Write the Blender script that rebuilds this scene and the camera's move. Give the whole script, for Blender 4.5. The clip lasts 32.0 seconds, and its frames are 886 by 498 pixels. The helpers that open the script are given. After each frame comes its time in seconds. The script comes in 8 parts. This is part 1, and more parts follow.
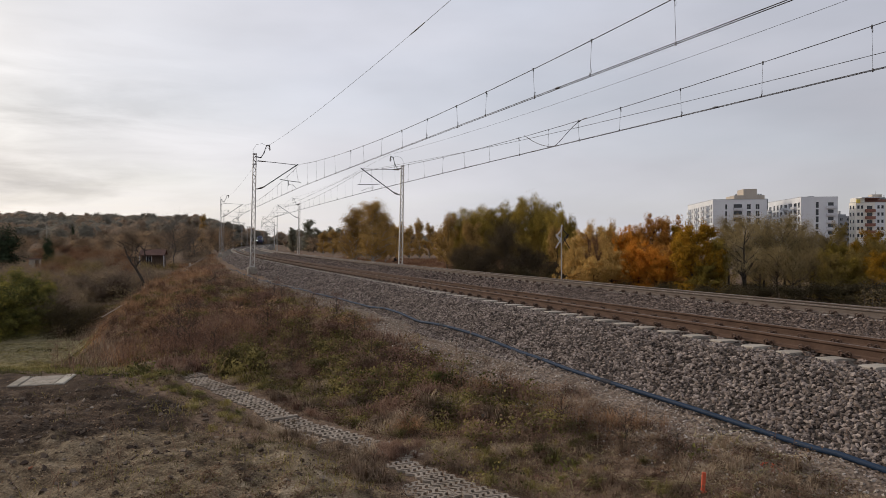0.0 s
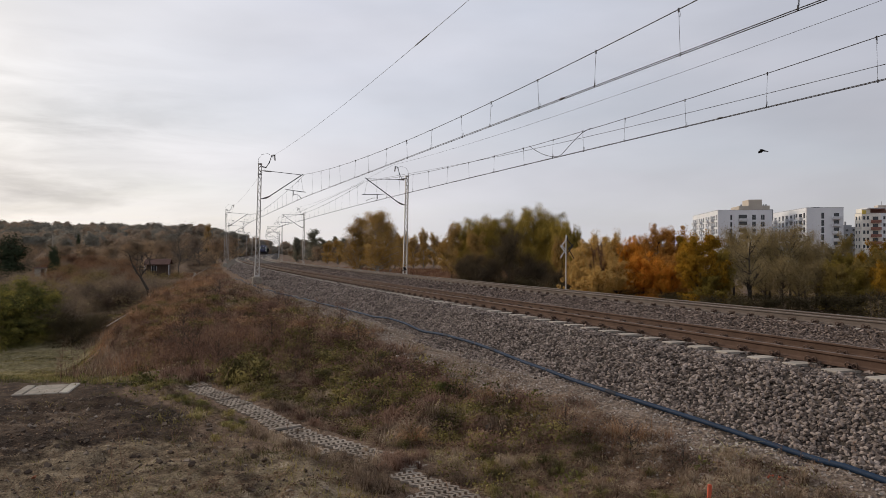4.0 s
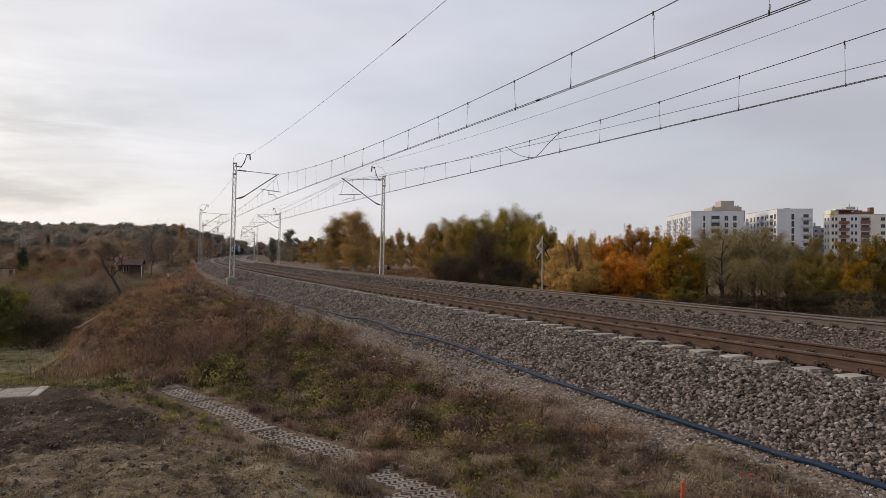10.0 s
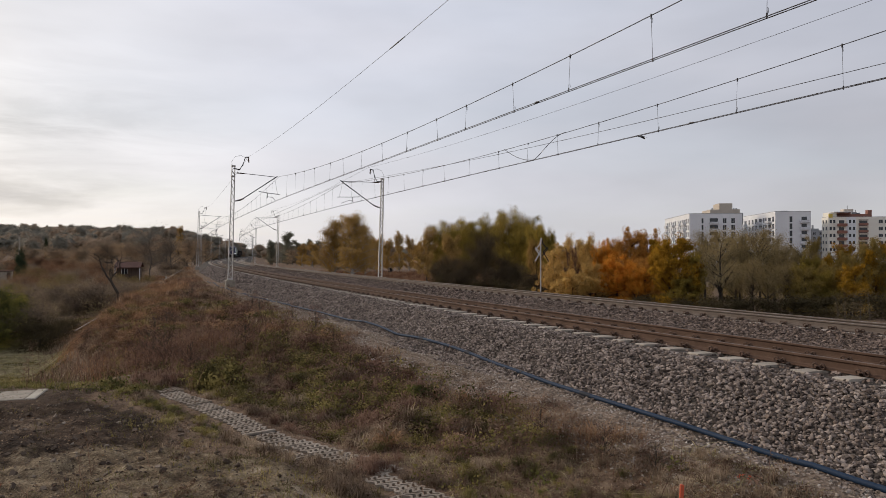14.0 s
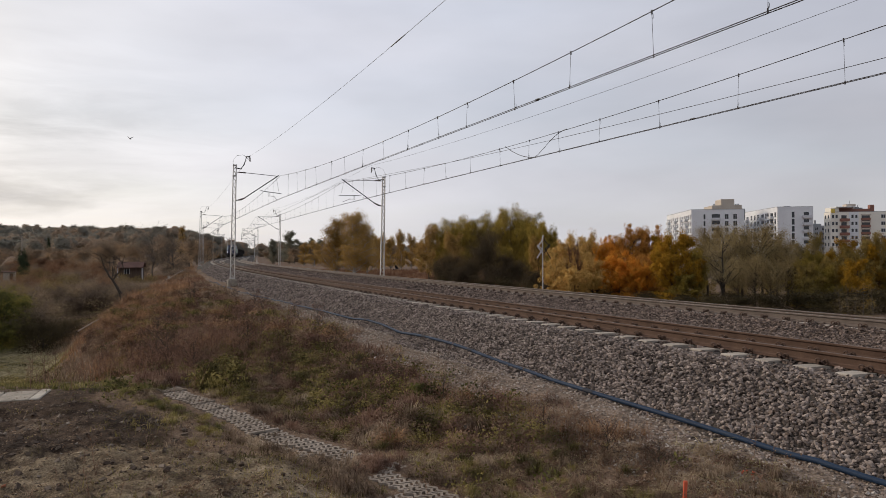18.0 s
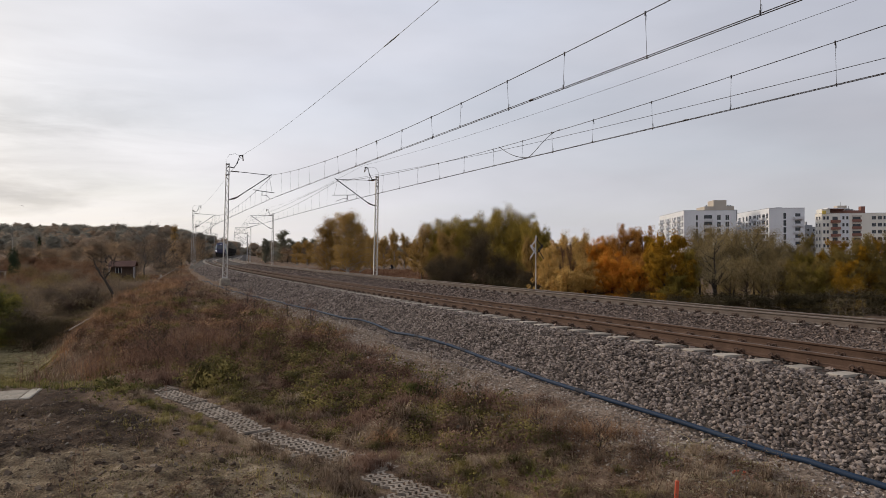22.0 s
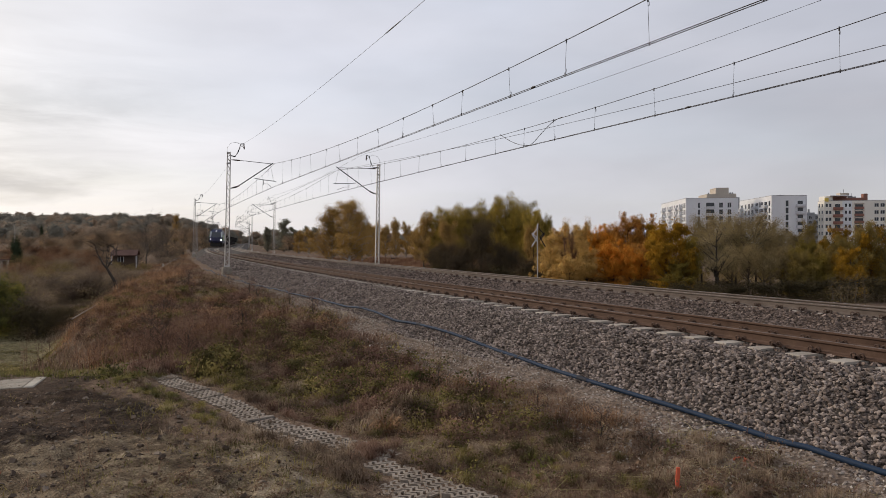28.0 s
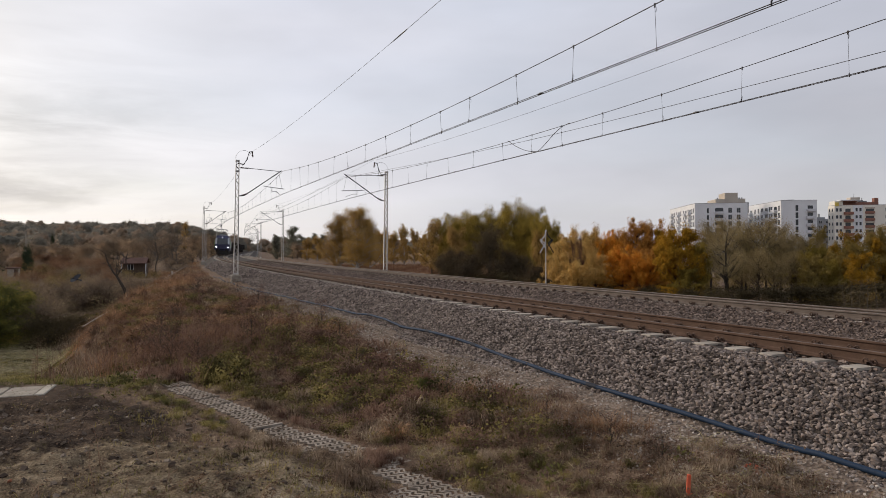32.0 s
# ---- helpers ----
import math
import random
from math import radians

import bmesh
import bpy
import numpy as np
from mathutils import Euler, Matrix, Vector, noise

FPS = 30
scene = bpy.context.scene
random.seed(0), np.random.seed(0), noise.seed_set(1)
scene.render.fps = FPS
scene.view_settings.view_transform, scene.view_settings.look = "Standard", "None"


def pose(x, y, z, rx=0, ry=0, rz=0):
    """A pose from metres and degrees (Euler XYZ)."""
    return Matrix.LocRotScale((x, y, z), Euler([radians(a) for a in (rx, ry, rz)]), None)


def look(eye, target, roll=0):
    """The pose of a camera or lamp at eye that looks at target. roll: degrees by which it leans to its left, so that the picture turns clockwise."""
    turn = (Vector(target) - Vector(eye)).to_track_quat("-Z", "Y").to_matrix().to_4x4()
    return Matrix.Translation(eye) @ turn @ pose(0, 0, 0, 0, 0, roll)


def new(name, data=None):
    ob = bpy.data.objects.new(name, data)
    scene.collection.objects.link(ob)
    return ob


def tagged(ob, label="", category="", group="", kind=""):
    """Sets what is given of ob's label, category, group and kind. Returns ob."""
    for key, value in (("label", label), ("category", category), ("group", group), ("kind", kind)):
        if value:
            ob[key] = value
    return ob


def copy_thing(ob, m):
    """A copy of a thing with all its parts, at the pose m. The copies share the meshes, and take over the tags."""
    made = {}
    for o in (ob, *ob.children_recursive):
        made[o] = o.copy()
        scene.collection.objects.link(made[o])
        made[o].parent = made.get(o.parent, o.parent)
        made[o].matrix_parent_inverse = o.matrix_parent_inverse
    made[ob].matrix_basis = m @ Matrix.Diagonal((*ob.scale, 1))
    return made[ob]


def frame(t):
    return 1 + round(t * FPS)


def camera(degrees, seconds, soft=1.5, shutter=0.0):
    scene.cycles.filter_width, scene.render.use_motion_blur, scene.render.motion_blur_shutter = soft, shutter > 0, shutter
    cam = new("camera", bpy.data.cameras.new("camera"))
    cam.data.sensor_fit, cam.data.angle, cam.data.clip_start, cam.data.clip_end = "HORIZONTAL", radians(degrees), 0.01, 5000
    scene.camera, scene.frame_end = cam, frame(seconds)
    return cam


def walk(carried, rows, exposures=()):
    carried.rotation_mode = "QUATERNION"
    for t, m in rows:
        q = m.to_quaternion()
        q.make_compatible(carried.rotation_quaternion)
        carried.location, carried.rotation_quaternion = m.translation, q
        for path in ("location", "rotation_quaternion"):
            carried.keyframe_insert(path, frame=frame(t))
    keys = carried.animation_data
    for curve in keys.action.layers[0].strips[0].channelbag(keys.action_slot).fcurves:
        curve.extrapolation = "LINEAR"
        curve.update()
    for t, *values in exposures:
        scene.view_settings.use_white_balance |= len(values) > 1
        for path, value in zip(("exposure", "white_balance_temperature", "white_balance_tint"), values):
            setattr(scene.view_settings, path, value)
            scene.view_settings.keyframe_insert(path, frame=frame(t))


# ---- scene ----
cam = camera(66.3, 32.0, 0.55)
EYE = 1.38                      # the near rail's head is z = 0
TURNS = [
    (0, 0.00, -0.61, 0.00), (0.5, 0.14, -0.16, 0.01), (1, 0.09, -0.09, 0.16), (1.5, 0.13, 0.10, 0.10), 
    (2, 0.60, 0.35, 0.22), (2.5, 0.71, 0.26, 0.12), (3, 0.47, 0.37, 0.11), (3.5, 0.47, 0.23, -0.06), 
    (5.5, -0.26, 0.35, -0.12), (6, -0.48, 0.45, 0.01), (6.5, -0.41, 0.31, 0.14), (7, -0.62, 0.35, 0.13), 
    (7.5, -0.59, 0.25, 0.17), (8, -1.08, 0.05, 0.10), (8.5, -1.54, 0.36, -0.12), (9, -1.45, 0.20, -0.16), 
    (9.5, -1.66, 0.26, -0.19), (10, -1.59, 0.27, -0.14), (10.5, -1.53, 0.33, 0.00), (11, -1.44, 0.56, -0.00), 
    (11.5, -1.28, 0.55, 0.05), (12, -1.34, 0.60, 0.05), (12.5, -1.49, 0.54, 0.12), (13, -1.41, 0.66, 0.02), 
    (13.5, -1.55, 0.61, 0.03), (14, -1.71, 0.48, -0.13), (14.5, -1.48, 0.45, 0.12), (16.5, -1.23, 0.07, 0.32), 
    (17, -1.34, 0.29, 0.35), (17.5, -1.45, 0.28, 0.34), (18, -1.55, 0.30, 0.27), (18.5, -1.71, 0.33, 0.32), 
    (19, -1.95, 0.41, 0.34), (19.5, -1.94, 0.39, 0.27), (20, -1.78, 0.34, 0.32), (20.5, -1.69, 0.11, 0.12), 
    (21, -1.80, 0.19, 0.10), (21.5, -1.92, 0.39, 0.04), (22, -2.12, 0.29, 0.08), (22.5, -2.11, 0.37, 0.12), 
    (23, -1.95, 0.43, 0.13), (23.5, -1.86, 0.43, 0.24), (24, -1.89, 0.33, 0.25), (24.5, -1.93, 0.30, 0.19), 
    (25, -2.04, 0.22, 0.14), (25.5, -2.09, 0.13, 0.42), (27.5, -2.25, -0.27, 0.28), (28, -1.98, -0.70, 0.20), 
    (28.5, -1.89, -0.54, -0.06), (29, -1.95, -0.60, -0.01), (29.5, -1.83, -0.61, 0.02), (30, -1.86, -0.33, 0.03), 
    (30.5, -1.94, -0.19, 0.23), (31, -1.90, 0.05, 0.25), (31.5, -1.66, -0.01, 0.34), (32, -1.30, -0.14, 0.46)]
walk(cam, [(t, pose(0, 0, EYE, 90 + p, r, y)) for t, y, p, r in TURNS],
     [(0, -0.06), (7, -0.05), (13, -0.02), (25, -0.02), (28, 0.02), (32, 0.03)])

# ---- world and sun: thin high cloud, low veiled sun to the left ----
SUN_DIR = Vector((-0.80, 0.42, 0.40)).normalized()
world = bpy.data.worlds.new("sky")
scene.world = world
world.use_nodes = True


def sky_nodes():
    nt = world.node_tree
    nt.nodes.clear()
    N, L = nt.nodes.new, nt.links.new
    co = N("ShaderNodeTexCoord")
    sky = N("ShaderNodeTexSky")
    sky.sky_type, sky.sun_disc = "NISHITA", False
    sky.sun_elevation = math.asin(SUN_DIR.z)
    sky.sun_rotation = math.atan2(SUN_DIR.x, SUN_DIR.y)
    sky.air_density, sky.dust_density = 1.0, 1.5
    # flattened coordinates make the cloud bands lie down towards the horizon
    sep = N("ShaderNodeSeparateXYZ")
    L(co.outputs["Generated"], sep.inputs[0])
    zz = N("ShaderNodeMath"); zz.operation = "ADD"; zz.inputs[1].default_value = 0.12
    L(sep.outputs["Z"], zz.inputs[0])
    dv = N("ShaderNodeVectorMath"); dv.operation = "DIVIDE"
    L(co.outputs["Generated"], dv.inputs[0])
    cmb = N("ShaderNodeCombineXYZ")
    L(zz.outputs[0], cmb.inputs[0]); L(zz.outputs[0], cmb.inputs[1]); cmb.inputs[2].default_value = 1
    L(cmb.outputs[0], dv.inputs[1])
    mp = N("ShaderNodeMapping"); mp.inputs["Rotation"].default_value = (0, 0, 0.5)
    mp.inputs["Scale"].default_value = (0.30, 0.55, 0.6)
    L(dv.outputs[0], mp.inputs[0])
    n1 = N("ShaderNodeTexNoise"); n1.inputs["Scale"].default_value = 1.1; n1.inputs["Detail"].default_value = 6
    n1.inputs["Roughness"].default_value = 0.5
    L(mp.outputs[0], n1.inputs["Vector"])
    cover = N("ShaderNodeMapRange")
    cover.inputs["From Min"].default_value, cover.inputs["From Max"].default_value = 0.32, 0.62
    cover.inputs["To Min"].default_value, cover.inputs["To Max"].default_value = 0.80, 1.0
    L(n1.outputs["Fac"], cover.inputs["Value"])
    # cloud brightness: brighter towards the veiled sun
    dot = N("ShaderNodeVectorMath"); dot.operation = "DOT_PRODUCT"
    L(co.outputs["Generated"], dot.inputs[0]); dot.inputs[1].default_value = (-0.86, 0.50, 0.13)
    glow = N("ShaderNodeValToRGB")
    cr = glow.color_ramp
    cr.elements[0].position, cr.elements[0].color = 0.0, (0.54, 0.55, 0.62, 1)
    cr.elements[1].position, cr.elements[1].color = 1.0, (1.0, 0.94, 0.86, 1)
    for p, c in ((0.42, (0.66, 0.68, 0.765, 1)), (0.66, (0.79, 0.79, 0.865, 1)), (0.86, (0.86, 0.845, 0.87, 1))):
        e = cr.elements.new(p); e.color = c
    L(dot.outputs["Value"], glow.inputs["Fac"])
    n2 = N("ShaderNodeTexNoise"); n2.inputs["Scale"].default_value = 2.2; n2.inputs["Detail"].default_value = 5
    n2.inputs["Roughness"].default_value = 0.45
    st = N("ShaderNodeMapping"); st.inputs["Scale"].default_value = (1.8, 1.8, 6.0)
    st.inputs["Rotation"].default_value = (0.10, 0.06, 0)
    L(co.outputs["Generated"], st.inputs[0]); L(st.outputs[0], n2.inputs["Vector"])
    shade = N("ShaderNodeMapRange")
    shade.inputs["From Min"].default_value, shade.inputs["From Max"].default_value = 0.3, 0.7
    shade.inputs["To Min"].default_value, shade.inputs["To Max"].default_value = 0.925, 1.085
    L(n2.outputs["Fac"], shade.inputs["Value"])
    mul = N("ShaderNodeVectorMath"); mul.operation = "SCALE"
    # torn bright streaks low in the lit part of the sky
    n3 = N("ShaderNodeTexNoise"); n3.inputs["Scale"].default_value = 3.4; n3.inputs["Detail"].default_value = 7
    n3.inputs["Roughness"].default_value = 0.56; n3.inputs["Distortion"].default_value = 0.5
    s3 = N("ShaderNodeMapping"); s3.inputs["Scale"].default_value = (1.2, 1.2, 7.5); s3.inputs["Location"].default_value = (0.4, 0.2, 0.9)
    L(co.outputs["Generated"], s3.inputs[0]); L(s3.outputs[0], n3.inputs["Vector"])
    torn = N("ShaderNodeMapRange")
    torn.inputs["From Min"].default_value, torn.inputs["From Max"].default_value = 0.36, 0.64
    torn.inputs["To Min"].default_value, torn.inputs["To Max"].default_value = -0.20, 0.15
    L(n3.outputs["Fac"], torn.inputs["Value"])
    side = N("ShaderNodeMapRange")
    side.inputs["From Min"].default_value, side.inputs["From Max"].default_value = 0.68, 0.88
    L(dot.outputs["Value"], side.inputs["Value"])
    low = N("ShaderNodeMapRange")
    low.inputs["From Min"].default_value, low.inputs["From Max"].default_value = 0.30, 0.16
    L(sep.outputs["Z"], low.inputs["Value"])
    sl = N("ShaderNodeMath"); sl.operation = "MULTIPLY"
    L(side.outputs[0], sl.inputs[0]); L(low.outputs[0], sl.inputs[1])
    add = N("ShaderNodeMath"); add.operation = "MULTIPLY_ADD"
    L(torn.outputs[0], add.inputs[0]); L(sl.outputs[0], add.inputs[1]); L(shade.outputs[0], add.inputs[2])
    L(glow.outputs[0], mul.inputs[0]); L(add.outputs[0], mul.inputs["Scale"])
    el = N("ShaderNodeValToRGB")
    el.color_ramp.elements[0].position, el.color_ramp.elements[0].color = 0.0, (1.005, 0.962, 0.885, 1)
    el.color_ramp.elements[1].position, el.color_ramp.elements[1].color = 0.34, (0.955, 0.963, 0.972, 1)
    e2 = el.color_ramp.elements.new(0.12); e2.color = (0.99, 0.97, 0.942, 1)
    L(sep.outputs["Z"], el.inputs["Fac"])
    tint = N("ShaderNodeVectorMath"); tint.operation = "MULTIPLY"
    L(mul.outputs[0], tint.inputs[0]); L(el.outputs[0], tint.inputs[1])
    blue = N("ShaderNodeVectorMath"); blue.operation = "SCALE"; blue.inputs["Scale"].default_value = 0.14
    L(sky.outputs[0], blue.inputs[0])
    mix = N("ShaderNodeMix"); mix.data_type = "RGBA"
    L(cover.outputs[0], mix.inputs["Factor"]); L(blue.outputs[0], mix.inputs["A"]); L(tint.outputs[0], mix.inputs["B"])
    bg = N("ShaderNodeBackground"); bg.inputs["Strength"].default_value = 1.0
    L(mix.outputs["Result"], bg.inputs["Color"])
    out = N("ShaderNodeOutputWorld")
    L(bg.outputs[0], out.inputs[0])


sky_nodes()
sun = new("sun", bpy.data.lights.new("sun", "SUN"))
sun.data.energy, sun.data.angle, sun.data.color = 1.98, radians(14), (1.0, 0.835, 0.66)
sun.matrix_world = look(SUN_DIR * 100, (0, 0, 0))

# ---- materials ----


def shader(name, rough=0.8, metal=0.0, spec=0.3):
    m = bpy.data.materials.new(name)
    m.use_nodes = True
    nt = m.node_tree
    b = nt.nodes["Principled BSDF"]
    b.inputs["Roughness"].default_value = rough
    b.inputs["Metallic"].default_value = metal
    b.inputs["Specular IOR Level"].default_value = spec
    return m, nt, b


def ramp(nt, stops):
    r = nt.nodes.new("ShaderNodeValToRGB")
    e = r.color_ramp.elements
    e[0].position, e[0].color = stops[0][0], (*stops[0][1], 1)
    e[1].position, e[1].color = stops[-1][0], (*stops[-1][1], 1)
    for p, c in stops[1:-1]:
        e.new(p).color = (*c, 1)
    return r


def noise_tex(nt, scale, detail=5, rough=0.6, vec=None, stretch=None):
    n = nt.nodes.new("ShaderNodeTexNoise")
    n.inputs["Scale"].default_value, n.inputs["Detail"].default_value, n.inputs["Roughness"].default_value = scale, detail, rough
    if vec is None:
        vec = nt.nodes.new("ShaderNodeTexCoord").outputs["Object"]
    if stretch:
        mp = nt.nodes.new("ShaderNodeMapping")
        mp.inputs["Scale"].default_value = stretch
        nt.links.new(vec, mp.inputs[0])
        vec = mp.outputs[0]
    nt.links.new(vec, n.inputs["Vector"])
    return n


def bump(nt, b, height, strength=0.4, dist=0.02):
    bp = nt.nodes.new("ShaderNodeBump")
    bp.inputs["Strength"].default_value, bp.inputs["Distance"].default_value = strength, dist
    nt.links.new(height, bp.inputs["Height"])
    nt.links.new(bp.outputs[0], b.inputs["Normal"])


def surface(name, stops, scale=6, fine=60, rough=0.8, metal=0.0, spec=0.3, relief=0.3, dist=0.01, island=0.0, random_ob=0.0, stretch=None):
    """Colour from a coarse and a fine noise through a ramp, with fine relief."""
    m, nt, b = shader(name, rough, metal, spec)
    a = noise_tex(nt, scale, 5, 0.6, stretch=stretch)
    f = noise_tex(nt, fine, 4, 0.6, stretch=stretch)
    mix = nt.nodes.new("ShaderNodeMath"); mix.operation = "MULTIPLY_ADD"
    mix.inputs[1].default_value = 0.35
    nt.links.new(f.outputs["Fac"], mix.inputs[0])
    sc = nt.nodes.new("ShaderNodeMath"); sc.operation = "MULTIPLY"; sc.inputs[1].default_value = 0.65
    nt.links.new(a.outputs["Fac"], sc.inputs[0])
    nt.links.new(sc.outputs[0], mix.inputs[2])
    val = mix.outputs[0]
    for amount, node, socket in ((island, "ShaderNodeNewGeometry", "Random Per Island"), (random_ob, "ShaderNodeObjectInfo", "Random")):
        if amount:
            g = nt.nodes.new(node)
            ma = nt.nodes.new("ShaderNodeMath"); ma.operation = "MULTIPLY_ADD"
            ma.inputs[1].default_value = amount
            nt.links.new(g.outputs[socket], ma.inputs[0])
            sb = nt.nodes.new("ShaderNodeMath"); sb.operation = "SUBTRACT"; sb.inputs[1].default_value = amount / 2
            nt.links.new(val, sb.inputs[0]); nt.links.new(sb.outputs[0], ma.inputs[2])
            val = ma.outputs[0]
    r = ramp(nt, stops)
    nt.links.new(val, r.inputs["Fac"])
    nt.links.new(r.outputs[0], b.inputs["Base Color"])
    if relief:
        bump(nt, b, f.outputs["Fac"], relief, dist)
    return m


def leaf_material(name, stops, through_light=0.35):
    """Leaf colour picked per leaf; part of the light passes through."""
    m, nt, b = shader(name, 0.9, 0, 0.05)
    g = nt.nodes.new("ShaderNodeNewGeometry")
    n = noise_tex(nt, 0.8, 3)
    ad = nt.nodes.new("ShaderNodeMath"); ad.operation = "MULTIPLY_ADD"; ad.inputs[1].default_value = 0.26
    nt.links.new(g.outputs["Random Per Island"], ad.inputs[0])
    s2 = nt.nodes.new("ShaderNodeMapRange")
    s2.inputs["From Min"].default_value, s2.inputs["From Max"].default_value = 0.3, 0.7
    s2.inputs["To Min"].default_value, s2.inputs["To Max"].default_value = 0.0, 0.46
    nt.links.new(n.outputs["Fac"], s2.inputs["Value"])
    own = nt.nodes.new("ShaderNodeObjectInfo")
    sh = nt.nodes.new("ShaderNodeMath"); sh.operation = "MULTIPLY_ADD"; sh.inputs[1].default_value = 0.28
    nt.links.new(own.outputs["Random"], sh.inputs[0]); nt.links.new(s2.outputs[0], sh.inputs[2])
    nt.links.new(sh.outputs[0], ad.inputs[2])
    r = ramp(nt, stops)
    nt.links.new(ad.outputs[0], r.inputs["Fac"])
    nt.links.new(r.outputs[0], b.inputs["Base Color"])
    tr = nt.nodes.new("ShaderNodeBsdfTranslucent")
    nt.links.new(r.outputs[0], tr.inputs["Color"])
    mx = nt.nodes.new("ShaderNodeMixShader"); mx.inputs[0].default_value = through_light
    nt.links.new(b.outputs[0], mx.inputs[1]); nt.links.new(tr.outputs[0], mx.inputs[2])
    nt.links.new(mx.outputs[0], nt.nodes["Material Output"].inputs["Surface"])
    return m


def plain(name, col, rough=0.6, metal=0.0, spec=0.4, glow=0.0):
    m, nt, b = shader(name, rough, metal, spec)
    b.inputs["Base Color"].default_value = (*col, 1)
    if glow:
        b.inputs["Emission Color"].default_value = (*col, 1)
        b.inputs["Emission Strength"].default_value = glow
    return m


def ground_material():
    """Soil, stony dirt, pale fine gravel and short grass, by the zones painted on the sheet."""
    m, nt, b = shader("soil", 0.95, 0, 0.1)
    L = nt.links.new
    zone = nt.nodes.new("ShaderNodeAttribute"); zone.attribute_name = "zone"
    sep = nt.nodes.new("ShaderNodeSeparateColor")
    L(zone.outputs["Color"], sep.inputs[0])
    coarse, mid, fine = noise_tex(nt, 0.55, 6), noise_tex(nt, 5, 6), noise_tex(nt, 55, 4)
    pebble = nt.nodes.new("ShaderNodeTexVoronoi"); pebble.inputs["Scale"].default_value = 28
    L(nt.nodes.new("ShaderNodeTexCoord").outputs["Object"], pebble.inputs["Vector"])

    def avg(a, c, k):
        n = nt.nodes.new("ShaderNodeMix"); n.inputs[0].default_value = k
        L(a, n.inputs[2]); L(c, n.inputs[3])
        return n.outputs[0]

    def over(fac, base, top):
        n = nt.nodes.new("ShaderNodeMix"); n.data_type = "RGBA"
        L(fac, n.inputs["Factor"]); L(base, n.inputs["A"]); L(top, n.inputs["B"])
        return n.outputs["Result"]

    def edge(fac, amount=0.6):
        """Break the edge of a zone with noise."""
        a = nt.nodes.new("ShaderNodeMath"); a.operation = "MULTIPLY_ADD"; a.inputs[1].default_value = amount
        s = nt.nodes.new("ShaderNodeMath"); s.operation = "SUBTRACT"; s.inputs[1].default_value = 0.5
        L(mid.outputs["Fac"], s.inputs[0]); L(s.outputs[0], a.inputs[0]); L(fac, a.inputs[2])
        r = nt.nodes.new("ShaderNodeMapRange")
        r.inputs["From Min"].default_value, r.inputs["From Max"].default_value = 0.35, 0.65
        L(a.outputs[0], r.inputs["Value"])
        return r.outputs[0]

    v = avg(mid.outputs["Fac"], fine.outputs["Fac"], 0.45)
    weeds = ramp(nt, [(0.34, (0.052, 0.034, 0.023)), (0.5, (0.145, 0.098, 0.067)), (0.66, (0.28, 0.202, 0.140))])
    L(v, weeds.inputs[0])
    dirt = ramp(nt, [(0.40, (0.012, 0.008, 0.006)), (0.475, (0.034, 0.022, 0.015)), (0.54, (0.072, 0.048, 0.032)), (0.62, (0.19, 0.142, 0.100))])
    L(avg(v, coarse.outputs["Fac"], 0.45), dirt.inputs[0])
    pale = ramp(nt, [(0.39, (0.030, 0.019, 0.012)), (0.47, (0.110, 0.080, 0.050)), (0.54, (0.210, 0.162, 0.104)), (0.63, (0.40, 0.325, 0.23))])
    L(avg(v, coarse.outputs["Fac"], 0.35), pale.inputs[0])
    worn = nt.nodes.new("ShaderNodeAttribute"); worn.attribute_name = "worn"
    path = ramp(nt, [(0.25, (0.070, 0.050, 0.037)), (0.5, (0.185, 0.140, 0.107)), (0.72, (0.34, 0.275, 0.22))])
    L(avg(pebble.outputs["Color"], v, 0.6), path.inputs[0])
    grass = ramp(nt, [(0.36, (0.085, 0.072, 0.034)), (0.5, (0.200, 0.168, 0.086)), (0.64, (0.38, 0.315, 0.195))])
    L(v, grass.inputs[0])
    c = over(edge(sep.outputs[2]), weeds.outputs[0], grass.outputs[0])
    c = over(edge(sep.outputs[0]), c, over(edge(worn.outputs["Fac"]), dirt.outputs[0], pale.outputs[0]))
    c = over(edge(sep.outputs[1]), c, path.outputs[0])
    L(c, b.inputs["Base Color"])
    bump(nt, b, avg(v, pebble.outputs["Distance"], 0.4), 0.9, 0.05)
    return m


M_soil = ground_material()
# Kept darker than the stones, so shade in their gaps is in the colour.
M_bed = surface("ballast_bed", [(0.25, (0.018, 0.014, 0.011)), (0.5, (0.050, 0.041, 0.034)), (0.75, (0.110, 0.092, 0.078))], 4, 22, 0.95, relief=1.0, dist=0.05)
M_stone = surface("ballast_stone", [(0.18, (0.052, 0.041, 0.036)), (0.40, (0.130, 0.104, 0.088)), (0.62, (0.220, 0.179, 0.154)), (0.88, (0.385, 0.323, 0.280))], 3, 45, 0.9, spec=0.2, relief=0.5, dist=0.006, island=0.62)
# The ballast stone in darker, browner tones, for between rails and tracks.
M_stone_brown = surface("darker_brown_stone", [(0.18, (0.040, 0.029, 0.024)), (0.40, (0.098, 0.073, 0.059)), (0.62, (0.165, 0.124, 0.101)), (0.88, (0.290, 0.226, 0.188))], 3, 45, 0.9, spec=0.2, relief=0.5, dist=0.006, island=0.62)
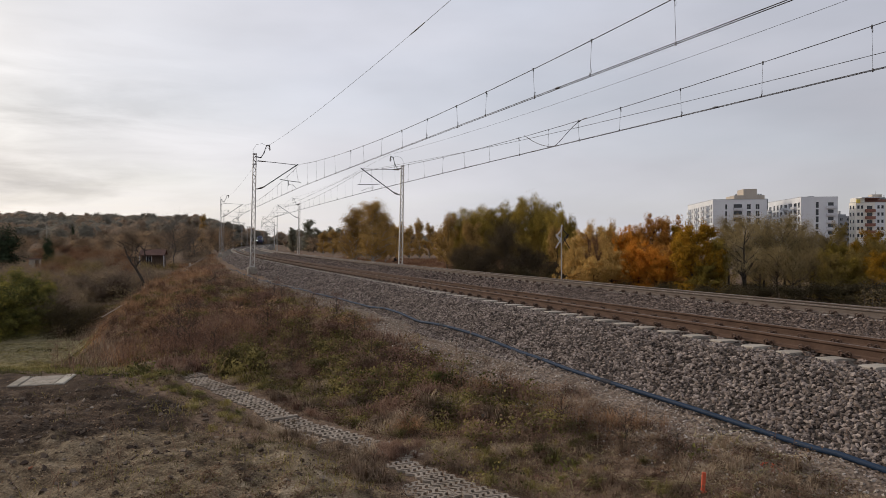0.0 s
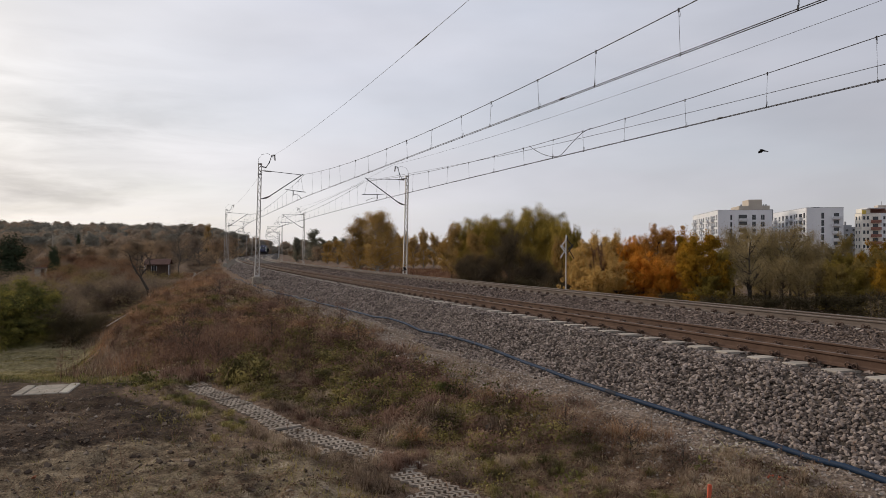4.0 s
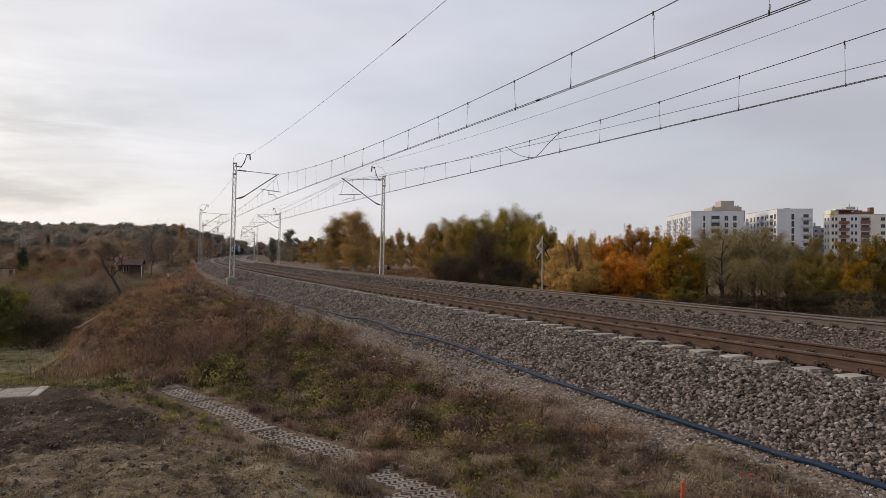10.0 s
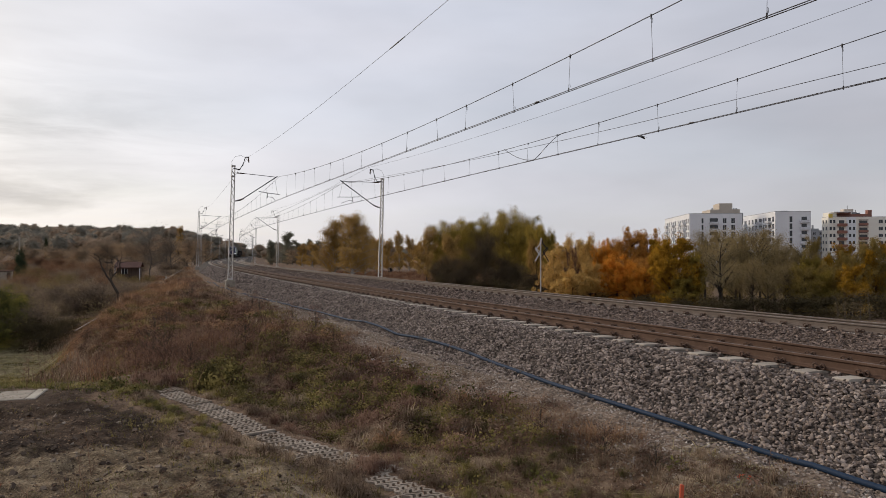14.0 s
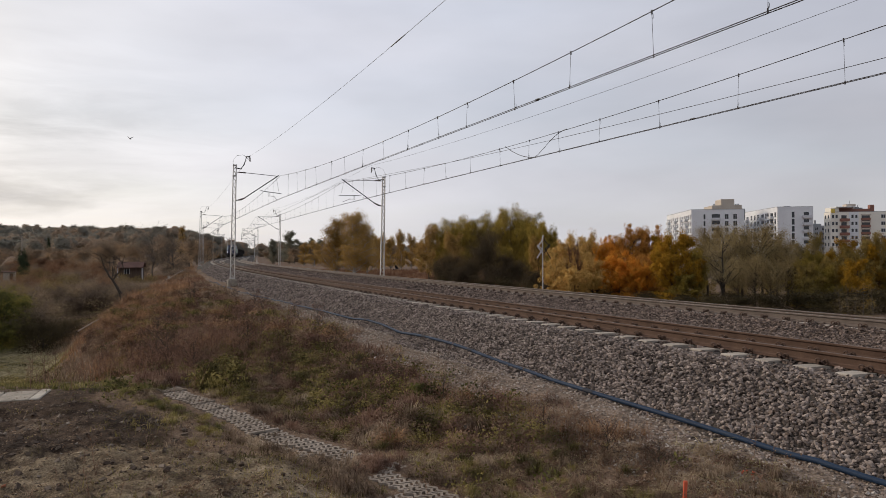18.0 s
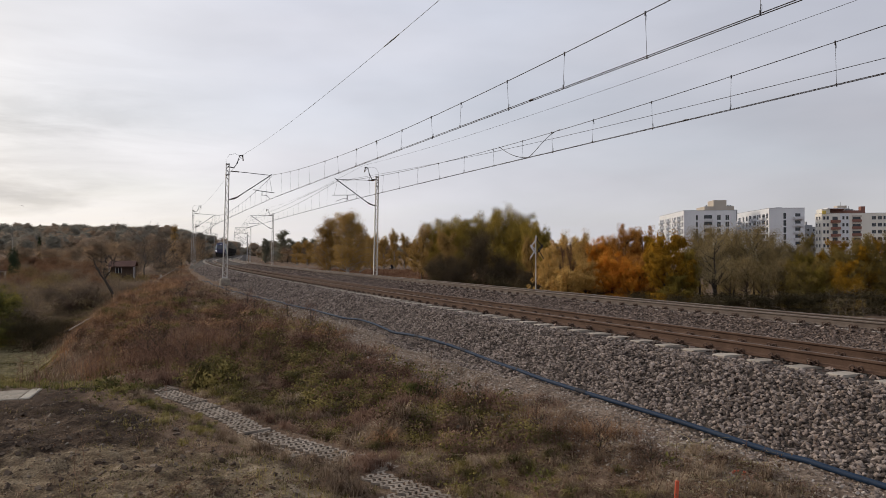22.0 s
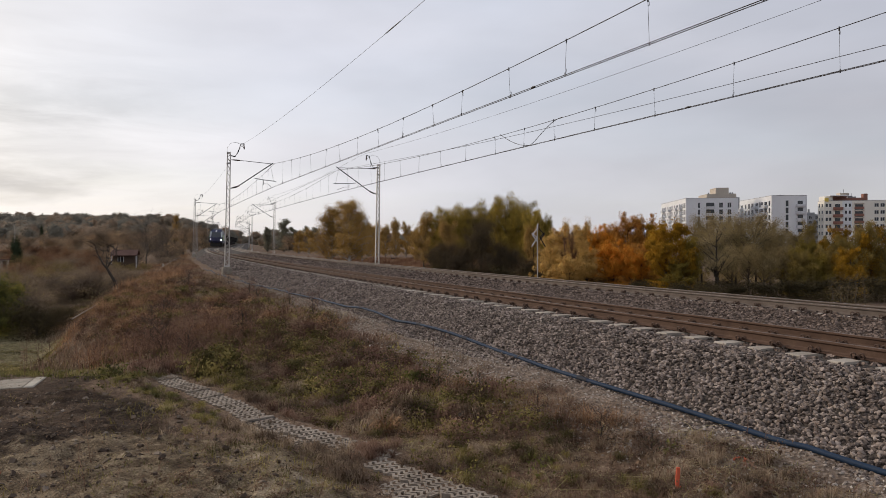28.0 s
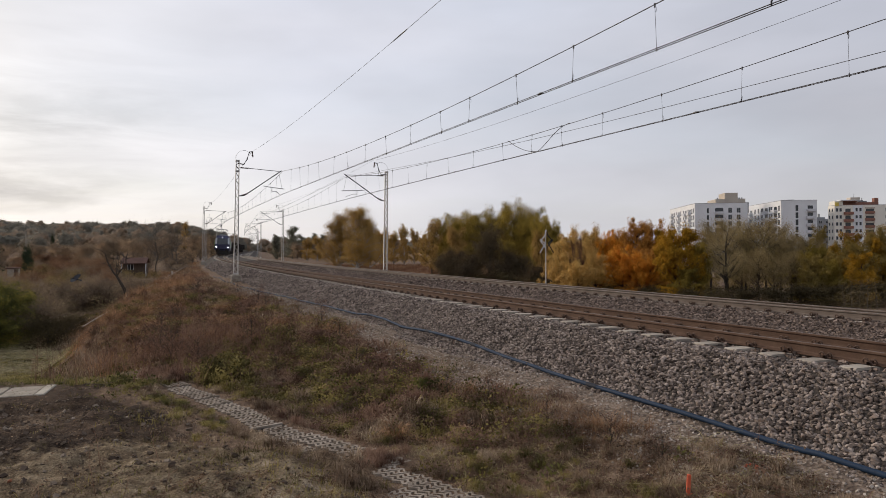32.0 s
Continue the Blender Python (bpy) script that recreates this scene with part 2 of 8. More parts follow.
M_stone_one = surface("ballast_stone_single", [(0.18, (0.070, 0.052, 0.043)), (0.45, (0.165, 0.128, 0.106)), (0.62, (0.242, 0.190, 0.160)), (0.88, (0.380, 0.310, 0.262))], 3, 45, 0.9, spec=0.2, relief=0.5, dist=0.006, random_ob=0.5)
M_rail = surface("rusty_rail", [(0.25, (0.045, 0.025, 0.017)), (0.5, (0.085, 0.049, 0.033)), (0.8, (0.146, 0.093, 0.066))], 3, 50, 0.75, spec=0.25, relief=0.2, dist=0.003)
M_head = surface("worn_rail_head", [(0.2, (0.11, 0.078, 0.056)), (0.8, (0.20, 0.15, 0.115))], 2, 40, 0.6, metal=0.3, relief=0.05, dist=0.001)
M_rail2 = surface("dusty_rail", [(0.25, (0.073, 0.055, 0.045)), (0.5, (0.130, 0.103, 0.086)), (0.8, (0.192, 0.160, 0.137))], 3, 50, 0.75, spec=0.3, relief=0.2, dist=0.003)
M_head2 = surface("polished_rail_head", [(0.2, (0.17, 0.15, 0.13)), (0.8, (0.28, 0.255, 0.23))], 2, 40, 0.4, metal=0.7, relief=0.05, dist=0.001)
M_sleeper = surface("sleeper_concrete", [(0.25, (0.200, 0.172, 0.140)), (0.5, (0.350, 0.308, 0.255)), (0.8, (0.450, 0.405, 0.345))], 5, 60, 0.9, relief=0.3, dist=0.004, random_ob=0.2)
M_clip = surface("rusty_clip", [(0.2, (0.040, 0.024, 0.018)), (0.8, (0.11, 0.065, 0.045))], 8, 90, 0.7)
M_galv = surface("galvanised_steel", [(0.25, (0.33, 0.315, 0.30)), (0.75, (0.56, 0.54, 0.51))], 3, 30, 0.55, metal=0.35, relief=0.05, dist=0.002)
M_tube = surface("dark_tube", [(0.2, (0.05, 0.05, 0.055)), (0.8, (0.13, 0.13, 0.135))], 3, 30, 0.55, metal=0.4, relief=0.0)
M_wire = plain("copper_wire", (0.045, 0.042, 0.045), 0.55, 0.5)
M_insul = surface("brown_insulator", [(0.2, (0.06, 0.035, 0.025)), (0.8, (0.11, 0.07, 0.05))], 8, 60, 0.25, relief=0)
M_conc = surface("old_concrete", [(0.22, (0.145, 0.125, 0.098)), (0.5, (0.315, 0.280, 0.228)), (0.8, (0.47, 0.43, 0.36))], 4, 50, 0.9, relief=0.4, dist=0.006, random_ob=0.2)
M_slab = surface("weathered_slab", [(0.22, (0.105, 0.082, 0.062)), (0.5, (0.232, 0.192, 0.152)), (0.8, (0.400, 0.345, 0.284))], 3, 50, 0.92, relief=0.4, dist=0.006, random_ob=0.25)
M_bark = surface("bark", [(0.25, (0.020, 0.016, 0.013)), (0.75, (0.085, 0.070, 0.056))], 6, 40, 0.95, relief=0.5, dist=0.02, stretch=(1, 1, 0.25))
# Bark made paler to put haze on far trees; grey dead stalks share it.
M_greybark_haze = surface("grey_bark_haze", [(0.25, (0.060, 0.050, 0.042)), (0.75, (0.150, 0.125, 0.102))], 6, 40, 0.95, relief=0.3, stretch=(1, 1, 0.25))
M_birch = surface("birch_bark", [(0.35, (0.05, 0.045, 0.04)), (0.5, (0.38, 0.36, 0.33)), (0.8, (0.55, 0.53, 0.5))], 4, 20, 0.85, relief=0.2, stretch=(0.4, 0.4, 1.2))

# ---- mesh helpers ----


def fast_mesh(name, V, F, mat, smooth=False):
    """A mesh from arrays: vertices (n, 3) and faces (m, corners)."""
    me = bpy.data.meshes.new(name)
    V, F = np.asarray(V, np.float32), np.asarray(F, np.int32)
    me.vertices.add(len(V)); me.vertices.foreach_set("co", V.ravel())
    me.loops.add(F.size); me.loops.foreach_set("vertex_index", F.ravel())
    me.polygons.add(len(F))
    me.polygons.foreach_set("loop_start", np.arange(0, F.size, F.shape[1], dtype=np.int32))
    me.polygons.foreach_set("use_smooth", np.full(len(F), smooth))
    me.update(calc_edges=True)
    me.materials.append(mat)
    return me


def bm_mesh(name, bm, mat, smooth=False):
    me = bpy.data.meshes.new(name)
    bmesh.ops.recalc_face_normals(bm, faces=bm.faces)
    for f in bm.faces:
        f.smooth = smooth
    bm.to_mesh(me)
    bm.free()
    me.materials.append(mat)
    return me


def part(name, me, parent, label="", m=None):
    ob = new(name, me)
    ob.parent = parent
    if m is not None:
        ob.matrix_basis = m
    if label:
        ob["label"] = label
    return ob


def box(bm, x0, x1, y0, y1, z0, z1, m=None, bevel=0.0):
    r = bmesh.ops.create_cube(bm, size=1)
    vs = r["verts"]
    for v in vs:
        v.co = Vector(((x0 + x1) / 2 + v.co.x * (x1 - x0), (y0 + y1) / 2 + v.co.y * (y1 - y0), (z0 + z1) / 2 + v.co.z * (z1 - z0)))
    if bevel:
        es = list({e for v in vs for e in v.link_edges})
        r2 = bmesh.ops.bevel(bm, geom=es, offset=bevel, segments=1, affect="EDGES")
        vs = list({v for f in r2["faces"] for v in f.verts} | {v for v in vs if v.is_valid})
    if m is not None:
        bmesh.ops.transform(bm, matrix=m, verts=vs)
    return vs


def tube_arrays(path, radii, sides=6, cap=True):
    """Vertices and quads of a tube along a path."""
    P = np.asarray(path, float)
    n = len(P)
    radii = np.broadcast_to(np.asarray(radii, float), (n,))
    T = np.gradient(P, axis=0)
    T /= np.linalg.norm(T, axis=1)[:, None] + 1e-12
    up = np.where(np.abs(T[:, 2:3]) > 0.9, np.array([[1.0, 0, 0]]), np.array([[0, 0, 1.0]]))
    A = np.cross(T, up); A /= np.linalg.norm(A, axis=1)[:, None] + 1e-12
    B = np.cross(T, A)
    an = np.arange(sides) * 2 * np.pi / sides
    V = P[:, None] + radii[:, None, None] * (A[:, None] * np.cos(an)[None, :, None] + B[:, None] * np.sin(an)[None, :, None])
    i = np.arange(n - 1)[:, None] * sides
    j = np.arange(sides)[None]
    k = (j + 1) % sides
    F = np.stack([i + j, i + k, i + sides + k, i + sides + j], -1).reshape(-1, 4)
    return V.reshape(-1, 3), F


class Soup:
    """Collects pieces with equal face size into one mesh."""

    def __init__(self):
        self.V, self.F, self.n = [], [], 0

    def add(self, V, F):
        self.V.append(V); self.F.append(np.asarray(F) + self.n); self.n += len(V)

    def tube(self, path, radii, sides=6):
        self.add(*tube_arrays(path, radii, sides))

    def mesh(self, name, mat, smooth=True):
        return fast_mesh(name, np.concatenate(self.V), np.concatenate(self.F), mat, smooth)


def thing(name, label, category, group="", m=None, kind=""):
    ob = new(name)
    if m is not None:
        ob.matrix_basis = m
    return tagged(ob, label, category, group, kind)


# ---- the line of the tracks: a right-hand arc of about 1040 m ----
TH, KAP, BX, BY = -0.4107, 0.00096, 0.345, 20.69
RAD = 1 / KAP
CX, CY = BX + RAD * math.cos(TH), BY - RAD * math.sin(TH)
CANT = 0.0555                    # the outer rail lies higher


S_END = 175.0                   # here the arc runs out into a straight


def along(s, o, z=0.0):
    """The place s metres along the line (away), o metres to its right from the near rail."""
    s = np.asarray(s, float)
    a = TH + KAP * np.minimum(s, S_END)
    e = np.maximum(s - S_END, 0)
    return np.stack([CX - (RAD - o) * np.cos(a) + e * np.sin(a), CY + (RAD - o) * np.sin(a) + e * np.cos(a), z + 0 * a], -1)


def heading(s):
    return TH + KAP * min(s, S_END)


def track_pose(s, o, z=0.0, tilt=0.0):
    """x to the right of the line, y away along it."""
    p = along(float(s), o, z)
    return Matrix.Translation(Vector(p)) @ Matrix.Rotation(-heading(s), 4, "Z") @ Matrix.Rotation(tilt, 4, "Y")


def line_coords(x, y):
    """s and o of a place in plan."""
    vx, vy = CX - x, y - CY
    r = np.hypot(vx, vy)
    s, o = (np.arctan2(vy, vx) - TH) * RAD, RAD - r
    a = TH + KAP * S_END
    ex, ey = x - (CX - RAD * np.cos(a)), y - (CY + RAD * np.sin(a))
    far = ex * np.sin(a) + ey * np.cos(a)
    return np.where(far > 0, S_END + far, s), np.where(far > 0, ex * np.cos(a) - ey * np.sin(a), o)


def smooth(a, b, x):
    t = np.clip((x - a) / (b - a), 0, 1)
    return t * t * (3 - 2 * t)


def hash_noise(x, y, seed=0):
    """Cheap value noise on arrays."""
    def h(i, j):
        v = np.sin(i * 127.1 + j * 311.7 + seed * 74.7) * 43758.5453
        return v - np.floor(v)
    i, j = np.floor(x), np.floor(y)
    u, v = x - i, y - j
    u, v = u * u * (3 - 2 * u), v * v * (3 - 2 * v)
    return (h(i, j) * (1 - u) + h(i + 1, j) * u) * (1 - v) + (h(i, j + 1) * (1 - u) + h(i + 1, j + 1) * u) * v - 0.5


# ---- ground ----
CHANNEL = np.array([(4.3, 2.8), (2.5, 4.9), (1.0, 6.5), (-0.32, 7.85), (-1.2, 8.6), (-2.17, 9.44), (-3.21, 10.85), (-4.45, 12.28), (-5.15, 13.25), (-5.9, 14.3)])


def channel_distance(x, y):
    """Signed distance from the drain's axis: positive on the railway's side."""
    best = np.full(np.shape(x), 1e9)
    sign = np.ones(np.shape(x))
    for (ax, ay), (bx_, by_) in zip(CHANNEL[:-1], CHANNEL[1:]):
        dx, dy = bx_ - ax, by_ - ay
        t = np.clip(((x - ax) * dx + (y - ay) * dy) / (dx * dx + dy * dy), 0, 1)
        d = np.hypot(x - ax - t * dx, y - ay - t * dy)
        sg = np.sign((x - ax) * dy - (y - ay) * dx)
        near = d < best
        best = np.where(near, d, best)
        sign = np.where(near, sg, sign)
    return best * sign


def height(x, y, rough=True):
    x, y = np.asarray(x, float), np.asarray(y, float)
    s, o = line_coords(x, y)
    q = o + 8.6
    r = np.hypot(x, y)
    # railway side
    bank = np.interp(o, [-8.6, -5.5, -3.4, -2.1, 8.9, 11, 15, 60, 200], [-1.42, -1.2, -0.96, -0.88, -1.0, -1.2, -2.1, -2.6, -3.0])
    # left of the drain: dirt yard, then the track down into the valley
    left = -1.02 - 0.13 * np.clip(y - 12.5, 0, 16) + 0.012 * np.clip(y - 30, 0, 110)
    left = left + 15.5 * smooth(150, 520, r) * smooth(-0.31, -0.44, x / np.maximum(y, 1)) * (y > 1)
    left = left + 0.76 * np.exp(-(r / 3.0) ** 2) - 0.05 * np.clip(-x - 4, 0, 12) * smooth(12, 16, y)
    foot = np.interp(y, [-30, 5, 14, 18, 23, 26, 34, 42, 45, 80, 160, 400], [2.5, 2.6, 2.0, 1.6, 0.3, -0.9, -0.6, 0.1, 0.2, -0.5, -2, -2])
    foot = np.maximum(foot, np.interp(s, [24, 35, 43, 51, 60, 76], [-3, 0.9, 1.7, 2.4, 3.1, 4.2]))
    w = smooth(foot - np.interp(y, [13, 30], [1.2, 3.0]), foot + 0.5, q)
    z = left * (1 - w) + bank * w
    d = channel_distance(x, y)
    c = np.exp(-(d / 0.62) ** 4) * smooth(16, 14, y) * smooth(3.0, 4.5, y)
    z = z * (1 - c) + (EYE - 2.555 + 0.04 * smooth(9.3, 9.7, y)) * c
    if rough:
        a = smooth(-1.4, -2.3, o) + smooth(8.6, 9.2, o)
        mound = smooth(0.5, 1.2, d) * smooth(-3.7, -5.0, o) * smooth(-11, -9, o)
        z = z + mound * (0.42 * hash_noise(x * 0.55, y * 0.55, 8) + 0.42 * hash_noise(x * 1.3, y * 1.3, 9) - 0.04)
        z = z + a * (0.16 * hash_noise(x * 0.7, y * 0.7) + 0.07 * hash_noise(x * 2.3, y * 2.3, 1) + 0.03 * hash_noise(x * 7, y * 7, 2)) * (1 - 0.9 * np.exp(-(d / 0.6) ** 4))
        lump = smooth(-0.6, -1.4, d) * smooth(13.2, 12.2, y)
        z = z + lump * (0.042 * hash_noise(x * 9, y * 9, 12) + 0.032 * hash_noise(x * 17, y * 17, 13) + 0.05 * hash_noise(x * 4, y * 4, 14))
    m = np.exp(-(((x + 6.92) ** 2 + (y - 11.7) ** 2) / 0.75) ** 3)
    return z * (1 - m) + (EYE - 2.405) * m


def build_ground():
    ang = np.radians(np.concatenate([np.arange(-180, -50, 5), np.arange(-50, 50, 0.28), np.arange(50, 180, 5)]))
    rad = np.concatenate([[0.02], np.geomspace(0.5, 4.1, 40), np.arange(4.2, 14.5, 0.07), np.geomspace(14.6, 4800, 230)])
    A, R = np.meshgrid(ang, rad)
    X, Y = R * np.sin(A) + 0.4, R * np.cos(A) - 0.4
    Z = height(X, Y)
    n, k = A.shape
    i = np.arange(n - 1)[:, None] * k
    j = np.arange(k)[None]
    jn = (j + 1) % k
    F = np.stack([i + j, i + jn, i + k + jn, i + k + j], -1).reshape(-1, 4)
    V = np.stack([X, Y, Z], -1).reshape(-1, 3)
    me = fast_mesh("ground", V, F[:, ::-1], M_soil, True)
    x, y = V[:, 0], V[:, 1]
    s, o = line_coords(x, y)
    d = channel_distance(x, y)
    dirt = smooth(13.0, 12.2, y + 0.5 * hash_noise(x, y)) * smooth(-0.5, -1.1, d)
    dirt = dirt * smooth(-0.5, -1.5, d + hash_noise(x * 0.8, y * 0.8, 3))
    path = smooth(-3.9, -3.0, o + 0.8 * hash_noise(s * 0.5, o, 4)) * smooth(-1.3, -1.7, o) * (1 - 0.75 * smooth(2, 14, s))
    grass = smooth(13, 14, y) * smooth(-1.8, -3.2, o + 8.6) * smooth(45, 30, y)
    wet = smooth(-1.0, -2.5, d) * 0.6 * smooth(6.5, 5, y)
    col = np.stack([dirt, path, np.clip(grass + wet, 0, 1), np.ones_like(x)], -1).astype(np.float32)
    at = me.color_attributes.new("zone", "FLOAT_COLOR", "POINT")
    at.data.foreach_set("color", col.ravel())
    worn = np.exp(-(((x + 3.0) / 2.2) ** 2 + ((y - 7.4) / 1.5) ** 2)) + 0.9 * np.exp(-(((x + 1.2) / 1.2) ** 2 + ((y - 6.2) / 1.1) ** 2)) + 0.7 * np.exp(-(((x + 4.3) / 1.0) ** 2 + ((y - 6.6) / 0.9) ** 2))
    at2 = me.attributes.new("worn", "FLOAT", "POINT")
    at2.data.foreach_set("value", np.clip(worn, 0, 1).astype(np.float32))
    tagged(new("ground", me), "uneven brown soil with dirt, grass and weeds", "ground", kind="structure")


build_ground()

# ---- track bed ----
BED_O = np.array([-2.15, -1.75, -1.35, -1.0, -0.6, -0.3, 0.0, 0.75, 1.5, 2.1, 2.7, 3.3, 3.9, 4.4, 5.0, 5.8, 6.55, 7.1, 7.6, 8.2, 8.9])
BED_Z = np.array([-0.93, -0.67, -0.41, -0.200, -0.186, -0.192, -0.208, -0.240, -0.28, -0.31, -0.34, -0.33, -0.27, -0.185, -0.205, -0.28, -0.32, -0.36, -0.42, -0.75, -1.12])


def bed_height(o, s=0.0):
    return np.interp(o, BED_O, BED_Z)


def build_bed():
    s = np.concatenate([np.arange(-70, -16, 2), np.arange(-16, 40, 0.25), np.arange(40, 120, 1), np.arange(120, 620, 5)])
    o = np.linspace(-2.2, 8.95, 75)
    S, O = np.meshgrid(s, o, indexing="ij")
    Z = bed_height(O) + 0.03 * hash_noise(S * 2, O * 2) + 0.05 * hash_noise(S * 0.6, O * 0.8, 7) * ((O < -0.9) | (O > 2.2) & (O < 4.3))
    P = along(S, O, Z)
    n, k = S.shape
    i = np.arange(n - 1)[:, None] * k
    j = np.arange(k - 1)[None]
    F = np.stack([i + j, i + j + 1, i + k + j + 1, i + k + j], -1).reshape(-1, 4)
    tagged(new("track_bed", fast_mesh("track_bed", P.reshape(-1, 3), F, M_bed, True)), "grey crushed-stone ballast bed under two tracks", "ballast", kind="structure")


build_bed()

RAIL = [(-0.075, 0), (-0.075, 0.012), (-0.02, 0.03), (-0.0085, 0.05), (-0.0085, 0.125), (-0.033, 0.137), (-0.036, 0.142), (-0.036, 0.162), (-0.028, 0.172),
        (0.028, 0.172), (0.036, 0.162), (0.036, 0.142), (0.033, 0.137), (0.0085, 0.125), (0.0085, 0.05), (0.02, 0.03), (0.075, 0.012), (0.075, 0)]


def rail_mesh(o, z, mat, head):
    s = np.concatenate([np.arange(-60, 60, 1.0), np.arange(60, 560, 4.0)])
    pr = np.array(RAIL)
    S, I = np.meshgrid(s, np.arange(len(pr)), indexing="ij")
    P = along(S, o + pr[I, 0], z - 0.172 + pr[I, 1] - CANT * pr[I, 0])
    n, k = S.shape
    i = np.arange(n - 1)[:, None] * k
    j = np.arange(k)[None]
    jn = (j + 1) % k
    F = np.stack([i + j, i + jn, i + k + jn, i + k + j], -1).reshape(-1, 4)
    me = fast_mesh("rail", P.reshape(-1, 3), F, mat)
    me.materials.append(head)
    idx = np.tile(np.isin(np.arange(k), [8]).astype(np.int32), n - 1)
    me.polygons.foreach_set("material_index", idx)
    return me


def sleeper_mesh():
    bm = bmesh.new()
    # pre-stressed concrete: thicker under the rails, sloping sides
    ys, hs = [-1.30, -1.28, -0.95, -0.35, 0.35, 0.95, 1.28, 1.30], [0.175, 0.19, 0.20, 0.165, 0.165, 0.20, 0.19, 0.175]
    rings = []
    for x, h in zip(ys, hs):
        rings.append([bm.verts.new((x, sy * wd, zz)) for sy, wd, zz in ((-1, 0.15, -0.02), (-1, 0.11, h - 0.215), (1, 0.11, h - 0.215), (1, 0.15, -0.02))])
        for v, zz in zip(rings[-1], (-0.21, h - 0.20, h - 0.20, -0.21)):
            v.co.z = zz
    for a, b in zip(rings[:-1], rings[1:]):
        for i in range(4):
            bm.faces.new((a[i], a[(i + 1) % 4], b[(i + 1) % 4], b[i]))
    bm.faces.new(rings[0]); bm.faces.new(rings[-1])
    return bm_mesh("sleeper", bm, M_sleeper)


def clip_arrays():
    """One spring fastening: two coils beside the rail's foot and a shoulder between them."""
    so = Soup()
    for y in (-0.055, 0.055):
        a = np.linspace(0, 2 * np.pi, 9)
        ring = np.stack([0 * a - 0.02, y + 0.036 * np.cos(a), 0.045 + 0.036 * np.sin(a)], -1)
        so.tube(ring, 0.012, 5)
    so.tube([(-0.05, 0, 0.02), (0.0, 0, 0.035), (0.05, 0, 0.03)], [0.03, 0.034, 0.02], 5)
    return np.concatenate(so.V), np.concatenate(so.F)


# ---- tracks ----
TILT = math.atan(CANT)
SLEEPER, (CLIP_V, CLIP_F) = sleeper_mesh(), clip_arrays()
CLIP = fast_mesh("rail_clip", CLIP_V, CLIP_F, M_clip, True)


def build_track(o0, z0, first, spacing, mats, label):
    tr = thing("railway_track", label, "railway track", "parallel tracks")
    for k in (0, 1):
        part("rail", rail_mesh(o0 + 1.5 * k, z0 - CANT * 1.5 * k, *mats), tr, "rusty steel rail" if o0 == 0 else "dusty grey steel rail")
    far, far_sl = Soup(), Soup()
    sl = np.array([v.co[:] for v in SLEEPER.vertices])
    slf = [list(p.vertices) for p in SLEEPER.polygons if len(p.vertices) == 4]
    count = clips = 0
    n = 0
    while True:
        s = first + n * spacing
        n += 1
        if s > 300:
            break
        m = track_pose(s, o0 + 0.75, z0 - 0.172 - CANT * 0.75, TILT)
        M = np.array(m)
        if count < 150:
            part("sleeper", SLEEPER, tr, m=m)
            count += 1
        else:
            far_sl.add(sl @ M[:3, :3].T + M[:3, 3], slf)
        for x, turn in ((-0.75 - 0.085, 0), (-0.75 + 0.085, math.pi), (0.75 - 0.085, 0), (0.75 + 0.085, math.pi)):
            mm = m @ Matrix.Translation((x, 0, 0)) @ Matrix.Rotation(turn, 4, "Z")
            if s < 34 and clips < 300 and s > -18:
                part("rail_clip", CLIP, tr, m=mm)
                clips += 1
            elif s < 80:
                K = np.array(mm)
                far.add(CLIP_V @ K[:3, :3].T + K[:3, 3], CLIP_F)
    tagged(part("far_fastening", far.mesh("far_fastening", M_clip), tr), kind="stuff")
    tagged(part("far_sleeper", far_sl.mesh("far_sleeper", M_sleeper, False), tr), kind="stuff")
    return tr


build_track(0.0, 0.0, -19.865, 0.6, (M_rail, M_head), "rust-brown railway track on concrete sleepers")
build_track(5.02, -0.02, -21.14, 0.5855, (M_rail2, M_head2), "grey dusty railway track behind the rusty one")

# ---- loose ballast stones ----


CUBE_V = np.array([(x, y, z) for z in (-1, 1) for y in (-1, 1) for x in (-1, 1)], float)
CUBE_F = np.array([(0, 2, 3, 1), (4, 5, 7, 6), (0, 1, 5, 4), (2, 6, 7, 3), (0, 4, 6, 2), (1, 3, 7, 5)])


def stone_cloud(rng, P, size):
    """Angular broken stones, one at each place, as arrays."""
    n = len(P)
    V = (CUBE_V[None] * rng.uniform(0.5, 1.0, (n, 8, 3)) + rng.uniform(-0.12, 0.12, (n, 8, 3))) * rng.uniform([0.9, 0.75, 0.6], [1.5, 1.2, 0.95], (n, 1, 3)) * np.asarray(size)[:, None, None]
    F = (CUBE_F[1 if n > 1 else 0:][None] + (np.arange(n) * 8)[:, None, None]).reshape(-1, 4)
    return turned(rng, V, P).reshape(-1, 3), F


def turned(rng, V, P):
    """Turn every stone of the cloud its own way and set it at its place."""
    n = len(P)
    a, b, c = rng.uniform(0, 2 * np.pi, n), rng.uniform(-0.7, 0.7, n), rng.uniform(-0.7, 0.7, n)
    ca, sa, cb, sb, cc, sc = (f(q)[:, None] for q in (a, b, c) for f in (np.cos, np.sin))
    x, y, z = V[..., 0], V[..., 1], V[..., 2]
    y, z = y * cb - z * sb, y * sb + z * cb
    x, z = x * cc + z * sc, z * cc - x * sc
    x, y = x * ca - y * sa, x * sa + y * ca
    return np.stack([x, y, z], -1) + P[:, None]


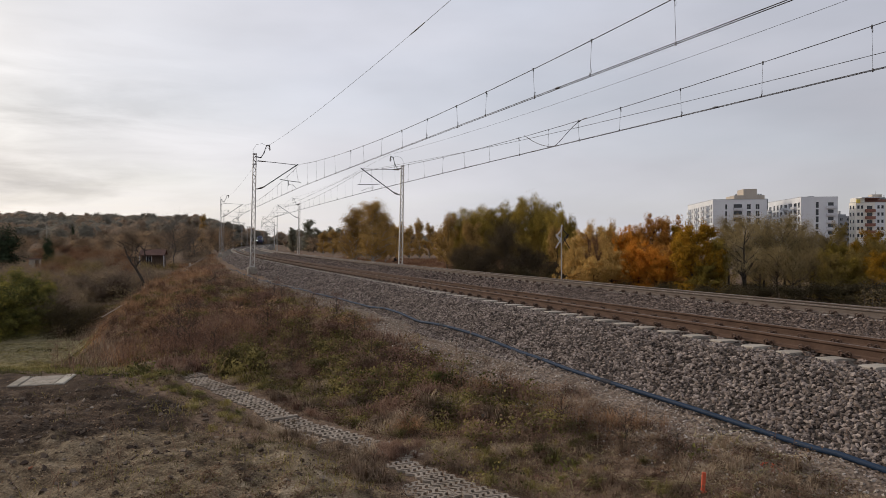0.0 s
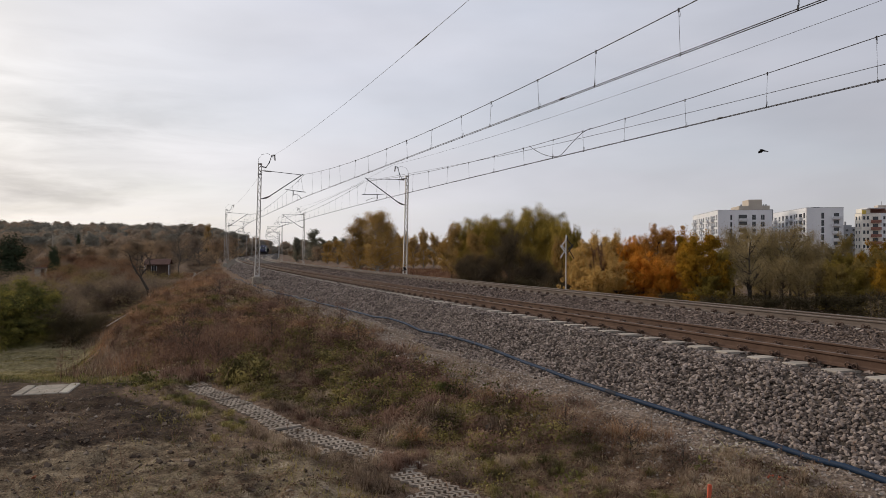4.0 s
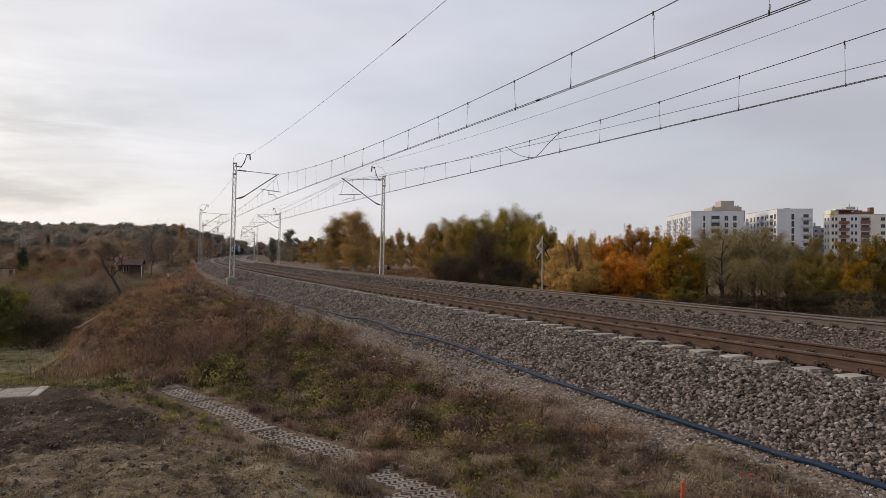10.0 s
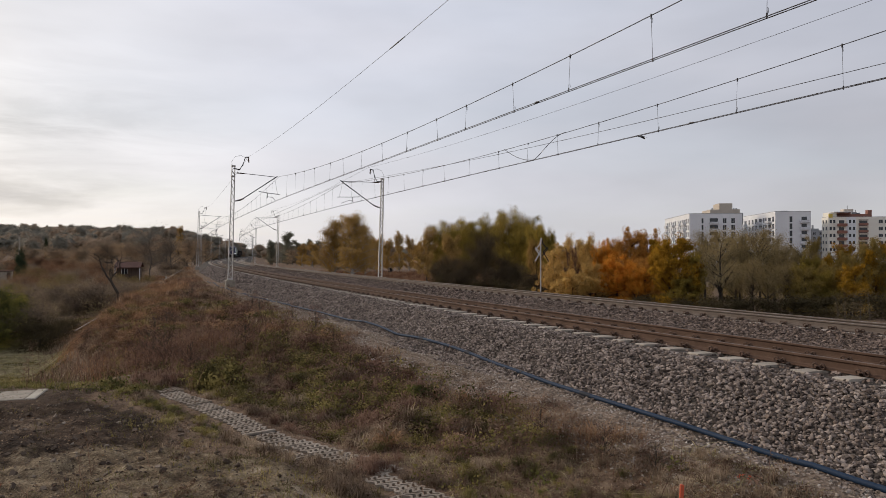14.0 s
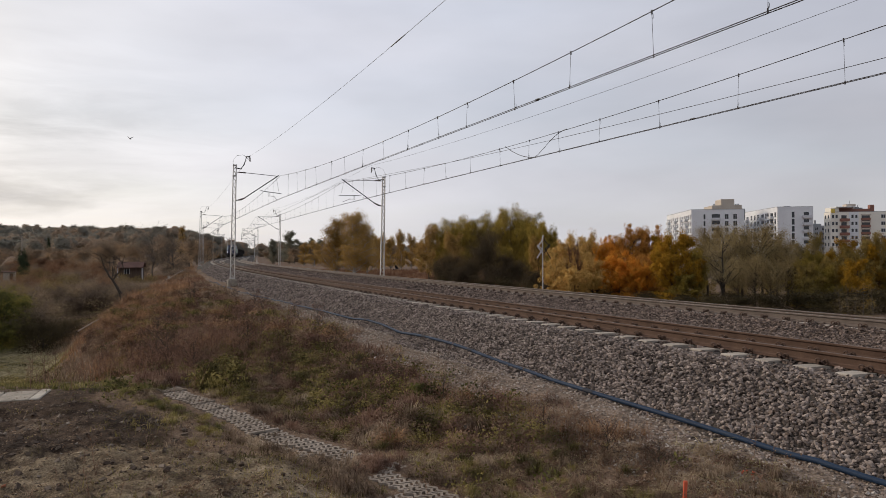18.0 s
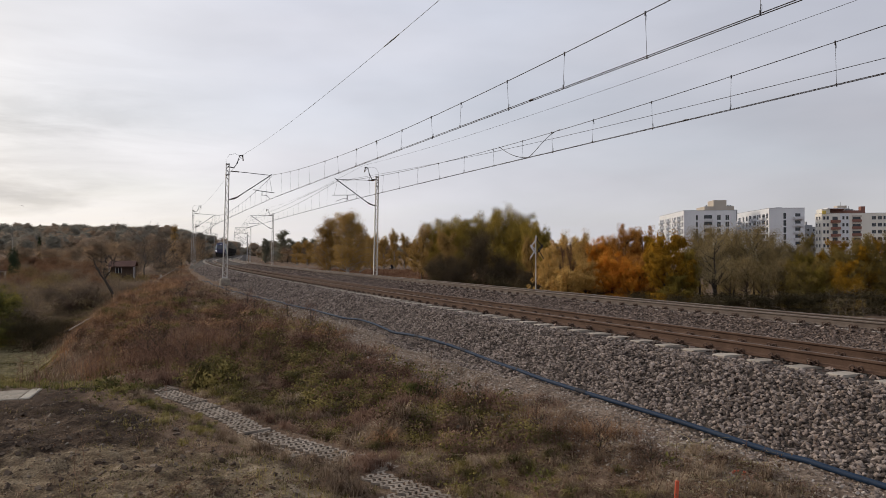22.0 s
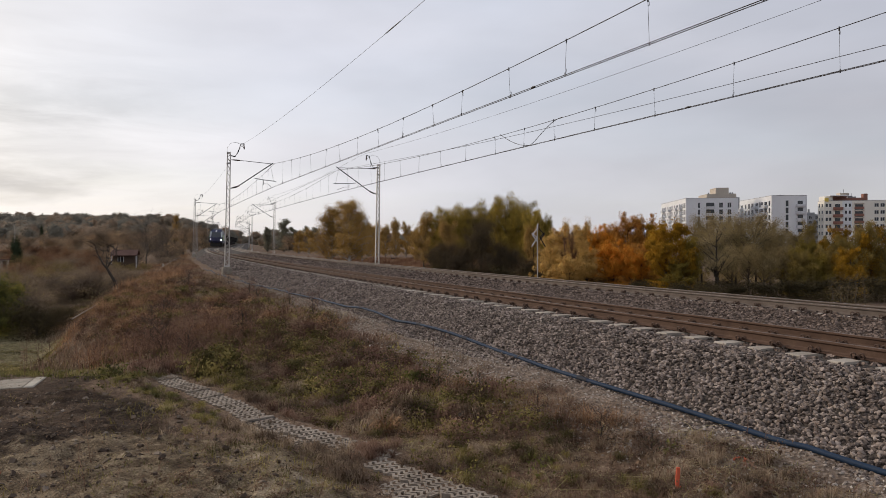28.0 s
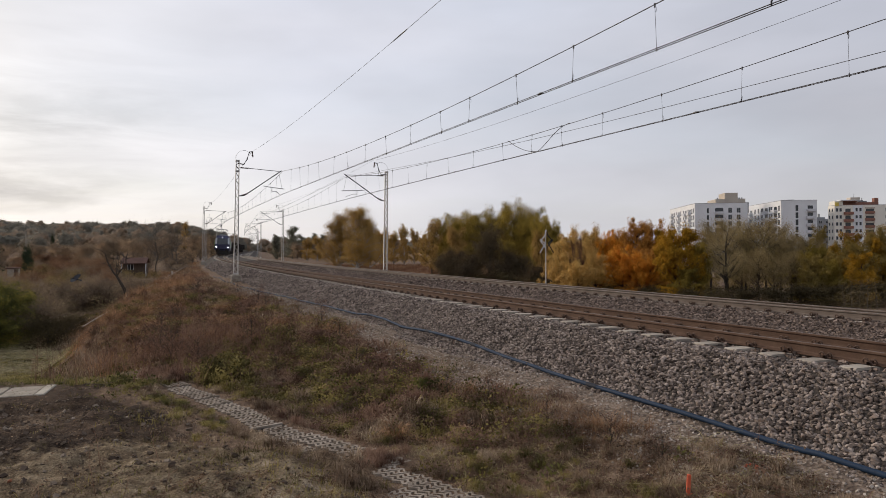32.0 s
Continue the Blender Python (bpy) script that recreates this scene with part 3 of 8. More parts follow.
GOLDEN = (1 + 5 ** 0.5) / 2
ICO_V = np.array([(s * a, t * b, 0) for s in (-1, 1) for t in (-1, 1) for a, b in ((1, GOLDEN),)] + [(0, s, t * GOLDEN) for s in (-1, 1) for t in (-1, 1)] + [(s * GOLDEN, 0, t) for s in (-1, 1) for t in (-1, 1)]) / 1.9
ICO_F = np.array([(i, j, k) for i in range(12) for j in range(i + 1, 12) for k in range(j + 1, 12)
                  if max(np.linalg.norm(ICO_V[i] - ICO_V[j]), np.linalg.norm(ICO_V[j] - ICO_V[k]), np.linalg.norm(ICO_V[i] - ICO_V[k])) < 1.1])
ICO_F = np.array([f if np.dot(np.cross(ICO_V[f[1]] - ICO_V[f[0]], ICO_V[f[2]] - ICO_V[f[0]]), ICO_V[f[0]]) > 0 else f[::-1] for f in ICO_F])


def pebble_cloud(rng, P, size):
    """Chunky stones with blunt corners, as arrays of triangles."""
    n = len(P)
    V = ICO_V[None] * rng.uniform(0.72, 1.12, (n, 12, 1)) + rng.uniform(-0.14, 0.14, (n, 12, 3))
    # flat broken sides
    for _ in range(2):
        d = rng.standard_normal((n, 1, 3)); d /= np.linalg.norm(d, axis=2)[..., None]
        h = (V * d).sum(2, keepdims=True)
        V = V - d * np.maximum(h - rng.uniform(0.45, 0.7, (n, 1, 1)), 0)
    V = V * rng.uniform([1.0, 0.75, 0.55], [1.55, 1.15, 0.9], (n, 1, 3)) * np.asarray(size)[:, None, None]
    F = (ICO_F[None] + (np.arange(n) * 12)[:, None, None]).reshape(-1, 3)
    return turned(rng, V, P).reshape(-1, 3), F


def scatter_stones(rng, s0, s1, bands, density, size):
    Ps, Ss = [], []
    for o0, o1, dens in bands:
        n = int((s1 - s0) * (o1 - o0) * density * dens)
        s, o = rng.uniform(s0, s1, n), rng.uniform(o0, o1, n)
        z = bed_height(o) + 0.05 * hash_noise(s * 0.6, o * 0.8, 7) * ((o < -0.9) | (o > 2.2) & (o < 4.3)) + size * (0.1 + 0.42 * rng.standard_normal(n)) - 0.03 * ((o > -0.62) & (o < -0.3))
        sz = rng.uniform(0.6, 1.3, n) * size
        # keep the sleepers' ends clear
        ph = (s + 19.8) / 0.6
        on = (np.abs(ph - np.round(ph)) * 0.6 < 0.165) & (o > -0.62) & (o < 2.1)
        k = ~(on & (o < -0.02))
        z = np.where(on, z - 0.065, z)
        Ps.append(along(s[k], o[k], z[k])); Ss.append(sz[k])
    return np.concatenate(Ps), np.concatenate(Ss)


def build_ballast():
    rng = np.random.default_rng(3)
    near = [(-2.35, -0.55, 1.0), (-0.55, 1.95, 0.35), (1.95, 4.5, 0.6), (4.5, 7.1, 0.15), (7.1, 8.0, 0.25)]
    so, slope, inner, middle = Soup(), Soup(), Soup(), Soup()
    P, S = scatter_stones(rng, -15.5, 3, [(-2.35, -0.5, 1.0)], 1250, 0.030)
    slope.add(*pebble_cloud(rng, P, S))
    P, S = scatter_stones(rng, -12, 3, [(2.0, 4.4, 1.0)], 500, 0.031)
    middle.add(*pebble_cloud(rng, P, S))
    P, S = scatter_stones(rng, -15.5, 4, near[1:], 560, 0.029)
    inner.add(*stone_cloud(rng, P, S))
    P, S = scatter_stones(rng, 3, 26, near[:1], 480, 0.034)
    so.add(*stone_cloud(rng, P, S))
    P, S = scatter_stones(rng, 3, 26, near[1:3], 480, 0.034)
    inner.add(*stone_cloud(rng, P, S))
    P, S = scatter_stones(rng, 26, 75, [(-2.3, -0.5, 1.0)], 130, 0.052)
    so.add(*stone_cloud(rng, P, S))
    P, S = scatter_stones(rng, 26, 75, [(2.0, 4.5, 0.8)], 130, 0.052)
    inner.add(*stone_cloud(rng, P, S))
    bed = thing("ballast", "angular grey and brown crushed ballast stones", "ballast")
    tagged(part("crushed_stone", so.mesh("crushed_stone", M_stone, False), bed), kind="stuff")
    tagged(part("inner_stone", inner.mesh("inner_stone", M_stone_brown, False), bed, "darker brown stone between the rails"), kind="stuff")
    tagged(part("middle_stone", middle.mesh("middle_stone", M_stone_brown, False), bed, "darker brown stone between the tracks"), kind="stuff")
    tagged(part("slope_stone", slope.mesh("slope_stone", M_stone, False), bed), kind="stuff")
    # single stones of the nearest slope
    kinds = []
    for i in range(12):
        V, F = pebble_cloud(rng, np.zeros((1, 3)), np.array([0.034]))
        kinds.append(fast_mesh("stone", V, F, M_stone_one))
    for i in range(300):
        s, o = rng.uniform(-14.5, -7), rng.uniform(-2.0, -0.8)
        p = along(np.array(s), o, bed_height(o) + 0.022)
        part("stone", kinds[i % 12], bed, m=Matrix.Translation(Vector(p)) @ Matrix.Rotation(rng.uniform(0, 6.28), 4, "Z"))


build_ballast()

# ---- blue cable duct along the foot of the ballast ----
M_hose = surface("blue_plastic", [(0.25, (0.010, 0.018, 0.032)), (0.5, (0.014, 0.030, 0.060)), (0.75, (0.032, 0.044, 0.060))], 1.2, 30, 0.6, spec=0.15, relief=0.1, dist=0.003)

M_sleeve = plain("dark_sleeve", (0.018, 0.022, 0.032), 0.7, spec=0.2)


def build_hose():
    s = np.arange(-30, 42, 0.25)
    o = np.interp(s, [-30, -14.6, -12, -10.5, -9, -8, -7, -6, -5, -4, -3, -2, -0.3, 1.2, 2.3, 4, 6.3, 9.4, 13.5, 18, 24, 40],
                  [-2.14, -2.12, -2.06, -2.05, -2.03, -1.98, -1.95, -1.9, -1.86, -1.86, -1.88, -1.95, -1.86, -1.85, -1.94, -1.96, -1.97, -2.06, -2.25, -2.6, -2.8, -2.95])
    o = np.convolve(np.pad(o, 1, "edge"), [0.25, 0.5, 0.25], "valid")
    P = along(s, o, 0 * s)
    P[:, 2] = np.maximum(height(P[:, 0], P[:, 1]) + 0.035, bed_height(o) + 0.05 * (o > -2.2)) + 0.012 * hash_noise(s * 0.8, 0 * s, 13)
    so = Soup()
    so.tube(P, 0.032, 10)
    h = thing("cable_duct", "blue plastic cable duct lying along the ballast", "pipe")
    part("duct", so.mesh("duct", M_hose), h)
    rng = random.Random(2)
    for k in range(7):
        s0 = -11 + k * 4.3 + rng.uniform(-1, 1)
        i = int((s0 + 30) / 0.25)
        sl = Soup()
        sl.tube(P[i:i + 2], 0.037, 10)
        part("sleeve", sl.mesh("sleeve", M_sleeve), h, "dark joining sleeve")
    # thin bare pipe lying on the path
    s = np.linspace(-7.1, 13, 90)
    o = -2.46 + 0.12 * hash_noise(s * 0.3, 0 * s, 21)
    Q = along(s, o, 0 * s)
    Q[:, 2] = height(Q[:, 0], Q[:, 1]) + 0.035
    so = Soup()
    so.tube(Q, 0.010, 6)
    tagged(new("thin_cable", so.mesh("thin_cable", M_slab)), "thin pale cable lying on the gravel path", "cable")


build_hose()

# ---- drain of openwork concrete slabs ----


def openwork_mesh():
    """A slab 0.60 x 0.40: rows of zigzag ribs, joined by short webs."""
    W, D, t, w, hgt, rows, cols = 0.60, 0.40, 0.018, 0.012, 0.08, 5, 9
    bm = bmesh.new()
    node = {}
    for r in range(rows):
        for c in range(cols):
            x, y = -W / 2 + c * W / (cols - 1), -D / 2 + (r + 0.5) * D / rows + (0.024 if c % 2 else -0.024)
            node[r, c] = [bm.verts.new((x + a, y + b, 0)) for a, b in ((-w, -t), (w, -t), (w, t), (-w, t))]
            bm.faces.new(node[r, c])
            if c:
                p, q = node[r, c - 1], node[r, c]
                bm.faces.new((p[1], q[0], q[3], p[2]))
            if r and (c + r) % 2:
                p, q = node[r - 1, c], node[r, c]
                bm.faces.new((p[3], p[2], q[1], q[0]))
    ext = bmesh.ops.extrude_face_region(bm, geom=list(bm.faces))
    for q in ext["geom"]:
        if isinstance(q, bmesh.types.BMVert):
            q.co.z -= hgt
    return bm_mesh("openwork_slab", bm, M_slab)


SLAB = openwork_mesh()


def channel_point(d):
    seg = np.hypot(*np.diff(CHANNEL, axis=0).T)
    c = np.concatenate([[0], np.cumsum(seg)])
    return np.array([np.interp(d, c, CHANNEL[:, 0]), np.interp(d, c, CHANNEL[:, 1])]), c[-1]


def build_drain():
    dr = thing("drain_channel", "drain of pale openwork concrete slabs in weeds", "drain")
    rng = random.Random(5)
    total = channel_point(0)[1]
    d = 3.6
    while d < total - 1.9:
        p, _ = channel_point(d)
        p2, _ = channel_point(d + 0.3)
        a = math.atan2(p2[1] - p[1], p2[0] - p[0])
        for k in ((1, 3) if d < 6.5 else (1,) if d < 6.9 else (-0.4,) if d < 7.4 else (-0.4, 1.6) if d < 9.4 else (0,)):
            off = k * 0.205 + rng.uniform(-0.025, 0.025)
            x, y = p[0] - math.sin(a) * off, p[1] + math.cos(a) * off
            z = EYE - 2.53 + (0.04 if d > 9.4 else 0.0) + rng.uniform(-0.012, 0.012)
            part("openwork_slab", SLAB, dr, m=Matrix.Translation((x, y, z)) @ Matrix.Rotation(a + rng.uniform(-0.03, 0.03), 4, "Z") @ Matrix.Rotation(0.06 * (k > 0) + rng.uniform(-0.03, 0.03), 4, "X") @ Matrix.Rotation(rng.uniform(-0.055, 0.055), 4, "Y"))
        d += 0.61
    # the step where the drain drops
    p, _ = channel_point(9.46)
    p2, _ = channel_point(9.7)
    a = math.atan2(p2[1] - p[1], p2[0] - p[0])
    bm = bmesh.new()
    box(bm, 0.0, 0.05, -0.24, 0.24, -0.22, 0.012, bevel=0.008)
    part("sill", bm_mesh("sill", bm, M_slab), dr, "concrete sill at the step", Matrix.Translation((p[0], p[1], EYE - 2.535 + 0.04)) @ Matrix.Rotation(a, 4, "Z"))
    # Dark box added before the sill, standing in for the shade under it.
    bm = bmesh.new()
    box(bm, -0.05, -0.004, -0.24, 0.24, -0.30, -0.01, bevel=0.004)
    part("step_face", bm_mesh("step_face", bm, M_bed), dr, "dark strip for the shade below the step", Matrix.Translation((p[0], p[1], EYE - 2.535 + 0.04)) @ Matrix.Rotation(a, 4, "Z"))


build_drain()


def build_manhole():
    x, y = -6.92, 11.7
    mh = thing("manhole_cover", "weathered concrete manhole slab set in the dirt", "manhole cover", m=pose(x, y, EYE - 2.40, 0, 0, 16))
    bm = bmesh.new()
    box(bm, -0.26, 0.26, -0.41, 0.41, -0.2, 0.01, bevel=0.012)
    part("lid", bm_mesh("lid", bm, M_conc), mh)
    for sx in (-1, 1):
        bm = bmesh.new()
        box(bm, sx * 0.35 - 0.08, sx * 0.35 + 0.08, -0.42, 0.42, -0.2, 0.018, bevel=0.014)
        part("border_slab", bm_mesh("border_slab", bm, M_conc), mh)


build_manhole()

# ---- masts and overhead line ----
LEFT_S = [29.5, 84.0, 134.5, 185.0, 235.0, 285.0, 335.0, 385.0]
RIGHT_S = [31.3, 85.8, 137.0, 187.0, 237.0, 287.0, 337.0, 387.0]
LEFT_O, RIGHT_O = -2.35, 9.05


def mast_meshes():
    """Lattice mast: two channel legs laced on both faces, its plates and its concrete foot. x runs across the track."""
    H = 7.95
    legs = []
    for side in (-1, 1):
        bm = bmesh.new()
        r0, r1 = 0.145, 0.095
        prof = [(-0.05, -0.035), (0.05, -0.035), (0.05, -0.028), (0.006, -0.028), (0.006, 0.028), (0.05, 0.028), (0.05, 0.035), (-0.05, 0.035)]
        prof = [(-0.025, -0.09), (0.025, -0.09), (0.025, 0.09), (-0.025, 0.09)]
        lo = [bm.verts.new((side * r0 + x, y, 0)) for x, y in prof]
        hi = [bm.verts.new((side * r1 + x, y * 0.8, H)) for x, y in prof]
        for i in range(4):
            bm.faces.new((lo[i], lo[(i + 1) % 4], hi[(i + 1) % 4], hi[i]))
        bm.faces.new(lo); bm.faces.new(hi)
        legs.append(bm_mesh("leg", bm, M_galv))
    lace = []
    for face in (-1, 1):
        n = 30
        for i in range(n):
            so = Soup()
            z0, z1 = 0.15 + i * (H - 0.3) / n, 0.15 + (i + 1) * (H - 0.3) / n
            r = lambda z: 0.145 - 0.05 * z / H
            sg = 1 if i % 2 else -1
            yy = face * (0.085 - 0.018 * z0 / H)
            so.tube([(-sg * r(z0), yy, z0), (sg * r(z1), yy, z1)], 0.017, 4)
            lace.append(so.mesh("lace_bar", M_galv, False))
    plates = []
    for z in (0.05, H - 0.12, 6.62 + 0.5):
        bm = bmesh.new()
        box(bm, -0.18 + 0.006 * z, 0.18 - 0.006 * z, -0.10, 0.10, z, z + 0.10, bevel=0.01)
        plates.append(bm_mesh("plate", bm, M_galv))
    bm = bmesh.new()
    box(bm, -0.31, 0.31, -0.31, 0.31, -1.2, 0.0, bevel=0.03)
    box(bm, -0.24, 0.24, -0.24, 0.24, -0.001, 0.05, bevel=0.02)
    return legs, lace, plates, bm_mesh("footing", bm, M_conc)


LEGS, LACES, PLATES, FOOT = mast_meshes()


def one_tube(name, path, radii, mat=M_tube, sides=6):
    so = Soup()
    so.tube(path, radii, sides)
    return so.mesh(name, mat)


def insulator_mesh(a, b):
    """A ribbed insulator from a to b."""
    a, b = np.array(a, float), np.array(b, float)
    n = 15
    t = np.linspace(0, 1, n)
    return one_tube("insulator", a + (b - a) * t[:, None], [0.055 if i % 2 else 0.03 for i in range(n)], M_insul, 8)


def cantilever_parts(reach, z):
    """Swivel bracket towards +x that carries the catenary at the given reach; z: the rail's height over the mast's foot."""
    zt, zd, zm, zc = z + 7.0, z + 5.05, z + 6.88, z + 5.2
    lst = [("top_tie", one_tube("top_tie", [(0.15, 0, zt), (1.1, 0, zt - 0.02), (reach, 0, zm + 0.02)], 0.022), ""),
           ("insulator", insulator_mesh((0.25, 0, zt), (0.75, 0, zt - 0.01)), "ribbed brown insulator"),
           ("strut", one_tube("strut", [(0.15, 0, zd), (0.5, 0, zd + 0.05), (reach + 0.15, 0, zm + 0.08)], 0.038), ""),
           ("insulator", insulator_mesh((0.25, 0, zd + 0.02), (0.75, 0, zd + 0.2)), "ribbed brown insulator"),
           ("registration_arm", one_tube("registration_arm", [(1.75, 0, zc + 0.62), (2.2, 0, zc + 0.56), (reach + 0.35, 0, zc + 0.48)], 0.025), ""),
           ("drop_bracket", one_tube("drop_bracket", [(2.35, 0, zc + 0.54), (2.35, 0, zc + 0.20)], 0.022), ""),
           ("steady_arm", one_tube("steady_arm", [(2.35, 0, zc + 0.28), (2.7, 0, zc + 0.26), (reach + 0.05, 0, zc + 0.03)], 0.016), ""),
           ("hanger", one_tube("hanger", [(reach - 0.05, 0, zm), (reach + 0.2, 0, zc + 0.5)], 0.008, M_wire, 4), "")]
    return lst


def build_masts():
    first = {}
    for row, (ss, o) in enumerate(((LEFT_S, LEFT_O), (RIGHT_S, RIGHT_O))):
        side = 1 if row == 0 else -1
        reach = 2.85 if row == 0 else 3.2
        for k, s in enumerate(ss):
            zf = -0.42 if row == 0 else -0.62
            base = track_pose(s, o, zf)
            turn = Matrix.Rotation(0 if row == 0 else math.pi, 4, "Z")
            lean = Matrix.Rotation(radians(1.4), 4, "Y") if row == 0 else Matrix.Rotation(radians(-1.2), 4, "Y")
            m = base @ turn @ lean
            if row in first:
                copy_thing(first[row], m)
                continue
            ob = thing("catenary_mast", "pale galvanised lattice mast with a bracket, on a concrete foot", "catenary mast", "masts along the tracks", m)
            first[row] = ob
            for me in LEGS:
                part("leg", me, ob)
            for me in LACES:
                part("lace_bar", me, ob)
            for me in PLATES:
                part("plate", me, ob)
            part("footing", FOOT, ob, "square concrete footing")
            zr = -zf if row == 0 else -zf - 0.02
            for nm, me, lb in cantilever_parts(reach, zr):
                part(nm, me, ob, lb)
            part("top_bracket", one_tube("top_bracket", [(0.0, 0, 7.72), (0.42, 0, 7.66), (0.62, 0, 8.0), (0.78, 0, 8.55), (1.02, 0, 8.58)], 0.045), ob)
            part("insulator", insulator_mesh((0.98, 0, 8.56), (1.02, 0, 8.2)), ob, "ribbed brown insulator")
            part("jumper", one_tube("jumper", [(-0.1, 0, 7.8), (-0.12, 0, 8.2), (0.1, 0, 8.55), (0.5, 0, 8.65), (0.8, 0, 8.5), (1.0, 0, 8.25)], 0.01, M_wire, 4), ob)


build_masts()


def span_s(ss):
    return [ss[0] - 52.5] + ss


# where the droppers of the nearest span hang, metres along the line
DROPS_NEAR = [-16.4, -13.9, -11.3, -8.65, -6.0, -3.44, -0.74, 1.44, 4.05, 6.85, 9.48, 12.5, 14.86, 18.38, 20.96, 23.6, 26.4]
DROPS_FAR = [-17.6, -14.8, -12.0, -9.16, -6.33, -3.41, -0.64, 1.8, 3.81, 6.2, 8.93, 11.84, 14.59, 17.53, 20.22, 23.0, 25.8, 28.6]


def dropper_mesh(top, foot, loop_at_top):
    """A thin dropper with its two clamps and the small loop of its tail."""
    top, foot = np.array(top), np.array(foot)
    so = Soup()
    so.tube([top, (top + foot) / 2, foot], 0.0042, 4)
    so.tube([top + (0, 0, 0.03), top - (0, 0, 0.055)], 0.018, 5)
    so.tube([foot + (0, 0, 0.05), foot - (0, 0, 0.03)], 0.015, 5)
    c = top - (0, 0, 0.09) if loop_at_top else foot + (0, 0, 0.10)
    a = np.linspace(0.3, 5.6, 9)
    so.tube(c + np.stack([0.022 * np.sin(a) + 0.018, 0.022 * np.sin(a), 0.05 * np.cos(a)], -1), 0.004, 4)
    return so.mesh("dropper", M_wire)


def build_line(name, ss, o_c, z_rail, stag, label, drops, zm0, sag, zc0, dip, slope):
    """Messenger, two contact wires and droppers over one track; slope lowers the near end of the nearest span."""
    ob = thing(name, label, "overhead line")
    mess, c1, c2 = [], [], []
    nodes = span_s(ss)
    for i, (a, b) in enumerate(zip(nodes[:-1], nodes[1:])):
        sg = stag * (1 if i % 2 else -1)

        def wire(t, z0, h, low):
            return z_rail + z0 - h * 4 * t * (1 - t) - (low * (1 - t) if i == 0 else 0)

        t = np.linspace(0, 1, 25)
        s = a + (b - a) * t
        off = o_c + sg * (1 - 2 * t)
        zm, zc = wire(t, zm0, sag, slope), wire(t, zc0, dip, 0)
        mess.append(along(s, off, zm)[:-1]); c1.append(along(s, off - 0.04, zc)[:-1]); c2.append(along(s, off + 0.04, zc)[:-1])
        if i < 4:
            for k, sk in enumerate(drops if i == 0 else np.linspace(a, b, 21)[1:-1]):
                tt = (sk - a) / (b - a)
                oo = o_c + sg * (1 - 2 * tt)
                side = 0.04 if k % 2 else -0.04
                top = along(sk, oo, wire(tt, zm0, sag, slope))
                foot = along(sk, oo + side, wire(tt, zc0, dip, 0))
                part("dropper", dropper_mesh(top, foot, k % 3 == 0), ob)
    for nm, pts, r in (("messenger_wire", mess, 0.0105), ("contact_wire", c1, 0.0095), ("contact_wire", c2, 0.0095)):
        part(nm, one_tube(nm, np.concatenate(pts), r, M_wire, 5), ob)
    # splice clamp on the contact wire
    for sk in ((-4.6,) if o_c < 3 else (-4.75, 11.0)):
        tt = (sk - nodes[0]) / (nodes[1] - nodes[0])
        P = along(np.array([sk - 0.09, sk, sk + 0.09]), o_c - stag * (1 - 2 * tt), z_rail + zc0 - dip * 4 * tt * (1 - tt) + 0.012)
        part("splice", one_tube("splice", P, [0.018, 0.028, 0.018], M_tube, 6), ob)
    return ob


build_line("overhead_line", LEFT_S, 0.75, 0.0, 0.2, "dark overhead wires with droppers above the rusty track", DROPS_NEAR, 6.88, 1.05, 5.26, 0.11, 0.0)
build_line("overhead_line", RIGHT_S, 5.77, -0.1, 0.2, "dark overhead wires with droppers above the grey track", DROPS_FAR, 6.88, 0.98, 5.2, 0.055, 0.10)


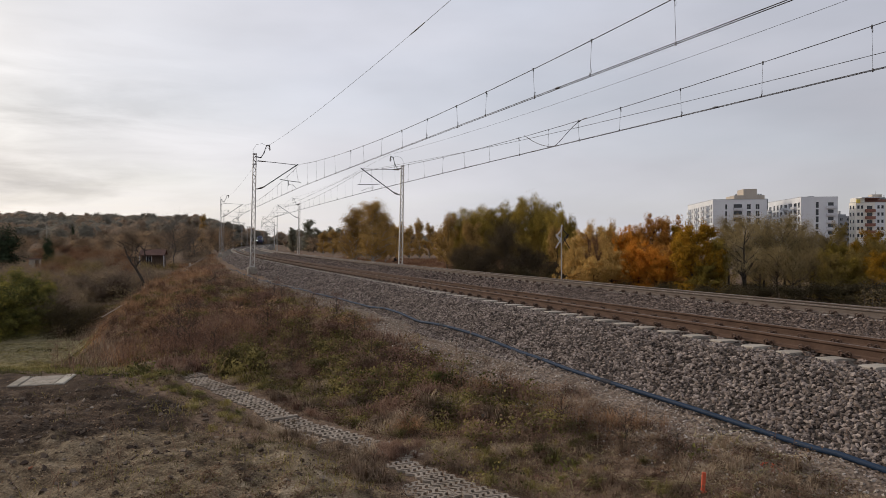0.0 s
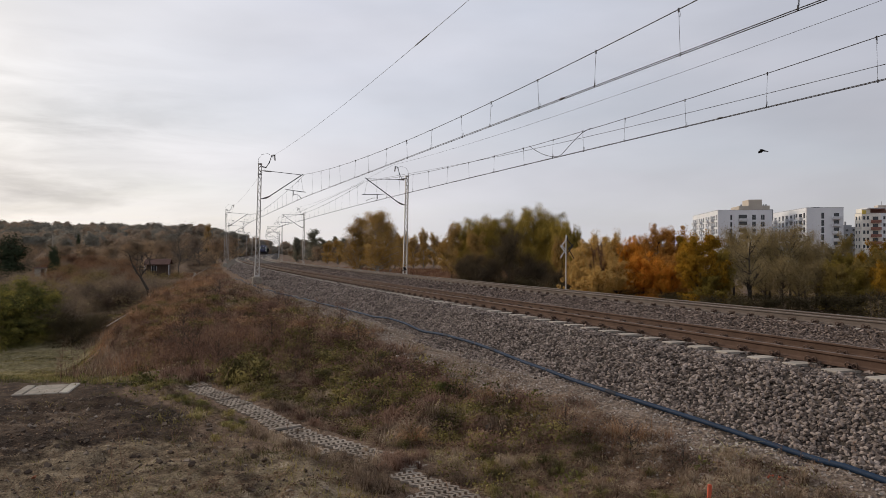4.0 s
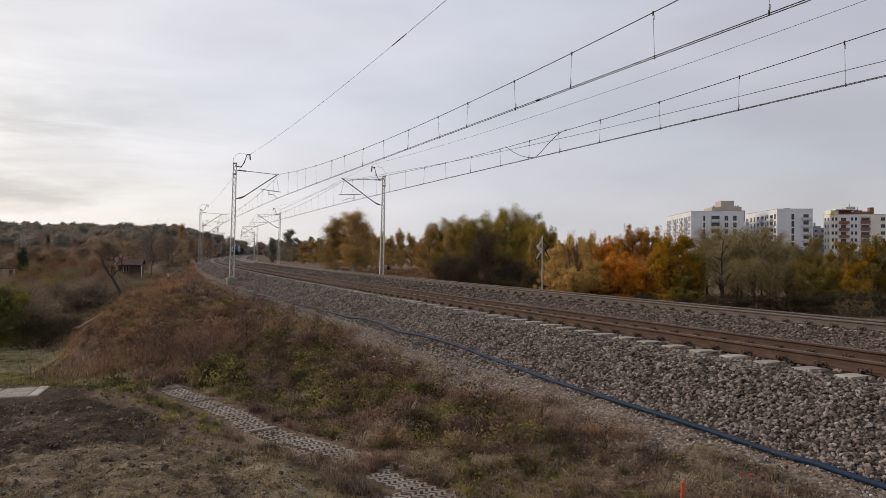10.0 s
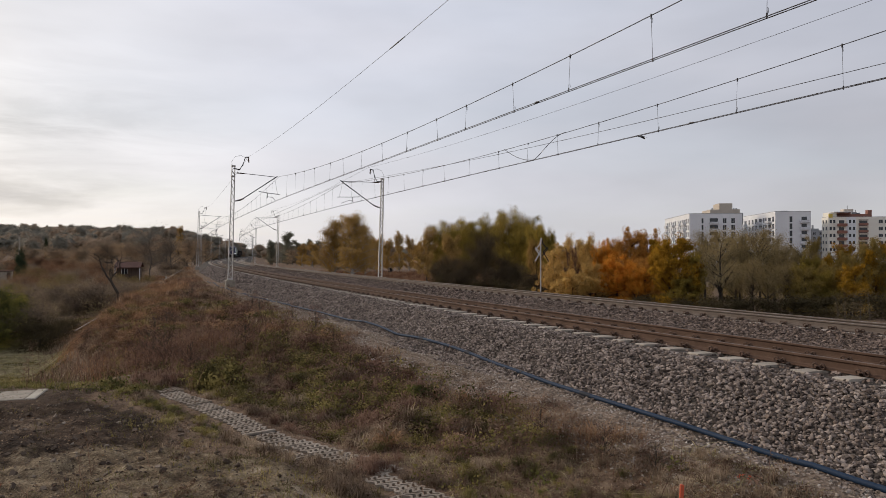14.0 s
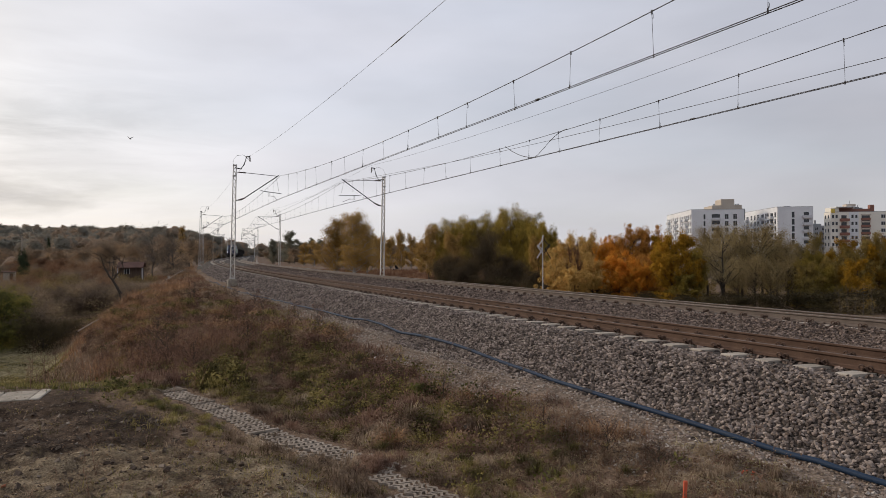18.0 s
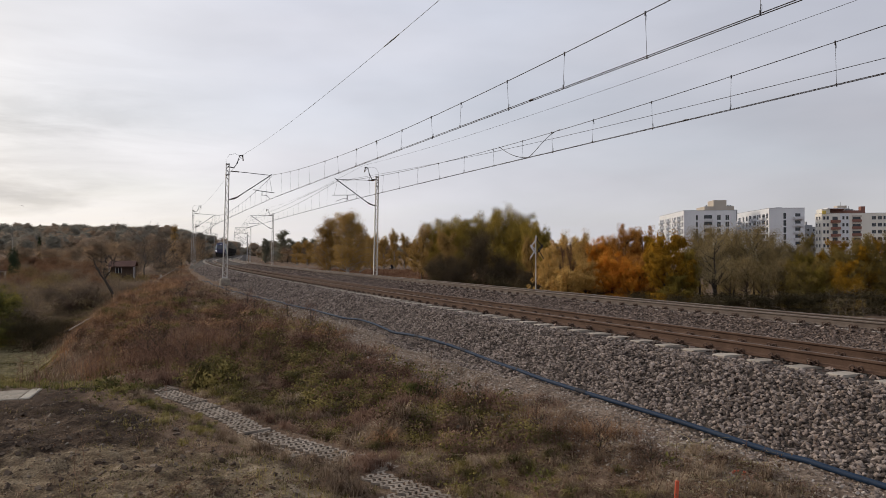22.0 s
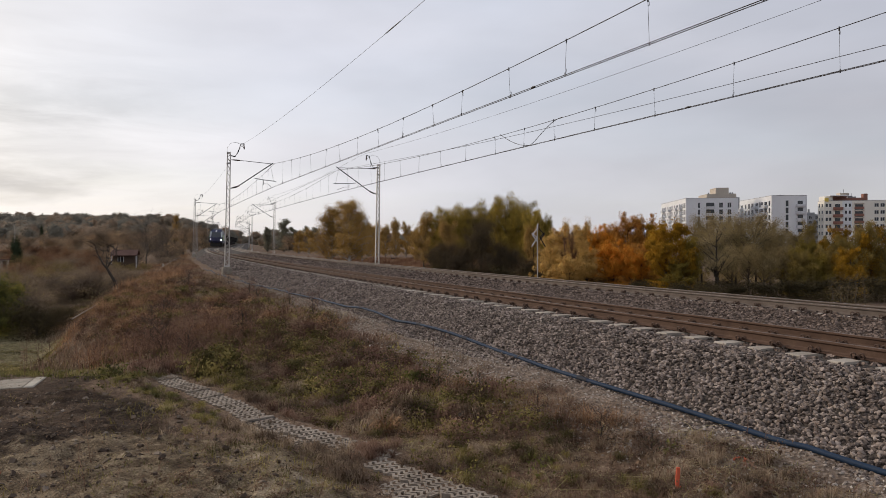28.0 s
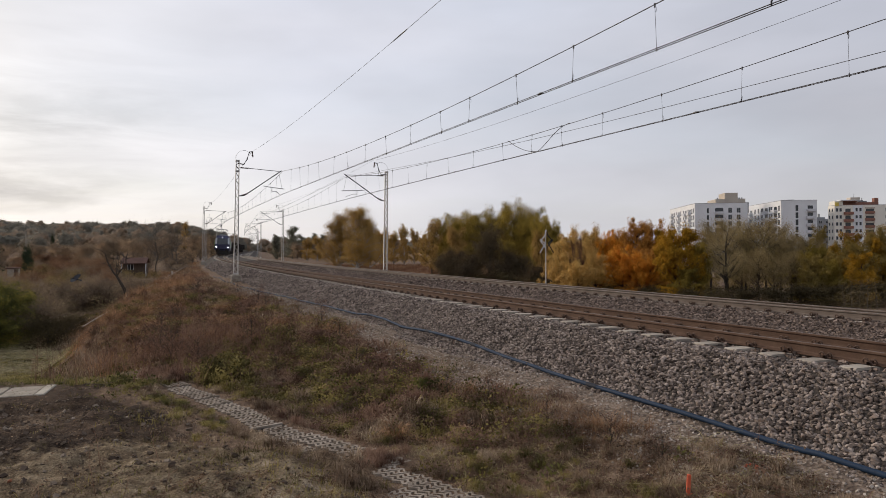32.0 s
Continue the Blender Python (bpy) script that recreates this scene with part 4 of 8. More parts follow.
def build_feeders():
    for ss, o, z, near_z, sag, lab in ((LEFT_S, LEFT_O + 1.17, 8.14, 8.95, 0.88, "single dark feeder wire on the mast tops"), (RIGHT_S, RIGHT_O - 1.0, 8.1, 8.15, 0.62, "single dark feeder wire on the far mast tops")):
        pts = []
        nodes = span_s(ss)
        for i, (a, b) in enumerate(zip(nodes[:-1], nodes[1:])):
            t = np.linspace(0, 1, 25)
            z0 = near_z if i == 0 else z
            pts.append(along(a + (b - a) * t, o, z0 + (z - z0) * t - sag * 4 * t * (1 - t))[:-1])
        ob = thing("feeder_wire", lab, "overhead wire")
        part("wire", one_tube("wire", np.concatenate(pts), 0.0065, M_wire, 5), ob)
        if o < 0:
            P = along(np.array([-0.5, 0.1, 0.7]), o, z)
            t = (np.array([-0.5, 0.1, 0.7]) - nodes[0]) / (nodes[1] - nodes[0])
            P[:, 2] = near_z + (z - near_z) * t - sag * 4 * t * (1 - t)
            part("splice", one_tube("splice", P, [0.014, 0.02, 0.014], M_tube, 6), ob, "dark splice sleeve")
    # a third wire beside the far line climbs to the mast's bracket
    s = np.linspace(-24, 31.2, 40)
    z = np.polyval(np.polyfit([-24, -9.3, -7, -3.2, -0.4, 3, 9.2, 14.85, 22, 31.2], [5.42, 5.46, 5.49, 5.50, 5.53, 5.59, 5.79, 6.0, 6.3, 6.74], 4), s)
    tagged(new("auxiliary_wire", one_tube("auxiliary_wire", along(s, 5.95, z), 0.008, M_wire, 5)), "single dark auxiliary wire beside the far line", "overhead wire")
    # extra wires fanning out from the far mast's bracket
    for z1, sag in ((6.6, 0.35), (6.2, 0.2)):
        t = np.linspace(0, 1, 24)
        Q = along(31.3 + 54.5 * t, 5.75 + 0.2 * t, -0.1 + 6.8 + (z1 - 6.8) * t - sag * 4 * t * (1 - t))
        tagged(new("stitch_wire", one_tube("stitch_wire", Q, 0.007, M_wire, 5)), "thin dark wire fanning out from the mast bracket", "overhead wire")
    # slack current connector from the messenger down to the contact wire and up again
    u = np.linspace(0, 1, 28)
    s = 5.75 - 4.4 * u
    lo = 5.04 + 0.03
    z = np.where(u < 0.52, lo + (5.80 - lo) * (np.abs(0.52 - u) / 0.52) ** 1.7, lo + (5.80 - lo) * np.sin(np.pi / 2 * np.clip((u - 0.52) / 0.48, 0, 1)) ** 1.3)
    tagged(new("current_connector", one_tube("current_connector", along(s, 5.8, z), 0.012, M_wire, 5)), "slack dark cable looped between the wires", "cable")


build_feeders()


# ---- small things on the bank and beside the line ----
M_orange = plain("orange_paint", (0.60, 0.115, 0.055), 0.8)
M_whitestone = surface("white_stone", [(0.2, (0.80, 0.79, 0.77)), (0.8, (0.9, 0.89, 0.87))], 6, 60, 0.8)
M_clod = surface("clod", [(0.2, (0.050, 0.034, 0.025)), (0.6, (0.105, 0.077, 0.056)), (0.92, (0.28, 0.23, 0.18))], 4, 60, 0.95, relief=0.4, island=0.6)
M_brick = surface("brick_clay", [(0.2, (0.22, 0.08, 0.04)), (0.8, (0.42, 0.19, 0.11))], 8, 60, 0.9)
M_black = plain("black_board", (0.015, 0.015, 0.016), 0.6)
M_signwhite = surface("white_board", [(0.2, (0.5, 0.49, 0.47)), (0.8, (0.72, 0.71, 0.69))], 5, 40, 0.7, relief=0)


def rock(name, x, y, size, mat, label, category, seed, sink=0.3):
    rng = np.random.default_rng(seed)
    V, F = pebble_cloud(rng, np.zeros((1, 3)), np.array([size]))
    ob = new(name, fast_mesh(name, V, F, mat))
    ob.matrix_basis = Matrix.Translation((x, y, float(height(x, y)) + size * sink))
    return tagged(ob, label, category)


def build_small():
    rock("white_stone", -1.056, 14.6, 0.036, M_whitestone, "small white stone among the weeds", "stone", 1, 4.2)
    rock("dark_rock", 0.56, 9.15, 0.085, M_bed, "dark angular lump of rock in the weeds", "rock", 2, 0.5)
    rock("grey_rock", 0.67, 9.06, 0.07, M_stone_one, "grey stone beside the dark lump", "rock", 3, 0.6)
    rock("brick_piece", -4.4, 7.2, 0.03, M_brick, "broken orange brick on the dirt", "brick", 4)
    for i, (x, y, sz) in enumerate(((-5.1, 9.83, 0.036), (-4.38, 8.65, 0.026), (-4.37, 8.28, 0.026), (-3.9, 8.53, 0.034), (-3.8, 9.73, 0.036), (-5.6, 9.2, 0.026), (-4.8, 9.5, 0.022))):
        rock("pale_stone", x, y, sz, M_slab, "pale flat stone lying on the dark dirt", "stone", 30 + i, 0.35)
    for i, (x, y, sz) in enumerate(((-2.2, 7.7, 0.055), (-2.05, 7.6, 0.045), (-2.75, 7.3, 0.04), (-3.3, 8.1, 0.04), (-1.5, 7.2, 0.035))):
        rock("earth_clod", x, y, sz, M_clod, "dark lump of earth on the dirt", "clod", 50 + i, 0.3)
    for i, (x, y, sz) in enumerate(((3.25, 6.90, 0.018), (3.31, 6.92, 0.024), (3.37, 6.90, 0.018), (3.34, 6.86, 0.016), (3.28, 6.93, 0.015))):
        rock("painted_stone", x, y, sz, M_orange, "gravel stone sprayed with orange marking paint", "stone", 10 + i, 0.5)
    x, y = 2.475, 6.44
    st = thing("survey_stake", "short orange survey stake in the weeds", "stake", m=Matrix.Translation((x, y, float(height(x, y)))) @ Matrix.Rotation(0.06, 4, "Y"))
    bm = bmesh.new()
    box(bm, -0.018, 0.018, -0.012, 0.012, -0.1, 0.20, bevel=0.004)
    part("stake", bm_mesh("stake", bm, M_orange), st)
    bm = bmesh.new()
    box(bm, 0.018, 0.05, -0.01, 0.01, 0.0, 0.02, bevel=0.004)
    part("tape", bm_mesh("tape", bm, M_orange), st, "loose end of orange tape")
    # crossed boards on a post, seen nearly from the side
    m = track_pose(7.9, 9.0, 0)
    z = float(height(m.translation.x, m.translation.y, False))
    sg = thing("crossing_sign", "grey post with white and black crossed boards", "railway sign", m=Matrix.Translation((m.translation.x, m.translation.y, z)))
    up = EYE - 1.73 - z
    part("post", one_tube("post", [(0, 0, -0.3), (0, 0, up + 2.5)], 0.026, M_galv, 8), sg)

    def board(pts, mat, lab):
        for (x0, z0), (x1, z1) in zip(pts[:-1], pts[1:]):
            d = Vector((x1 - x0, 0, z1 - z0))
            mm = Matrix.Translation(((x0 + x1) / 2, -0.05 if mat is M_signwhite else 0.02, up + (z0 + z1) / 2)) @ Matrix.Rotation(math.atan2(d.x, d.z), 4, "Y")
            b = bmesh.new()
            box(b, -0.022, 0.022, -0.012, 0.012, -d.length / 2 - 0.01, d.length / 2 + 0.01, bevel=0.004)
            part("board", bm_mesh("board", b, mat), sg, lab, mm)
    board([(0.02, 2.5), (-0.02, 2.28), (-0.24, 1.98), (0.0, 1.66)], M_signwhite, "white board")
    board([(-0.26, 2.06), (-0.02, 1.86), (-0.27, 1.45)], M_signwhite, "white board")
    board([(0.07, 2.46), (0.08, 2.28), (0.32, 2.0), (0.08, 1.7)], M_black, "black board")
    board([(0.34, 2.08), (0.12, 1.88), (0.38, 1.42)], M_black, "black board")


build_small()
# ---- trees and shrubs ----


def veg_material(name, stops, patch=0.76, through_light=0.18, spots=2.0):
    """Blade colour: per blade, shifted by broad patches of the ground."""
    m, nt, b = shader(name, 0.85, 0, 0.15)
    g = nt.nodes.new("ShaderNodeNewGeometry")
    n = noise_tex(nt, spots, 3)
    ad = nt.nodes.new("ShaderNodeMath"); ad.operation = "MULTIPLY_ADD"; ad.inputs[1].default_value = 1 - patch
    nt.links.new(g.outputs["Random Per Island"], ad.inputs[0])
    s2 = nt.nodes.new("ShaderNodeMapRange")
    s2.inputs["From Min"].default_value, s2.inputs["From Max"].default_value = 0.41, 0.59
    s2.inputs["To Min"].default_value, s2.inputs["To Max"].default_value = 0.0, patch
    nt.links.new(n.outputs["Fac"], s2.inputs["Value"]); nt.links.new(s2.outputs[0], ad.inputs[2])
    r = ramp(nt, stops)
    nt.links.new(ad.outputs[0], r.inputs["Fac"]); nt.links.new(r.outputs[0], b.inputs["Base Color"])
    tr = nt.nodes.new("ShaderNodeBsdfTranslucent")
    nt.links.new(r.outputs[0], tr.inputs["Color"])
    mx = nt.nodes.new("ShaderNodeMixShader"); mx.inputs[0].default_value = through_light
    nt.links.new(b.outputs[0], mx.inputs[1]); nt.links.new(tr.outputs[0], mx.inputs[2])
    nt.links.new(mx.outputs[0], nt.nodes["Material Output"].inputs["Surface"])
    return m


L_GOLD = leaf_material("gold_leaves", [(0.1, (0.300, 0.178, 0.055)), (0.5, (0.545, 0.350, 0.112)), (0.9, (0.74, 0.515, 0.190))], 0.45)
L_ORANGE = leaf_material("orange_leaves", [(0.1, (0.420, 0.150, 0.026)), (0.45, (0.680, 0.285, 0.040)), (0.9, (0.88, 0.490, 0.090))], 0.48)
L_RUSTY = leaf_material("rusty_orange_leaves", [(0.1, (0.260, 0.120, 0.034)), (0.45, (0.480, 0.235, 0.055)), (0.9, (0.70, 0.400, 0.105))], 0.45)
L_OLIVE = leaf_material("olive_yellow_leaves", [(0.1, (0.100, 0.078, 0.022)), (0.5, (0.265, 0.195, 0.042)), (0.9, (0.50, 0.355, 0.075))], 0.4)
L_YELLOWGREEN = leaf_material("maple_leaves", [(0.1, (0.060, 0.042, 0.008)), (0.5, (0.300, 0.165, 0.020)), (0.9, (0.68, 0.375, 0.038))])
L_BIRCH = leaf_material("birch_leaves", [(0.1, (0.205, 0.122, 0.042)), (0.5, (0.420, 0.270, 0.092)), (0.9, (0.62, 0.425, 0.155))])
L_BROWN = leaf_material("brown_leaves", [(0.1, (0.115, 0.088, 0.030)), (0.5, (0.270, 0.200, 0.066)), (0.9, (0.520, 0.370, 0.105))], 0.45)
L_BRAMBLE = leaf_material("bramble_leaves", [(0.1, (0.036, 0.029, 0.017)), (0.5, (0.080, 0.064, 0.033)), (0.9, (0.150, 0.116, 0.057))], 0.3)
L_DARK = leaf_material("dark_twig_leaves", [(0.1, (0.034, 0.026, 0.018)), (0.5, (0.074, 0.057, 0.036)), (0.9, (0.130, 0.098, 0.056))])
L_GREEN = veg_material("green_leaves", [(0.05, (0.048, 0.055, 0.018)), (0.45, (0.115, 0.120, 0.034)), (0.72, (0.245, 0.218, 0.054)), (0.97, (0.46, 0.38, 0.088))], 0.55, 0.4, 1.3)
L_WILLOW = leaf_material("willow_leaves", [(0.1, (0.150, 0.112, 0.052)), (0.5, (0.300, 0.228, 0.108)), (0.9, (0.500, 0.395, 0.215))])
# Far leaves kept pale and low in contrast: distance haze put into the colour.
L_HAZEWOODS = veg_material("hazed_woods_leaves", [(0.08, (0.222, 0.212, 0.176)), (0.4, (0.268, 0.246, 0.196)), (0.68, (0.315, 0.258, 0.196)), (0.95, (0.360, 0.268, 0.188))], 0.92, 0.5, 0.06)
L_GARDEN = veg_material("garden_leaves", [(0.06, (0.165, 0.128, 0.090)), (0.4, (0.320, 0.238, 0.160)), (0.7, (0.440, 0.300, 0.182)), (0.95, (0.580, 0.425, 0.245))], 0.7, 0.4, 0.22)
L_SCRUB = veg_material("scrub_leaves", [(0.06, (0.150, 0.112, 0.084)), (0.45, (0.255, 0.187, 0.130)), (0.75, (0.345, 0.262, 0.158)), (0.97, (0.430, 0.345, 0.175))], 0.88, 0.35, 0.25)
L_YSCRUB = leaf_material("yellow_scrub_leaves", [(0.1, (0.120, 0.090, 0.040)), (0.5, (0.260, 0.195, 0.085)), (0.9, (0.43, 0.325, 0.15))], 0.25)
L_RED = leaf_material("red_scrub_leaves", [(0.1, (0.092, 0.052, 0.034)), (0.5, (0.218, 0.121, 0.071)), (0.9, (0.391, 0.230, 0.121))], 0.25)
L_CONIFER = leaf_material("conifer_needles", [(0.1, (0.018, 0.026, 0.016)), (0.9, (0.068, 0.088, 0.046))], 0.1)
# Needles lightened well past pine green, so haze is in the colour.
L_HAZEPINE = leaf_material("hazed_pine_needles", [(0.1, (0.125, 0.130, 0.105)), (0.9, (0.25, 0.235, 0.165))], 0.4)


def leaf_cards(rng, P, size, flat=0.0, face=None, wild=0.5):
    """A bent leaf (two triangles as one quad) at every place."""
    n = len(P)
    N = rng.standard_normal((n, 3)); N[:, 2] += flat
    if face is not None:
        N = N * wild + face
    N /= np.linalg.norm(N, axis=1)[:, None]
    A = np.cross(N, rng.standard_normal((n, 3))); A /= np.linalg.norm(A, axis=1)[:, None] + 1e-9
    B = np.cross(N, A)
    sz = (rng.uniform(0.6, 1.25, n) * size)[:, None]
    bend = N * sz * 0.18
    V = np.stack([P - A * sz * 0.55, P - B * sz * 0.33 + bend, P + A * sz * 0.6, P + B * sz * 0.33 + bend], 1)
    F = np.arange(n * 4).reshape(n, 4)
    return V.reshape(-1, 3), F


def grow(rng, base, top_z, spread, limbs, r0, bends=5, levels=2, lowest=0.22, fine=0):
    """Trunk, limbs and twigs as tubes; returns the tube soup and the ends of the twigs."""
    so, tips = Soup(), []
    H = top_z
    tr = [np.array([0, 0, -0.35])]
    for i in range(1, bends + 1):
        tr.append(np.array([rng.normal(0, 0.03 * H / bends * i), rng.normal(0, 0.03 * H / bends * i), H * 0.86 * i / bends]))
    tr = np.array(tr)
    so.tube(tr, np.linspace(r0, r0 * 0.18, len(tr)), 7)
    for k in range(limbs):
        f = rng.uniform(lowest, 0.98)
        st = np.array([np.interp(f * H * 0.86, tr[:, 2], tr[:, c]) for c in range(3)])
        a = k * 2.4 + rng.uniform(-0.5, 0.5)
        ln = spread * (1.05 - 0.55 * f) * rng.uniform(0.65, 1.1)
        up = rng.uniform(0.35, 0.95)
        d = np.array([math.cos(a), math.sin(a), up]); d /= np.linalg.norm(d)
        P = [st]
        for j in range(3):
            d = d + rng.normal(0, 0.16, 3) + np.array([0, 0, 0.12])
            d /= np.linalg.norm(d)
            P.append(P[-1] + d * ln / 3)
        rr = r0 * (0.5 - 0.3 * f)
        so.tube(P, np.linspace(rr, rr * 0.25, 4), 5)
        for j in range(1, 4):
            tips.append(P[j])
            if levels > 1:
                for _ in range(2):
                    e = d + rng.normal(0, 0.55, 3)
                    e /= np.linalg.norm(e)
                    q = P[j] + e * ln * 0.33
                    so.tube([P[j], (P[j] + q) / 2 + rng.normal(0, 0.03 * ln, 3), q], [rr * 0.3, rr * 0.2, rr * 0.07], 4)
                    tips.append(q)
                    for _ in range(fine):
                        g = e + rng.normal(0, 0.7, 3) + np.array([0, 0, 0.3])
                        g /= np.linalg.norm(g)
                        q2 = q - e * ln * rng.uniform(0, 0.25) + g * ln * rng.uniform(0.12, 0.3)
                        so.tube([q2 - g * ln * 0.2, q2], [rr * 0.10, rr * 0.035], 3)
    return so, np.array(tips)


def make_tree(name, label, category, mats, H, spread, leaves, size, seed, limbs=22, clump=0.30, bark=None, r0=None, shape=1.0, low=0.1, group="", fine=0):
    """A tree at the origin; leaf clumps sit round the ends of the twigs, with gaps between them."""
    rng = np.random.default_rng(seed)
    r0 = r0 or 0.016 * H + 0.03
    so, tips = grow(rng, 0, H, spread, limbs, r0, lowest=0.22 if low >= 0.1 else 0.04, fine=fine)
    ob = thing(name, label, category, group)
    P, out = [], []
    if leaves:
        per = max(1, leaves // len(tips))
        r = clump * spread
        for t in tips:
            if t[2] < low * H:
                continue
            n = int(per * rng.uniform(0.3, 1.7))
            d = rng.standard_normal((n, 3)); d /= np.linalg.norm(d, axis=1)[:, None]
            P.append(t + d * (rng.uniform(0.1, 1, n) ** 0.36)[:, None] * r * rng.uniform(0.5, 1.2) * np.array([1, 1, 0.85 * shape]))
            out.append(d)
        if low == 0:
            n = leaves // 6
            a, q = rng.uniform(0, 2 * np.pi, n), spread * 0.85 * np.sqrt(rng.uniform(0, 1, n))
            P.append(np.stack([q * np.cos(a), q * np.sin(a), H * rng.uniform(-0.02, 0.22, n)], -1))
            out.append(np.stack([np.cos(a), np.sin(a), 0.6 + 0 * a], -1))
        P = np.concatenate(P)
        # leaves turn outwards from their clump and from the crown
        c = P - np.array([0, 0, 0.45 * H])
        c /= np.linalg.norm(c, axis=1)[:, None] + 1e-9
        out = np.concatenate(out) * 0.75 + c * 0.55 + np.array([0, 0, 0.4])
    # trim to the stated height and spread
    Q = P if leaves > 1500 else tips
    fz = H / Q[:, 2].max()
    fr = spread / np.percentile(np.hypot(Q[:, 0], Q[:, 1]), 96)
    K = np.array([fr, fr, fz])
    so.V = [v * K for v in so.V]
    part("trunk", so.mesh("trunk", bark or M_bark), ob)
    if leaves:
        part("crown", fast_mesh("crown", *leaf_cards(rng, P * K, size, face=out, wild=0.32), mats, True), ob)
    ob["tall"], ob["wide"] = H, spread
    return ob


def at(px, D):
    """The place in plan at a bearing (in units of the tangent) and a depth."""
    return px * D, D


def bear(x):
    return (x - 784) / 1200.0


def stand(ob, x, D, top, half, turn=0.0):
    """Stand a tree at a bearing and depth; top and half are its crown's height line and half width as seen from the eye."""
    px, py = at(bear(x), D)
    z = float(height(px, py, False))
    tall = EYE + (428.3 - top) / 1200 * D - z
    wide = half * D / 1200
    c = Matrix.Diagonal((wide / ob["wide"], wide / ob["wide"], tall / ob["tall"], 1))
    ob.matrix_basis = Matrix.Translation((px, py, z)) @ Matrix.Rotation(turn, 4, "Z") @ c
    return ob


def stand_copy(ob, x, D, top, half, turn=0.0, label=""):
    c = copy_thing(ob, pose(0, 0, 0))
    if label:
        c["label"] = label
    return stand(c, x, D, top, half, turn)


def plant_right():
    birch = stand(make_tree("birch_tree", "yellowing birch tree standing alone on the meadow", "tree", L_BIRCH, 10.3, 3.0, 40000, 0.115, 11, 60, 0.27, M_birch, low=0.03), 660, 105, 348, 38)
    stand_copy(birch, 630, 108, 360, 34, 2.0, "smaller yellowing birch beside the tall one")
    stand_copy(birch, 682, 112, 372, 20, 4.0, "smaller yellowing birch beside the tall one")
    far = stand(make_tree("birch_tree", "far slender yellow birch at the meadow's edge", "tree", L_BIRCH, 8.0, 2.0, 12000, 0.15, 12, 30, 0.28, M_birch, low=0.03), 700, 140, 394, 14)
    for x, D, top, hf, tn in ((590, 190, 404, 14, 1), (572, 200, 408, 14, 2), (706, 150, 390, 15, 3), (724, 155, 396, 15, 4), (742, 150, 383, 13, 5), (760, 158, 391, 12, 0.3), (692, 170, 398, 16, 1.3), (776, 160, 402, 14, 2.2)):
        stand_copy(far, x, D, top, hf, tn, "far slender yellow birch at the meadow's edge")
    o = stand(make_tree("willow_tree", "broad olive and yellow tree beyond the tracks", "tree", L_OLIVE, 9.3, 4.0, 38000, 0.13, 21, 38, 0.19, low=0.05), 938, 64, 336, 44)
    for x, D, top, hf, tn in ((840, 72, 357, 36, 1.1), (878, 74, 360, 34, 2.2), (984, 66, 362, 30, 3.1), (812, 74, 366, 30, 0.4), (908, 76, 349, 38, 5.0), (968, 72, 347, 34, 4.0), (862, 80, 358, 34, 3.7), (1004, 66, 374, 22, 2.0), (986, 60, 372, 26, 0.9), (1012, 72, 384, 16, 3.3)):
        stand_copy(o, x, D, top, hf, tn)
    y = stand(make_tree("poplar_tree", "slender golden-yellow tree in the thicket", "tree", L_BIRCH, 7.6, 2.5, 8000, 0.18, 22, 28, 0.26), 792, 70, 372, 24)
    stand_copy(y, 836, 64, 385, 24, 2.0)
    stand_copy(y, 985, 58, 395, 20, 1.0)
    d = stand(make_tree("thorn_bush", "dark half-bare thorn bush before the trees", "bush", L_DARK, 5.6, 2.9, 6500, 0.14, 23, 34, 0.28), 893, 55, 368, 36)
    for x, D, top, hf, tn in ((828, 60, 418, 30, 1.0), (862, 56, 425, 26, 2.0), (930, 56, 420, 28, 3.0), (952, 54, 432, 26, 4.2), (812, 64, 430, 20, 5), (848, 52, 445, 26, 0.5), (975, 50, 452, 22, 1.5), (905, 53, 440, 30, 0.9)):
        stand_copy(d, x, D, top, hf, tn)
    g = stand(make_tree("orange_maple", "bright orange autumn maple beside the tracks", "tree", L_ORANGE, 5.0, 2.6, 26000, 0.105, 31, 26, 0.17, low=0.0), 1130, 46, 424, 40)
    stand_copy(g, 1106, 55, 398, 26, 1.3, "orange-red maple crown above the golden trees")
    stand_copy(g, 1163, 45, 440, 26, 3.6)
    ru = stand(make_tree("rusty_maple", "tall brown-orange maple in the row", "tree", L_RUSTY, 6.6, 2.8, 26000, 0.105, 34, 28, 0.16, low=0.0), 1155, 50, 376, 42)
    stand_copy(ru, 1186, 52, 378, 38, 2.6)
    stand_copy(ru, 1126, 56, 396, 30, 4.4)
    stand_copy(ru, 1180, 46, 428, 34, 0.9)
    go = stand(make_tree("golden_maple", "golden-tan young tree beside the tracks", "tree", L_GOLD, 5.6, 2.6, 24000, 0.105, 32, 27, 0.17, low=0.0), 1042, 48, 386, 40)
    stand_copy(go, 1076, 56, 384, 34, 2.0)
    stand_copy(go, 1018, 46, 428, 26, 4.0)
    stand_copy(go, 1082, 46, 432, 34, 5.0)
    stand_copy(go, 1050, 44, 446, 34, 3.0)
    sp = stand(make_tree("spindle_bush", "small dark red bush among golden trees", "bush", L_RED, 3.4, 1.2, 5000, 0.07, 35, 20, 0.2, low=0.05), 1055, 46, 408, 13)
    stand_copy(sp, 1042, 46, 414, 8, 2.0)
